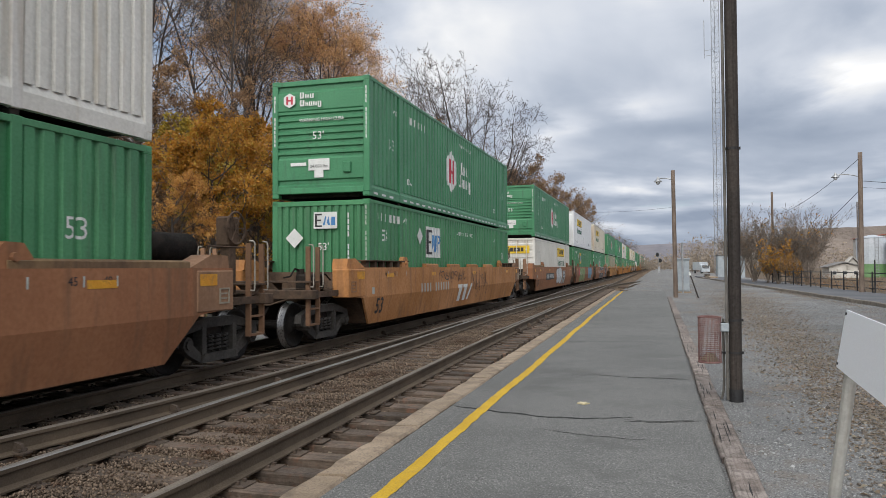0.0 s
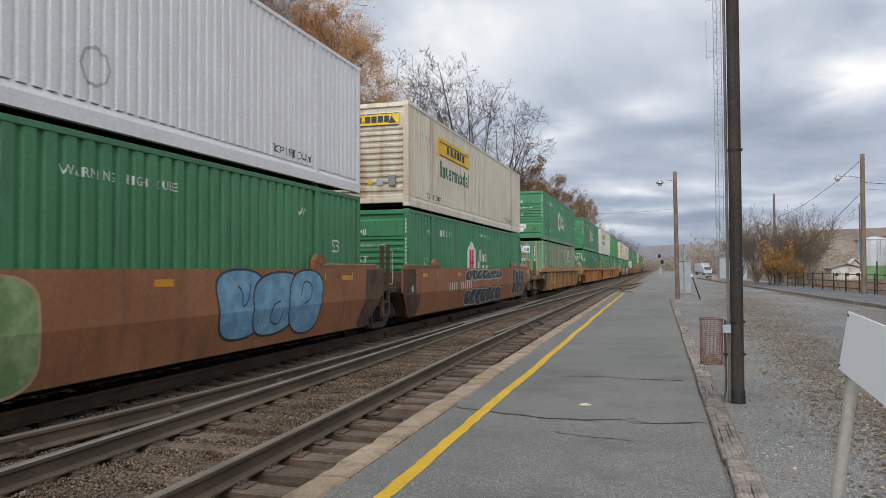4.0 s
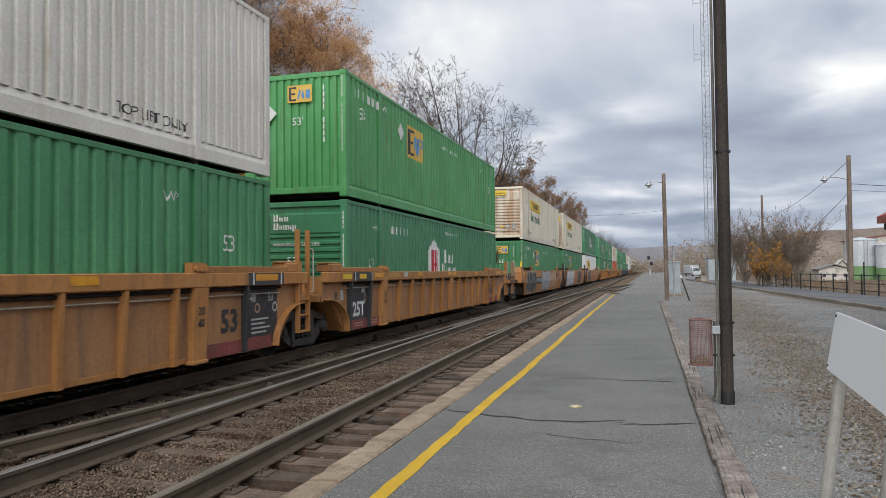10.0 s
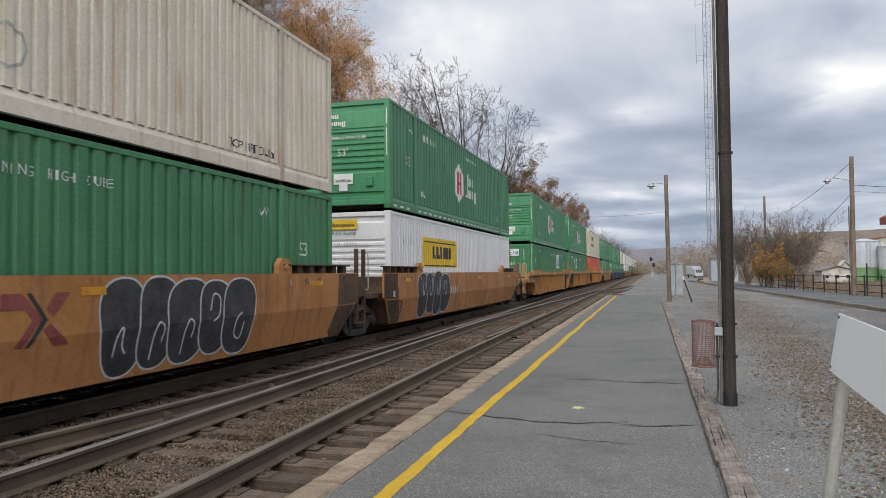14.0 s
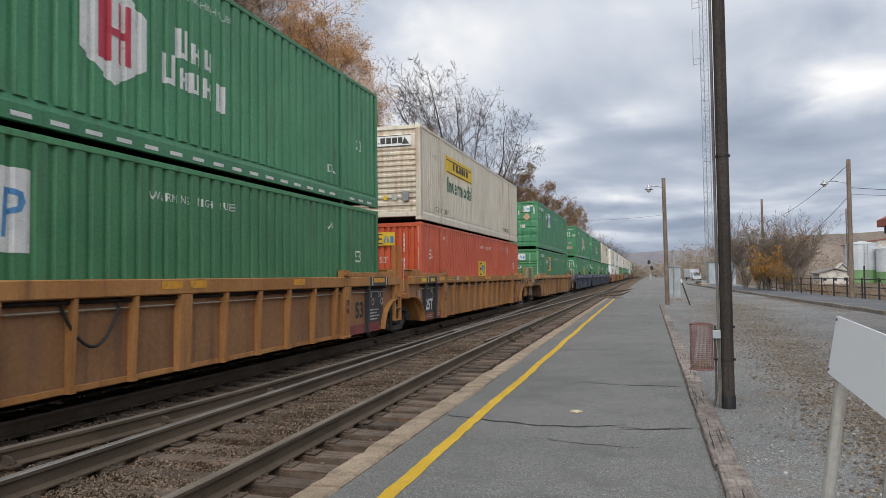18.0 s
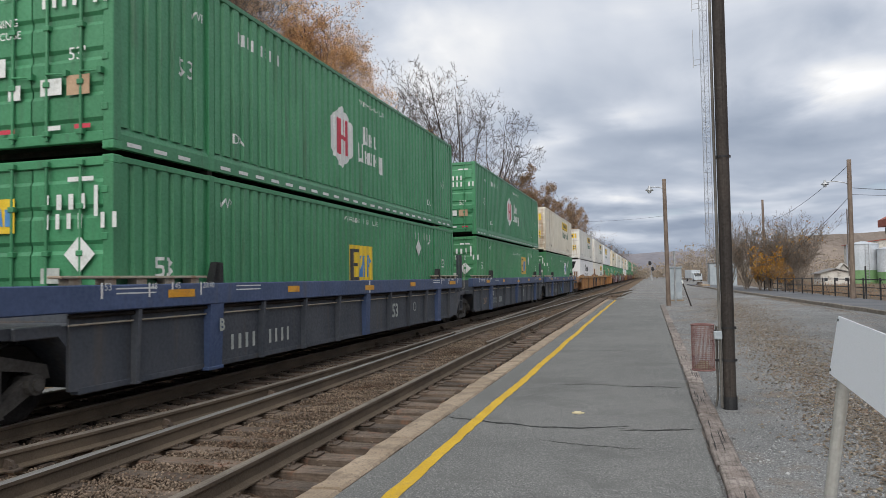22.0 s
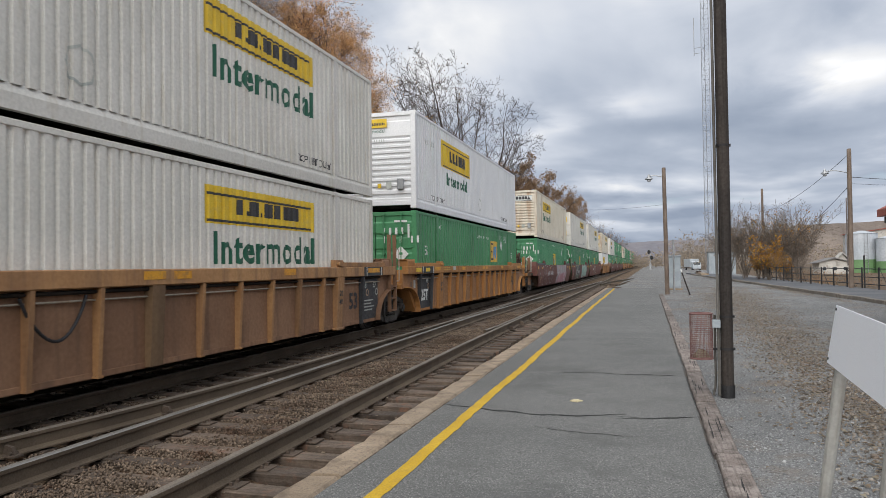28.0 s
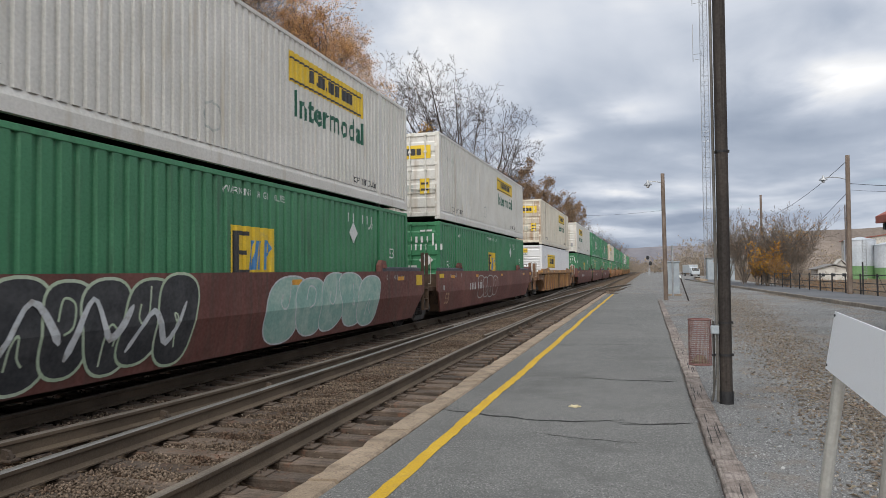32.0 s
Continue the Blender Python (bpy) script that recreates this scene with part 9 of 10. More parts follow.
RUSTY, DRY, BARE = "tall tree with thinning rust-brown autumn leaves", "tall tree with sparse dry grey-brown leaves", "tall leafless tree with fine branching twigs"
for key, label, x, y, turn, s in (
        ("rust_a", RUSTY, -20.6, 45.0, 20, 1.0), ("dry_a", DRY, -24.5, 41.0, 140, 1.08), ("bare_c", BARE, -24.0, 37.0, 60, 0.95), ("rust_b", RUSTY, -23.5, 51.0, 200, 0.95), ("rust_b", RUSTY, -28.5, 41.0, 310, 0.95),
        ("dry_a", DRY, -29.0, 48.0, 260, 0.95),
        ("rust_c", "tree with thin orange-brown autumn leaves", -20.4, 52.0, 250, 0.95), ("rust_c", "tree with thin orange-brown autumn leaves", -21.0, 46.0, 120, 0.9), ("bare_c", BARE, -25.0, 50.0, 15, 0.95),
        ("bare_d", BARE, -18.6, 61.0, 0, 0.90), ("bare_a", BARE, -15.8, 64.0, 110, 1.08), ("bare_d", BARE, -16.4, 77.0, 50, 1.02),
        ("bare_b", BARE, -28.0, 27.5, 40, 1.0), ("bare_b", BARE, -30.0, 33.0, 170, 1.1), ("bare_c", BARE, -31.0, 27.0, 10, 0.95), ("bare_c", BARE, -33.5, 30.5, 75, 1.0), ("bare_b", BARE, -37.0, 36.0, 115, 1.05),
        ("bare_c", BARE, -29.0, 35.0, 190, 0.95),
        ("bare_b", BARE, -31.0, 39.0, 220, 1.05), ("bare_b", BARE, -28.0, 24.5, 330, 0.9)):
    tree(key, label, x, y, turn, s)
rng = random.Random(31)
for i in range(16):     # the row that goes on along the line
    y = 122 + i * 17 + rng.uniform(-4, 4)
    tree(("bare_a", "bare_d", "bare_c")[i % 3], BARE, -14.5 + rng.uniform(-4, 1), y, rng.uniform(0, 360), rng.uniform(0.62, 0.8))
GOLD, YELLOW, BROWNISH = "small tree with orange autumn leaves", "small tree with yellow and green autumn leaves", "bushy tree with dry brown leaves"
for key, label, x, y, turn, s in (
        ("gold_a", GOLD, -18.2, 27.0, 10, 0.86), ("gold_b", YELLOW, -20.6, 30.6, 260, 1.0), ("gold_a", GOLD, -20.4, 31.6, 200, 0.95), ("gold_a", GOLD, -21.5, 36.5, 330, 1.0), ("amber_a", GOLD, -17.9, 23.8, 120, 0.5), ("brown_a", BROWNISH, -24.0, 30.0, 200, 0.9), ("gold_a", GOLD, -18.5, 31.0, 300, 0.6), ("gold_b", YELLOW, -19.0, 34.0, 30, 0.8),
        ("gold_a", GOLD, -16.8, 38.0, 90, 0.8), ("gold_b", YELLOW, -17.5, 43.0, 170, 0.85), ("gold_a", GOLD, -15.5, 50.0, 45, 0.6), ("gold_a", GOLD, -16.5, 60.0, 45, 0.75),
        ("gold_a", GOLD, -18.5, 66.0, 145, 1.0), ("gold_a", GOLD, -15.5, 88.0, 145, 1.15), 
        ("brown_a", BROWNISH, -23.5, 34.0, 220, 0.9), ("brown_a", BROWNISH, -19.0, 40.0, 60, 0.9),
         ("amber_a", GOLD, -18.0, 49.0, 130, 0.95), ("amber_a", GOLD, -18.0, 56.0, 230, 0.95), ("amber_a", GOLD, -20.0, 44.0, 300, 1.0),
        ("brown_a", BROWNISH, -18.0, 76.0, 70, 0.9), ("brown_a", BROWNISH, -14.6, 82.0, 170, 1.3), ("brown_a", BROWNISH, -14.3, 93.0, 20, 1.36), ("brown_a", BROWNISH, -14.4, 103.0, 120, 1.32), ("brown_a", BROWNISH, -14.2, 114.0, 280, 1.25)):
    tree(key, label, x, y, turn, s)


def spruce_meshes(height, seed):
    rng = random.Random(seed)
    segs = [(Vector((0, 0, -0.3)), Vector((0, 0, height)), 0.14, 0.01, 7)]
    pts = []
    z = 0.35
    while z < height - 0.2:
        reach = (height - z) * 0.50 * rng.uniform(0.85, 1.1) + 0.12
        n = 9
        off = rng.uniform(0, 1)
        for i in range(n):
            a = (i + off + rng.uniform(-0.2, 0.2)) * math.tau / n
            l = reach * rng.uniform(0.8, 1.1)
            p = Vector((0, 0, z))
            q = Vector((math.cos(a) * l, math.sin(a) * l, z - 0.10 * l + 0.12 * rng.random()))
            segs.append((p, q, 0.022, 0.006, 3))
            m = max(6, int(l * 46))
            for k in range(m):
                t = (k + 0.5) / m
                s = 0.34 * l * (1 - t) * 0.6 + 0.05
                c = p.lerp(q, t)
                pts.append((c.x - math.sin(a) * rng.gauss(0, s), c.y + math.cos(a) * rng.gauss(0, s), c.z + rng.uniform(-0.08, 0.02)))
        z += 0.27
    v, f = limbs_to_arrays(segs)
    lv, lf = leaf_quads(seed, pts, 0.105, 0.04)
    return bulk("trunk", v, f, "bark"), None, bulk("crown", lv, lf, "needles")


TREES["spruce_a"] = spruce_meshes(7.6, 4)
TREES["spruce_b"] = spruce_meshes(6.2, 9)
for key, x, y, s in (("spruce_a", -20.6, 22.0, 0.82), ("spruce_b", -19.2, 22.6, 0.80), ("spruce_b", -22.8, 20.2, 0.55)):
    tree(key, "blue-green spruce with dense drooping branches", x, y, 40 * s, s)


def brush(name, label, n, x0, x1, y0, y1, h0, h1, leaves, leaf, seed, size=0.09):
    """Thin leaning stems with leaves, too many to count."""
    rng = random.Random(seed)
    segs, pts = [], []
    for _ in range(n):
        x, y = rng.uniform(x0, x1), rng.uniform(y0, y1)
        p = Vector((x, y, ground_z(x, y) - 0.1))
        h = rng.uniform(h0, h1)
        d = Vector((rng.gauss(0, 0.22), rng.gauss(0, 0.22), 1)).normalized()
        r = 0.008 + 0.004 * h
        for k in range(4):
            d = (d + Vector((rng.gauss(0, 0.13), rng.gauss(0, 0.13), 0.05))).normalized()
            q = p + d * h / 4
            segs.append((p, q, r, r * 0.75, 3))
            for b in range(2):
                e = q + Vector((rng.gauss(0, 0.16) * h, rng.gauss(0, 0.16) * h, rng.uniform(0.02, 0.2) * h))
                segs.append((q, e, r * 0.5, r * 0.2, 3))
                for j in range(leaves):
                    pts.append(tuple(q.lerp(e, rng.random())))
            p, r = q, r * 0.75
    v, f = limbs_to_arrays(segs)
    ob = thing(name, label, "undergrowth", kind="stuff")
    part("stems", bulk("stems", v, f, "bark_pale"), None, ob)
    if pts:
        lv, lf = leaf_quads(seed, pts, size, 0.10)
        part("leaves", bulk("leaves", lv, lf, leaf), None, ob)


brush("undergrowth", "tangled brown brush on the slope behind the tracks", 1200, -38, -21.5, 14, 60, 1.4, 3.8, 6, "leaf_brown", 41, 0.085)
brush("undergrowth", "dull green and yellow brush beside the tracks", 420, -18.4, -12.6, 8, 60, 0.6, 1.7, 9, "leaf_green", 42, 0.08)
brush("undergrowth", "orange-leaved brush beside the tracks", 200, -20, -14.0, 24, 66, 1.2, 3.4, 8, "leaf_orange", 43, 0.08)
brush("undergrowth", "brown and ochre leafy thicket up the slope", 260, -40, -24, 18, 50, 3.0, 7.2, 22, "leaf_dry", 52, 0.070)
brush("undergrowth", "leafless saplings crowding the upper slope", 90, -60, -27, 20, 75, 5.0, 10.0, 0, "leaf_brown", 44, 0.10)
brush("undergrowth", "brown brush along the line", 420, -19, -12.5, 60, 105, 2.0, 6.0, 6, "leaf_brown", 45, 0.10)
brush("undergrowth", "leafless thicket along the line", 520, -21, -12.8, 100, 200, 6.5, 12.5, 2, "leaf_brown", 51, 0.10)
brush("undergrowth", "brush along the distant line", 300, -24, -11.5, 190, 620, 4.0, 11.0, 5, "leaf_brown", 46, 0.3)

# bare bushes with a last few orange leaves beside the sidewalk
TREES["bush_a"] = tree_meshes("bush_a", "shrub", 7.4, 0.07, "leaf_brown", 260, 0.08, 12, "bark_pale")
TREES["bush_b"] = tree_meshes("bush_b", "shrub", 6.8, 0.07, "leaf_orange", 420, 0.09, 13, "bark_pale")
TREES["bush_c"] = tree_meshes("bush_c", "shrub", 4.2, 0.05, "leaf_orange", 1500, 0.10, 14, "bark_pale")
for key, x, y, turn, s in (("bush_a", 8.3, 70.0, 0, 1.0), ("bush_a", 9.6, 66.0, 80, 0.9), ("bush_b", 11.0, 66.0, 160, 0.95), ("bush_a", 11.4, 63.5, 240, 0.9), ("bush_a", 11.6, 68.0, 320, 1.0), ("bush_b", 10.2, 70.0, 30, 0.95),
                           ("bush_c", 9.3, 63.0, 50, 0.9), ("bush_c", 10.0, 62.0, 150, 0.6), ("bush_a", 7.6, 76.0, 110, 0.95), ("bush_a", 11.9, 66.0, 200, 0.75), ("bush_c", 8.9, 66.0, 250, 0.7), ("bush_a", 9.0, 74.0, 290, 1.0)):
    tree(key, "bare grey bush with a few orange leaves by the sidewalk", x, y, turn, s)
brush("undergrowth", "dry weeds along the sidewalk", 160, 10.6, 14.0, 50, 72, 0.4, 1.0, 2, "leaf_brown", 47, 0.05)
# far trees get the leaf colours with haze painted in
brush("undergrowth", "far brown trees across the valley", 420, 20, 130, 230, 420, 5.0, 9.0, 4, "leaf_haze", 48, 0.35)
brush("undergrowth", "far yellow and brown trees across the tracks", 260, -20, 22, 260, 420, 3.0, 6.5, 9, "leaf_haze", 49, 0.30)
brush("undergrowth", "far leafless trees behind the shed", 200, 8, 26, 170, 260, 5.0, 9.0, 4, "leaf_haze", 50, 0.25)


# ---- platform furniture and the yard ----
def round_pole(h, r0, r1, material, lean=(0.0, 0.0)):
    bm = bm_new()
    n = 14
    rings = []
    for k in range(9):
        t = k / 8
        r = r0 + (r1 - r0) * t
        rings.append([bm.verts.new((lean[0] * t + r * math.cos(i * math.tau / n), lean[1] * t + r * math.sin(i * math.tau / n), -0.3 + (h + 0.3) * t)) for i in range(n)])
    for a, b in zip(rings, rings[1:]):
        for i in range(n):
            j = (i + 1) % n
            f = bm.faces.new((a[i], a[j], b[j], b[i]))
            f.smooth = True
    bm.faces.new(rings[-1])
    return to_mesh(bm, "pole", material)


def lamp_arm(reach, rise):
    bm = bm_new()
    pts = [(-reach * t, 0, rise * math.sin(t * 2.2) * 0.9) for t in (i / 7 for i in range(8))]
    pipe(bm, pts, 0.025, 8)
    return to_mesh(bm, "arm", "galv")


def lamp_head():
    bm = bm_new()
    prof = [(0.03, 0.10), (0.06, 0.05), (0.07, -0.02), (0.20, -0.13), (0.21, -0.16)]
    n = 16
    rings = [[bm.verts.new((r * math.cos(i * math.tau / n), r * math.sin(i * math.tau / n), z)) for i in range(n)] for r, z in prof]
    for a, b in zip(rings, rings[1:]):
        for i in range(n):
            bm.faces.new((a[i], a[(i + 1) % n], b[(i + 1) % n], b[i]))
    return to_mesh(bm, "lamp_head", "galv", True)


def lamp_globe():
    bm = bm_new()
    bmesh.ops.create_uvsphere(bm, u_segments=12, v_segments=8, radius=0.11)
    for v in bm.verts:
        v.co.z = v.co.z * 1.1 - 0.19
    return to_mesh(bm, "globe", "glass", True)


# the near pole, its conduit, box and straps
near_pole = thing("utility_pole", "dark weathered wooden pole with conduits on the platform edge", "pole", at=pose(0.870, 9.16, -0.02))
part("shaft", round_pole(9.2, 0.072, 0.071, "pole", (0.012, 0.0)), None, near_pole)
bm = bm_new()
pipe(bm, [(-0.093, -0.03, 0.0), (-0.093, -0.03, 9.0)], 0.017)
part("conduit", bm, "conduit", near_pole, "dark grey conduit")
bm = bm_new()
pipe(bm, [(-0.155, 0.03, 0.0), (-0.135, 0.02, 0.10), (-0.128, 0.02, 0.22), (-0.128, 0.02, 0.95)], 0.014)
part("conduit", bm, "conduit", near_pole, "dark grey conduit")
bm = bm_new()
n = 14
rings = [[bm.verts.new((0.082 * math.cos(i * math.tau / n), 0.082 * math.sin(i * math.tau / n), zz)) for i in range(n)] for zz in (-0.05, 0.13)]
for i in range(n):
    bm.faces.new((rings[0][i], rings[0][(i + 1) % n], rings[1][(i + 1) % n], rings[1][i]))
part("tarred_foot", bm, "black", near_pole, "black tarred foot")
bm = bm_new()
box(bm, -0.165, -0.07, -0.075, -0.005, 0.80, 0.90, 0.008)
part("switch_box", bm, "grey_box", near_pole, "small grey steel box")
for z in (0.54, 0.92, 2.95):
    bm = bm_new()
    n = 14
    rs = [[bm.verts.new((0.077 * math.cos(i * math.tau / n), 0.077 * math.sin(i * math.tau / n), zz)) for i in range(n)] for zz in (z, z + 0.028)]
    for i in range(n):
        bm.faces.new((rs[0][i], rs[0][(i + 1) % n], rs[1][(i + 1) % n], rs[1][i]))
    box(bm, 0.068, 0.092, -0.02, 0.02, z, z + 0.03)
    part("strap", bm, "black", near_pole)

# wire litter basket hung on the pole
basket = thing("litter_basket", "rusty dark red wire-mesh litter basket hung on a pole", "bin", at=pose(0.585, 9.14, 0.42))
bm = bm_new()
n, r, h = 26, 0.128, 0.53
for i in range(n):
    a = i * math.tau / n
    tube(bm, (r * math.cos(a), r * math.sin(a), 0), (r * math.cos(a), r * math.sin(a), h), 0.0035, n=4, cap=False)
for k in range(23):
    z = h * k / 22
    for i in range(n):
        a, b = i * math.tau / n, (i + 1) * math.tau / n
        tube(bm, (r * math.cos(a), r * math.sin(a), z), (r * math.cos(b), r * math.sin(b), z), 0.003, n=4, cap=False)
part("mesh_wall", bm, "bin", basket)
for z in (0.0, h):
    bm = bm_new()
    for i in range(n):
        a, b = i * math.tau / n, (i + 1) * math.tau / n
        tube(bm, (r * math.cos(a), r * math.sin(a), z), (r * math.cos(b), r * math.sin(b), z), 0.010, n=6, cap=False)
    part("rim", bm, "bin", basket)
bm = bm_new()
tube(bm, (0, 0, 0.0), (0, 0, 0.012), r - 0.004, n=20)
part("base", bm, "bin", basket)
bm = bm_new()
rng = random.Random(5)
rows = []
for k in range(6):
    t = k / 5
    rows.append([bm.verts.new(((0.112 - 0.075 * t) * math.cos(i * math.tau / 16) + rng.uniform(-0.012, 0.012), (0.112 - 0.075 * t) * math.sin(i * math.tau / 16) + rng.uniform(-0.012, 0.012), 0.014 + 0.085 * t + rng.uniform(-0.012, 0.012) * (k > 0))) for i in range(16)])
for ra, rb in zip(rows, rows[1:]):
    for i in range(16):
        bm.faces.new((ra[i], ra[(i + 1) % 16], rb[(i + 1) % 16], rb[i]))
bm.faces.new(rows[-1])
part("litter", bm, "fallen", basket, "dry leaves inside")
bm = bm_new()
box(bm, r - 0.004, 0.20, -0.012, 0.012, 0.44, 0.47)
box(bm, r - 0.004, 0.20, -0.012, 0.012, 0.10, 0.125)
part("hanger", bm, "black", basket)

# white sign board, its face to the tracks
sign = thing("sign_board", "blank white sign board on a leaning grey post", "sign", at=pose(0.655, 3.35, -0.03, 0, 7.5, 0))
bm = bm_new()
slab(bm, [(-0.62, 1.060), (0.425, 1.115), (0.375, 1.388), (-0.66, 1.345)], 0, -0.004, 0.004)
part("board", bm, "sign_white", sign)
for y, z in ((0.357, 1.37), (0.402, 1.135)):
    bm = bm_new()
    tube(bm, (-0.009, y, z), (0.0, y, z), 0.006, n=8)
    part("bolt", bm, "black", sign)
bm = bm_new()
tube(bm, (0.05, 0.43, -0.3), (0.042, 0.345, 1.16), 0.027, n=12)
part("post", bm, "post_grey", sign, "weathered grey round post")
bm = bm_new()
tube(bm, (0.055, -0.42, -0.3), (0.045, -0.42, 1.2), 0.024, n=12)
part("post", bm, "post_grey", sign, "weathered grey round post")

# lamp poles
lamp_a = thing("street_lamp", "brown wooden lamp pole with a curved arm and round lamp", "street lamp", "lamp poles", at=pose(0.90, 39.0, -0.02))
part("pole", round_pole(6.53, 0.115, 0.095, "pole_far", (-0.06, 0)), None, lamp_a)
part("arm", lamp_arm(0.66, 0.10), None, lamp_a, m=pose(-0.1, 0, 6.05))
part("lamp_head", lamp_head(), None, lamp_a, m=pose(-0.80, 0, 6.12))
part("globe", lamp_globe(), None, lamp_a, m=pose(-0.80, 0, 6.12))
lamp_b = thing("street_lamp", "tall wooden lamp pole with a long arm by the sidewalk", "street lamp", "lamp poles", at=pose(10.39, 43.1, 0.12))
part("pole", round_pole(7.45, 0.135, 0.11, "pole_far", (0.05, 0)), None, lamp_b)
part("arm", lamp_arm(1.10, 0.18), None, lamp_b, m=pose(0.0, 0, 6.15))
part("lamp_head", lamp_head(), None, lamp_b, m=pose(-1.15, 0, 6.32))
part("globe", lamp_globe(), None, lamp_b, m=pose(-1.15, 0, 6.32))
bm = bm_new()
box(bm, -0.16, -0.12, -0.06, 0.06, 1.2, 4.8)
part("pole_guard", bm, "timber", lamp_b)
pole_c = thing("utility_pole", "distant plain wooden utility pole", "pole", at=pose(10.6, 75.0, -0.1))
part("shaft", round_pole(8.7, 0.13, 0.10, "pole_far"), None, pole_c)


def wire(name, label, p, q, sag, r=0.012):
    bm = bm_new()
    p, q = Vector(p), Vector(q)
    pts = [p.lerp(q, i / 12) - Vector((0, 0, sag * 4 * (i / 12) * (1 - i / 12))) for i in range(13)]
    pipe(bm, pts, r, 5)
    single(name, bm, "black", label, "cable")


wire("overhead_wire", "thin black overhead wire between poles", (10.44, 43.1, 7.3), (10.6, 75.0, 6.3), 0.5, 0.014)
wire("overhead_wire", "thin black guy wire from the lamp pole", (10.42, 43.1, 5.6), (10.2, 62.0, 2.6), 0.15, 0.014)
wire("overhead_wire", "thin black overhead wire leaving the lamp pole", (10.44, 43.1, 6.05), (24.0, 41.0, 6.0), 0.5, 0.014)
wire("overhead_wire", "thin black overhead wire leaving the lamp pole", (10.44, 43.1, 5.7), (24.0, 41.0, 5.6), 0.4, 0.008)
wire("overhead_wire", "long thin wire across the tracks", (-16.0, 80.0, 9.4), (0.86, 39.0, 4.6), 0.8, 0.006)

# relay cabinet, white pole, leaning stake
cab = thing("relay_cabinet", "pale grey steel relay cabinet beside the track", "cabinet", at=pose(1.50, 46.0, -0.03))
bm = bm_new()
box(bm, -0.36, 0.34, -0.35, 0.35, 0.08, 1.98, 0.015)
part("body", bm, "grey_box", cab)
bm = bm_new()
box(bm, -0.42, 0.40, -0.42, 0.42, 1.98, 2.06, 0.015)
part("roof", bm, "grey_box", cab)
bm = bm_new()
box(bm, -0.34, 0.31, -0.375, -0.351, 0.14, 1.92, 0.006)
d = part("door", bm, "grey_box", cab)
bm = bm_new()
box(bm, 0.22, 0.26, -0.40, -0.376, 0.95, 1.12)
part("handle", bm, "galv", d)
bm = bm_new()
box(bm, -0.46, 0.44, -0.45, 0.45, -0.1, 0.08, 0.01)
part("plinth", bm, "kerb", cab)
mast = thing("white_mast", "thin white pole beside the relay cabinet", "pole", at=pose(1.44, 45.2, -0.03))
bm = bm_new()
tube(bm, (0, 0, -0.2), (0, 0, 2.95), 0.055, n=10)
part("shaft", bm, "galv", mast)
bm = bm_new()
tube(bm, (0, 0, 2.95), (0, 0, 3.0), 0.07, n=10)
part("cap", bm, "galv", mast)
bm = bm_new()
tube(bm, (0, 0, -0.1), (-0.38, 0.3, 1.12), 0.035, n=8)
stake = thing("marker_stake", "thin dark stake that leans over with a pale top", "stake", at=pose(1.99, 38.3, -0.03))
part("shaft", bm, "pole", stake)
bm = bm_new()
tube(bm, (-0.38, 0.3, 1.12), (-0.43, 0.34, 1.28), 0.035, n=8)
part("tip", bm, "mark_white", stake)

# signal
sig = thing("railway_signal", "distant two-headed colour-light railway signal", "signal", at=pose(0.45, 205.0, -0.1))
bm = bm_new()
tube(bm, (0, 0, 0), (0, 0, 5.6), 0.10, n=10)
part("mast", bm, "galv", sig)
for x, z in ((-0.35, 4.9), (0.35, 3.3)):
    bm = bm_new()
    slab(bm, blob(0, 0, 0.42, 0.62, 3, 14), 1, -0.05, 0.05)
    h = part("signal_head", bm, "black", sig, m=pose(x, -0.25, z))
    for dz in (0.35, 0.0, -0.35):
        bm = bm_new()
        tube(bm, (0, -0.12, dz), (0, -0.05, dz), 0.12, n=10)
        part("lens", bm, "red_lamp", h)
bm = bm_new()
box(bm, -0.3, 0.3, -0.3, 0.3, 0, 1.6, 0.03)
part("base_cabinet", bm, "galv", sig)


# lattice mast
def lattice(h, w, bay):
    bm = bm_new()
    k = [(w * 0.58 * math.cos(a), w * 0.58 * math.sin(a)) for a in (math.pi / 2, math.pi / 2 + math.tau / 3, math.pi / 2 + 2 * math.tau / 3)]
    for x, y in k:
        tube(bm, (x, y, 0), (x, y, h), 0.045, n=5)
    n = int(h / bay)
    for i in range(n):
        z0, z1 = i * bay, (i + 1) * bay
        for j in range(3):
            a, b = k[j], k[(j + 1) % 3]
            if i % 2:
                a, b = b, a
            tube(bm, (*a, z0), (*b, z1), 0.018, n=3, cap=False)
            tube(bm, (*a, z0), (*b, z0), 0.016, n=3, cap=False)
    return bm


tower = thing("lattice_mast", "tall grey steel lattice radio mast with antennas", "mast", at=pose(8.55, 112.0, -0.1))
part("lattice", lattice(60.0, 1.05, 0.75), "galv", tower)
for z in (32.6, 41.0, 48.0):
    bm = bm_new()
    tube(bm, (-0.3, 0, z), (-1.5, 0, z - 0.1), 0.035, n=5)
    tube(bm, (-0.3, 0, z + 0.8), (-1.5, 0, z + 0.7), 0.035, n=5)
    tube(bm, (-1.5, 0, z - 0.4), (-1.5, 0, z + 5.2), 0.05, n=6)
    part("antenna", bm, "galv", tower)

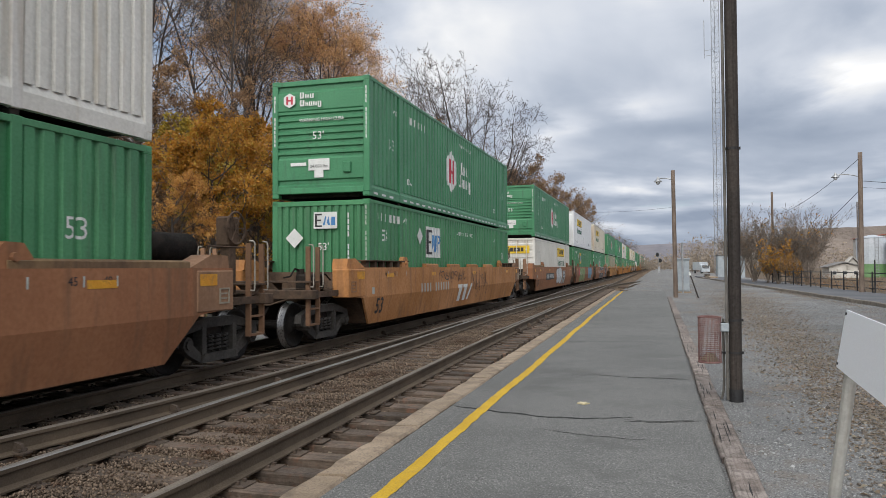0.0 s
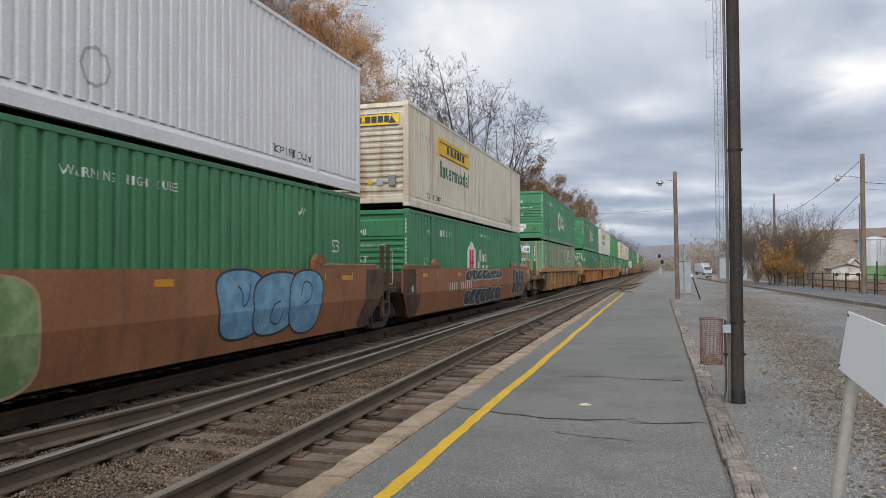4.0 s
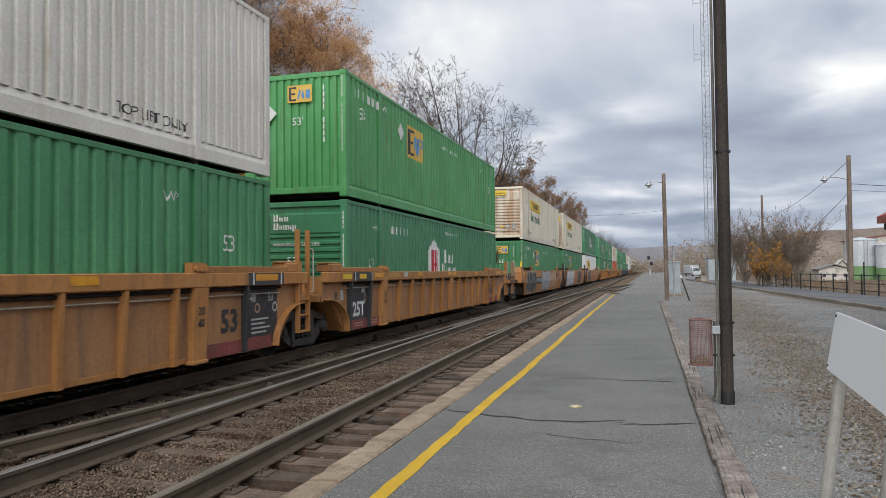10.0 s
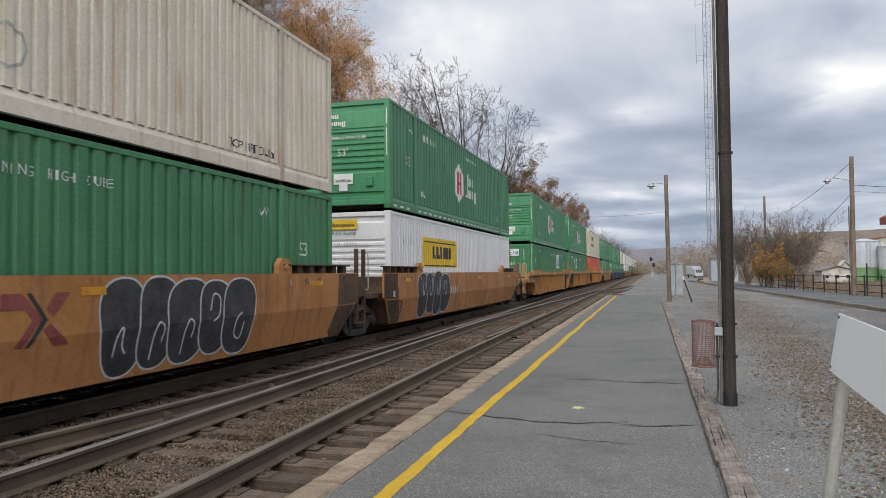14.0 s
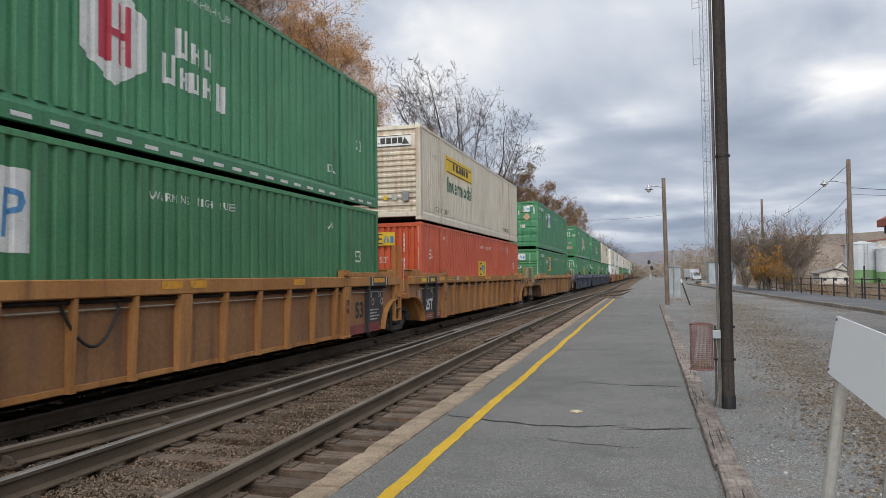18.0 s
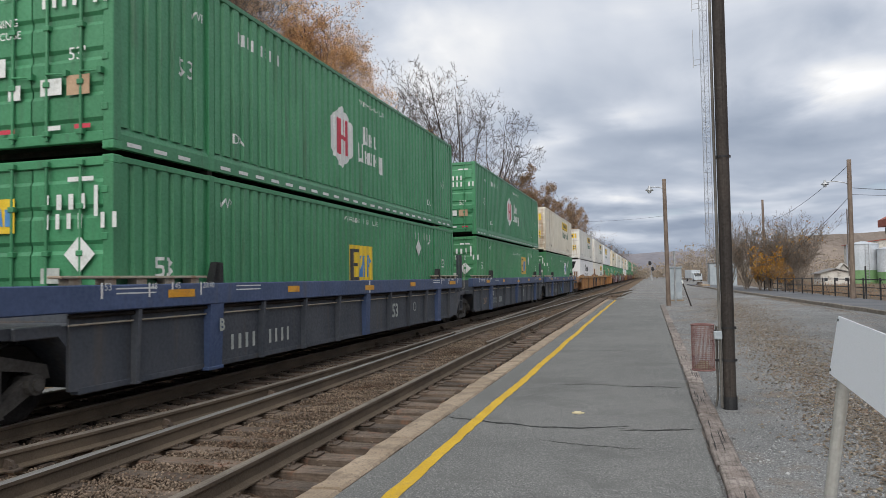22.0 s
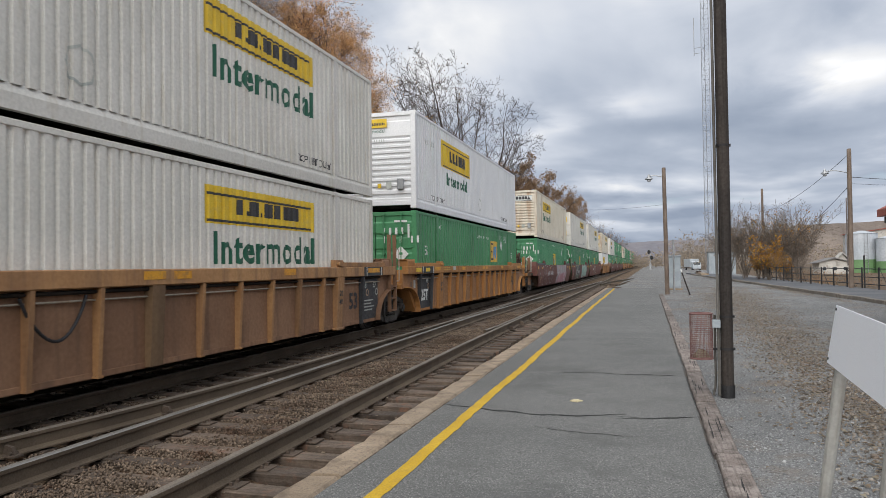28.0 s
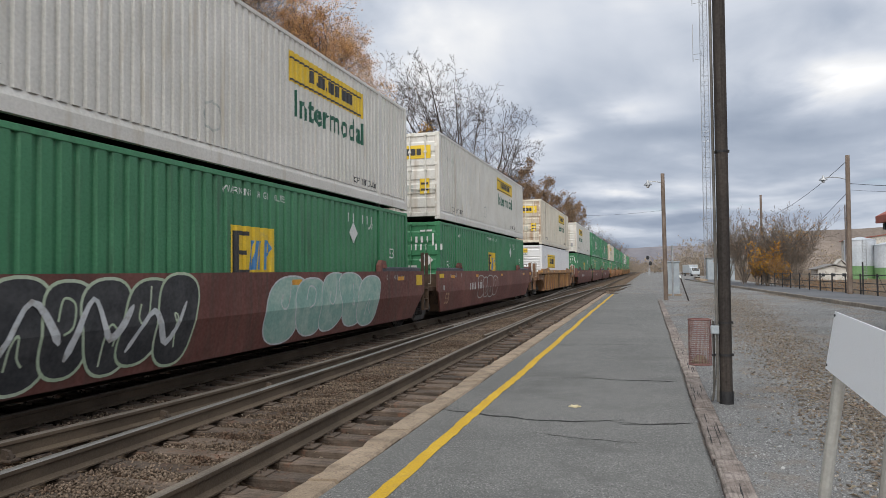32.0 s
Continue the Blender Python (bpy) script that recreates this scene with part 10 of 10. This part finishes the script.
# shed, pale vehicles, wall and pallets at the end of the yard
shed = thing("equipment_shed", "blue-grey steel equipment shed at the mast's foot", "shed", at=pose(8.9, 104.0, -0.05))
bm = bm_new()
box(bm, -1.2, 2.2, -1.5, 1.5, 0, 3.0, 0.03)
part("wall", bm, "grey_box", shed)
bm = bm_new()
box(bm, -1.3, 2.3, -1.6, 1.6, 3.0, 3.12, 0.03)
part("roof", bm, "slate", shed)
for i in range(6):
    bm = bm_new()
    box(bm, -1.1 + i * 0.55, -1.02 + i * 0.55, -1.54, -1.501, 0.1, 2.95)
    part("panel_seam", bm, "grey_box", shed)


def box_truck(x, y, turn, s):
    t = thing("box_truck", "parked white box truck at the end of the yard", "truck", at=pose(x, y, -0.1, 0, 0, turn))
    t.scale = (s, s, s)
    bm = bm_new()
    box(bm, -1.2, 1.2, -2.0, 3.4, 0.9, 3.1, 0.06)
    part("cargo_box", bm, "silo_white", t)
    bm = bm_new()
    slab(bm, [(-2.1, 0.5), (-3.9, 0.5), (-3.9, 1.3), (-3.3, 2.3), (-2.1, 2.4)], 0, -1.05, 1.05)
    c = part("cab", bm, "silo_white", t)
    bm = bm_new()
    slab(bm, [(-3.86, 1.36), (-3.36, 2.2), (-3.40, 2.22), (-3.90, 1.38)], 0, -0.9, 0.9)
    part("windscreen", bm, "window", c)
    for yy in (-3.0, 2.2):
        for xx in (-1.1, 0.85):
            bm = bm_new()
            tube(bm, (xx, yy, 0.45), (xx + 0.25, yy, 0.45), 0.45, n=16)
            w = part("wheel", bm, "black", t)
            bm = bm_new()
            tube(bm, (xx - 0.01, yy, 0.45), (xx + 0.26, yy, 0.45), 0.22, n=12)
            part("rim", bm, "galv", w)


box_truck(9.6, 175.0, 15, 0.85)
low_wall = thing("low_wall", "low pale concrete wall at the yard's end", "wall", at=pose(6.9, 96.0, -0.05))
bm = bm_new()
box(bm, -0.8, 0.1, -3.0, 6.0, -0.2, 0.35, 0.03)
part("wall", bm, "kerb", low_wall)
logs = thing("timber_pile", "low pile of old ties on the gravel", "timber pile", at=pose(6.9, 108.0, -0.04))
for i, (x, z) in enumerate(((-0.5, 0.12), (-0.2, 0.12), (0.1, 0.12), (-0.35, 0.36), (0.0, 0.36))):
    bm = bm_new()
    box(bm, x - 0.12, x + 0.12, -1.3, 1.3, z - 0.12, z + 0.12, 0.015)
    part("timber", bm, "tie", logs)
for x, y, s, k in ((-1.6, 53.5, 0.8, 1), (-0.6, 58.0, 0.7, 2), (-2.2, 63.0, 0.9, 3), (0.8, 70.0, 0.9, 4)):
    rng = random.Random(k)
    d = thing("tie_heap", "old dark ties dropped beside the platform's end", "timber pile", "dropped ties", at=pose(x, y, -0.10, 0, 0, rng.uniform(30, 120)))
    for i in range(3):
        bm = bm_new()
        box(bm, -1.2 * s, 1.2 * s, i * 0.3 - 0.4, i * 0.3 - 0.17, -0.15, -0.06 + 0.03 * i, 0.012)
        part("timber", bm, "tie", d)

# fence along the sidewalk
fence = thing("metal_fence", "low black tubular metal fence along the sidewalk", "fence")


def fence_x(y):
    return 10.83 - 0.0635 * (y - 40.7)


for i in range(15):
    y = 33.0 + i * 2.35
    bm = bm_new()
    box(bm, -0.035, 0.035, -0.035, 0.035, 0.05, 1.22, 0.004)
    part("post", bm, "black", fence, m=pose(fence_x(y), y, 0.0))
for z in (0.35, 0.72, 1.14):
    bm = bm_new()
    tube(bm, (fence_x(33), 33, z), (fence_x(65.9), 65.9, z), 0.024, n=6)
    part("rail", bm, "black", fence)
for i in range(7):
    y = 34.0 + i * 4.7
    bm = bm_new()
    tube(bm, (fence_x(y), y, 0.1), (fence_x(y + 1.2), y + 1.2, 1.12), 0.014, n=5)
    part("brace", bm, "black", fence)
bm = bm_new()
box(bm, -0.035, 0.035, -0.035, 0.035, 0.0, 1.85, 0.006)
gp = thing("gate_post", "tall black square gate post", "post", at=pose(11.25, 44.0, 0.0))
part("shaft", bm, "black", gp)


# houses and silos across the way
def gable_house(name, label, x, y, w, d, h, rise, turn, wall, roof, z=-0.6):
    ob = thing(name, label, "house", at=pose(x, y, z, 0, 0, turn))
    bm = bm_new()
    slab(bm, [(-w / 2, -0.5), (w / 2, -0.5), (w / 2, h), (0, h + rise), (-w / 2, h)], 1, -d / 2, d / 2)
    part("wall", bm, wall, ob)
    for s in (-1, 1):
        bm = bm_new()
        slab(bm, [(0, h + rise + 0.16), (s * (w / 2 + 0.4), h - 0.16), (s * (w / 2 + 0.4), h - 0.02), (0, h + rise + 0.32)], 1, -d / 2 - 0.3, d / 2 + 0.3)
        part("roof", bm, roof, ob)
    for i in range(3):
        xx = -w / 2 + w * (i + 0.5) / 3
        bm = bm_new()
        box(bm, xx - 0.07 * w, xx + 0.07 * w, -d / 2 - 0.04, -d / 2 + 0.02, h * 0.35, h * 0.65)
        wd = part("window", bm, "house_white", ob)
        bm = bm_new()
        box(bm, xx - 0.055 * w, xx + 0.055 * w, -d / 2 - 0.06, -d / 2 - 0.041, h * 0.38, h * 0.62)
        part("pane", bm, "window", wd)
    return ob


gable_house("house", "long low cream building with dark windows", 28.0, 128.0, 4.4, 5.0, 2.0, 0.45, 0, "house_cream", "slate")
gable_house("cupola", "small gabled cream hut behind the low building", 30.6, 133.0, 1.6, 2.0, 2.3, 1.0, 0, "house_cream", "house_cream")
gable_house("house", "distant pale building with a red roof", 62.0, 480.0, 26.0, 14.0, 6.0, 5.0, 10, "house_white", "roof_red", 2.0)
gable_house("house", "distant white building below the ridge", 18.0, 420.0, 14.0, 10.0, 4.0, 2.5, 0, "house_white", "roof_red")
gable_house("barn", "large red-roofed building behind the silos", 52.6, 160.0, 27.0, 16.0, 7.7, 1.6, 0, "house_cream", "roof_red")


def silo(x, y, r, h, group):
    ob = thing("silo", "white corrugated steel silo with a green lower band", "silo", group, at=pose(x, y, -0.6))
    n = 28
    for name, z0, z1, mat_, rr in (("base_band", -0.5, h * 0.36, "silo_green", r), ("wall", h * 0.36, h, "silo_white", r - 0.02)):
        bm = bm_new()
        rows = []
        k = max(2, int((z1 - z0) / 0.5))
        for q in range(k + 1):
            z = z0 + (z1 - z0) * q / k
            r2 = rr + (0.012 if q % 2 else 0)
            rows.append([bm.verts.new((r2 * math.cos(i * math.tau / n), r2 * math.sin(i * math.tau / n), z)) for i in range(n)])
        for a, b in zip(rows, rows[1:]):
            for i in range(n):
                bm.faces.new((a[i], a[(i + 1) % n], b[(i + 1) % n], b[i]))
        part(name, bm, mat_, ob)
    bm = bm_new()
    tube(bm, (0, 0, h), (0, 0, h + r * 0.22), r + 0.1, 0.3, n=n)
    part("roof", bm, "silo_white", ob)
    bm = bm_new()
    for dx in (-0.25, 0.25):
        tube(bm, (dx, -r - 0.2, 0), (dx, -r - 0.2, h), 0.04, n=5)
    for q in range(int(h / 0.5)):
        tube(bm, (-0.25, -r - 0.2, q * 0.5), (0.25, -r - 0.2, q * 0.5), 0.025, n=4)
    part("ladder", bm, "galv", ob)


silo(33.7, 133.0, 2.35, 6.6, "silos")
silo(37.2, 130.0, 2.2, 5.7, "silos")
silo(42.5, 131.0, 2.2, 8.0, "silos")

# eave of the station building at the yard's near side
station = thing("station_building", "red-eaved brick station building beside the platform yard", "building", at=pose(8.3, 6.2, -0.03))
bm = bm_new()
box(bm, -0.9, 6.0, 0.8, 14.0, 0, 3.3, 0.02)
part("wall", bm, "brick", station)
bm = bm_new()
slab(bm, [(-2.55, 2.72), (7.0, 2.72), (7.0, 2.90), (3.0, 5.2), (1.8, 5.2), (-2.55, 2.90)], 1, 0.0, 15.0)
part("roof", bm, "roof_red", station)
for y in (0.4, 4.4, 8.4, 12.4, 14.6):
    bm = bm_new()
    slab(bm, [(-2.45, 2.70), (-0.9, 2.70), (-0.9, 1.5), (-1.1, 1.9), (-1.6, 2.35), (-2.45, 2.55)], 1, y, y + 0.16)
    part("bracket", bm, "black", station)

# pale steel hut beyond the train
hut_z = ground_z(-15.0, 12.6) - 0.1
hut = thing("equipment_hut", "pale grey steel equipment hut with an overhanging lid by the trees", "hut", at=pose(-15.0, 12.55, hut_z))
top = 1.90 - hut_z
bm = bm_new()
box(bm, -1.0, 1.0, -1.9, 1.9, 0.0, top, 0.02)
part("body", bm, "cabinet_pale", hut)
bm = bm_new()
box(bm, -1.1, 1.1, -2.0, 2.0, top, top + 0.13, 0.02)
part("lid", bm, "cabinet_pale", hut)
for y in (-1.0, 0.0, 1.0, 1.72):
    bm = bm_new()
    box(bm, 1.0, 1.025, y - 0.03, y + 0.03, 0.1, top - 0.02)
    part("seam", bm, "cabinet_pale", hut)
bm = bm_new()
for k in range(3):
    box(bm, 1.0, 1.006, 0.25, 0.62, top - 0.22 - 0.09 * k, top - 0.18 - 0.09 * k)
part("notice_text", bm, "mark_white", hut)


# ---- ties, tie plates and ballast ----
def tie_mesh(length, seed):
    rng = random.Random(seed)
    bm = bmesh.new()
    n = 7
    rows = []
    for i in range(n):
        x = -length / 2 + length * i / (n - 1)
        j = [rng.uniform(-0.012, 0.012) for _ in range(4)]
        rows.append([bm.verts.new(p) for p in ((x, -0.115 + j[0], -0.17), (x, -0.115 + j[0], -0.012), (x, -0.10, 0.0 + j[1] * 0.6), (x, 0.10, 0.0 + j[2] * 0.6), (x, 0.115 + j[3], -0.012), (x, 0.115 + j[3], -0.17))])
    for a, b in zip(rows, rows[1:]):
        for k in range(5):
            bm.faces.new((a[k], a[k + 1], b[k + 1], b[k]))
    bm.faces.new(rows[0][::-1]), bm.faces.new(rows[-1])
    return to_mesh(bm, "tie", "tie")


def plate_mesh():
    bm = bmesh.new()
    box(bm, -0.19, 0.19, -0.10, 0.10, -0.002, 0.016, 0.004)
    for sx in (-0.105, 0.105):
        for sy in (-0.05, 0.05):
            box(bm, sx - 0.014, sx + 0.014, sy - 0.012, sy + 0.012, 0.016, 0.042)
    return to_mesh(bm, "tie_plate", "plate")


TIE_Z = RAIL_Z - 0.212
ties_near = [tie_mesh(2.62, s) for s in range(4)]
ties_long = [tie_mesh(3.6, s + 10) for s in range(3)]
plate = plate_mesh()
rng = random.Random(8)
for i in range(130):
    y = 1.2 + i * 0.515
    if y > 62:
        break
    sk = rng.uniform(-0.8, 0.8)
    part("tie", ties_near[i % 4], None, near_track, m=pose(along(near_rail, y) - 0.70 + rng.uniform(0.0, 0.10), y, TIE_Z + rng.uniform(-0.008, 0.004), 0, 0, sk))
    if y < 34:
        part("tie_plate", plate, None, near_track, m=pose(along(near_rail, y), y, TIE_Z))
        part("tie_plate", plate, None, near_track, m=pose(along(shiny_rail, y), y, TIE_Z))
for i in range(118):
    y = 4.4 + i * 0.52
    part("tie", ties_long[i % 3], None, far_track, m=pose(TRAIN_X + 0.12 + rng.uniform(-0.05, 0.05), y, TIE_Z + rng.uniform(-0.008, 0.0), 0, 0, rng.uniform(-0.6, 0.6)))
    if y < 34:
        part("tie_plate", plate, None, far_track, m=pose(TRAIN_X + 0.752, y, TIE_Z))

OCTA = np.array([(1, 0, 0), (-1, 0, 0), (0, 1, 0), (0, -1, 0), (0, 0, 1), (0, 0, -1)], dtype=np.float32)
OCTA_F = np.array([(0, 2, 4), (2, 1, 4), (1, 3, 4), (3, 0, 4), (2, 0, 5), (1, 2, 5), (3, 1, 5), (0, 3, 5)], dtype=np.int32)
CUBE = np.array([(x, y, z) for x in (-1, 1) for y in (-1, 1) for z in (-1, 1)], dtype=np.float32) * 0.72
CUBE_F = np.array([(0, 1, 3, 2), (4, 6, 7, 5), (0, 4, 5, 1), (2, 3, 7, 6), (0, 2, 6, 4), (1, 5, 7, 3)], dtype=np.int32)


def scatter(name, label, category, material, pos, size, flat, seed, cubes=True):
    """Many broken stones, each turned and shaped by chance, in one mesh."""
    r = np.random.RandomState(seed)
    n = len(pos)
    base, faces = (CUBE, CUBE_F) if cubes else (OCTA, OCTA_F)
    k = len(base)
    v = base[None] * (1 + r.uniform(-0.38, 0.38, (n, k, 3)))
    v = v * (size[:, None, None] * np.stack([r.uniform(0.6, 1.1, n), r.uniform(0.6, 1.1, n), r.uniform(0.6, 1.0, n) * flat], 1)[:, None, :])
    q = r.normal(size=(n, 4))
    q /= np.linalg.norm(q, axis=1)[:, None]
    w, x, y, z = q.T
    R = np.stack([1 - 2 * (y * y + z * z), 2 * (x * y - w * z), 2 * (x * z + w * y), 2 * (x * y + w * z), 1 - 2 * (x * x + z * z), 2 * (y * z - w * x), 2 * (x * z - w * y), 2 * (y * z + w * x), 1 - 2 * (x * x + y * y)], 1).reshape(n, 3, 3)
    v = np.einsum("nij,nkj->nki", R, v) + pos[:, None, :]
    f = (faces[None] + (np.arange(n) * k)[:, None, None]).reshape(-1, faces.shape[1])
    ob = new(name, bulk(name, v.reshape(-1, 3), f, material))
    return tagged(ob, label, category, kind="stuff")


def ballast_positions(n, x0, x1, y0, y1, near, seed):
    r = np.random.RandomState(seed)
    y = y0 + (y1 - y0) * r.uniform(0, 1, n) ** near
    return r, r.uniform(x0, x1, n), y


r, bx, by = ballast_positions(150000, -6.9, -2.55, 2.5, 40.0, 1.7, 21)
rail_n, rail_s, rail_c = (np.interp(by, [q[1] for q in pts], [q[0] for q in pts]) for pts in (near_rail, shiny_rail, closure_rail))
mid = (bx < rail_n) & (bx > rail_s)
z = np.where(mid, -0.247, np.where(bx > rail_n, -0.290 - 0.07 * np.clip((bx + 3.45) / 0.25, 0.0, 1.0), -0.280)) + r.uniform(-0.012, 0.012, len(bx)) + 0.022 * np.sin(by * 0.9 + bx * 1.7)
z += np.where(mid, 0.022 * np.exp(-((bx - (rail_n + rail_s) / 2) / 0.45) ** 2), 0.0)
onrail = (np.abs(bx - rail_n) < 0.15) | (np.abs(bx - rail_s) < 0.15) | (np.abs(bx - rail_c) < 0.10)
ph = ((by - 1.2) / 0.515) % 1.0
ontie = ((ph < 0.24) | (ph > 0.76)) & (bx > rail_n)
keep = ~onrail & ~ontie
tie_mid = ((ph < 0.2) | (ph > 0.8)) & mid & (r.uniform(0, 1, len(bx)) < 0.35)
keep &= ~tie_mid
pos = np.stack([bx, by, z], 1)[keep]
scatter("ballast_stones", "dusty brown-grey crushed stone between the rails", "ballast", "stones", pos, 0.0075 + 0.0125 * r.uniform(0, 1, len(pos)) ** 1.8, 0.75, 31)
# stones under the train, coloured darker for the shade there
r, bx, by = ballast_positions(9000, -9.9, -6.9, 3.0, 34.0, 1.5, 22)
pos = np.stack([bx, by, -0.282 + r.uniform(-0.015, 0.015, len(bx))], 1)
scatter("ballast_stones", "crushed stone under the train with its shade painted in", "ballast", "stones_dark", pos, r.uniform(0.014, 0.036, len(pos)), 0.9, 32)
# the gravel yard
r, bx, by = ballast_positions(52000, 0.63, 7.4, 2.2, 34.0, 1.8, 23)
gz = np.array([ground_z(a, b) for a, b in zip(bx, by)])
pos = np.stack([bx, by, gz + 0.001], 1)
big = r.uniform(0, 1, len(pos)) ** 5
scatter("gravel_stones", "loose grey gravel with a few larger stones", "gravel", "pebbles", pos, 0.006 + 0.020 * big, 0.7, 33, cubes=False)


def fallen_leaves(name, label, pos, size, material, seed, tilt=0.35):
    """Curled leaves that lie about: two bent halves each."""
    r = np.random.RandomState(seed)
    n = len(pos)
    a = r.uniform(0, math.tau, n)
    d = np.stack([np.cos(a), np.sin(a), r.uniform(-tilt, tilt, n)], 1) * size[:, None]
    s = np.stack([-np.sin(a), np.cos(a), r.uniform(-tilt, tilt, n)], 1) * (size * r.uniform(0.4, 0.7, n))[:, None]
    up = np.zeros((n, 3))
    up[:, 2] = size * r.uniform(0.1, 0.5, n)
    v = np.stack([pos - d, pos + s + up, pos + d, pos - s + up], 1)
    v[:, :, 2] += (size * 0.15)[:, None]
    f = np.array([(0, 2, 1), (0, 3, 2)], dtype=np.int32)
    f = (f[None] + (np.arange(n) * 4)[:, None, None]).reshape(-1, 3)
    ob = new(name, bulk(name, v.reshape(-1, 3), f, material))
    return tagged(ob, label, "leaves", kind="stuff")


r, bx, by = ballast_positions(16000, 0.0, 1.0, 3.0, 40.0, 1.6, 24)
bx = 1.75 + r.normal(0, 1, len(by)) * (0.24 + 0.016 * by) + 0.055 * by
keep = (bx > 0.95) & (bx < 7.4)
bx, by = bx[keep], by[keep]
pos = np.stack([bx, by, np.array([ground_z(a, b) for a, b in zip(bx, by)]) + 0.003], 1)
scatter("gravel_stones", "band of brown rubble across the gravel yard", "gravel", "rubble", pos, 0.008 + 0.020 * r.uniform(0, 1, len(pos)) ** 3, 0.65, 34)
r = np.random.RandomState(77)
n = 24000
ly = 4 + 46 * r.uniform(0, 1, n) ** 1.4
lx = 1.75 + r.normal(0, 1, n) * (0.26 + 0.016 * ly) + 0.055 * ly
near_kerb = r.uniform(0, 1, n) < 0.35
lx = np.where(near_kerb, np.array([walk_x(q) for q in ly]) - np.abs(r.normal(0, 0.35, n)) - 0.05, lx)
ok = (lx > 0.75) & (lx < 7.6)
lx, ly = lx[ok], ly[ok]
lz = np.array([ground_z(a, b) for a, b in zip(lx, ly)])
fallen_leaves("fallen_leaves", "scattered dry brown fallen leaves on the gravel", np.stack([lx, ly, lz + 0.006], 1), r.uniform(0.010, 0.033, len(lx)), "fallen", 5)
r = np.random.RandomState(78)
n = 900
ly = 3 + 30 * r.uniform(0, 1, n) ** 1.4
lx = r.uniform(-6.8, -2.5, n)
fallen_leaves("fallen_leaves", "a few dry leaves caught between the ties", np.stack([lx, ly, np.full(n, -0.232)], 1), r.uniform(0.015, 0.032, n), "fallen", 6)
bm = bm_new()
slab(bm, [(-0.89, 8.33), (-0.86, 8.36), (-0.87, 8.42), (-0.83, 8.38), (-0.80, 8.43), (-0.79, 8.36), (-0.75, 8.35), (-0.79, 8.31), (-0.80, 8.27), (-0.84, 8.30)], 2, 0.001, 0.014)
single("fallen_leaf", bm, "leaf_pale", "single pale yellow leaf on the platform", "leaf")


# ---- what moves ----
def motions():
    """The train rolls past at one speed; its wheels turn as they roll."""
    for ob, y, z in MOVING:
        walk(ob, [(0.0, pose(TRAIN_X, y, z)), (16.0, pose(TRAIN_X, y - 16.0 * SPEED, z)), (32.0, pose(TRAIN_X, y - 32.0 * SPEED, z))])
    step = 1.0 / FPS
    turn = math.degrees(SPEED * step / 0.452)
    made = {}
    for w, s in WHEELSETS:
        if s not in made:
            walk(w, [(i * step, pose(0, s * 0.89, 0.455) @ Matrix.Rotation(radians(turn * i % 360), 4, "X")) for i in range(32 * FPS + 1)])
            made[s] = w
        else:
            w.rotation_mode = "QUATERNION"
            w.animation_data_create()
            w.animation_data.action = made[s].animation_data.action
            w.animation_data.action_slot = made[s].animation_data.action_slot


motions()
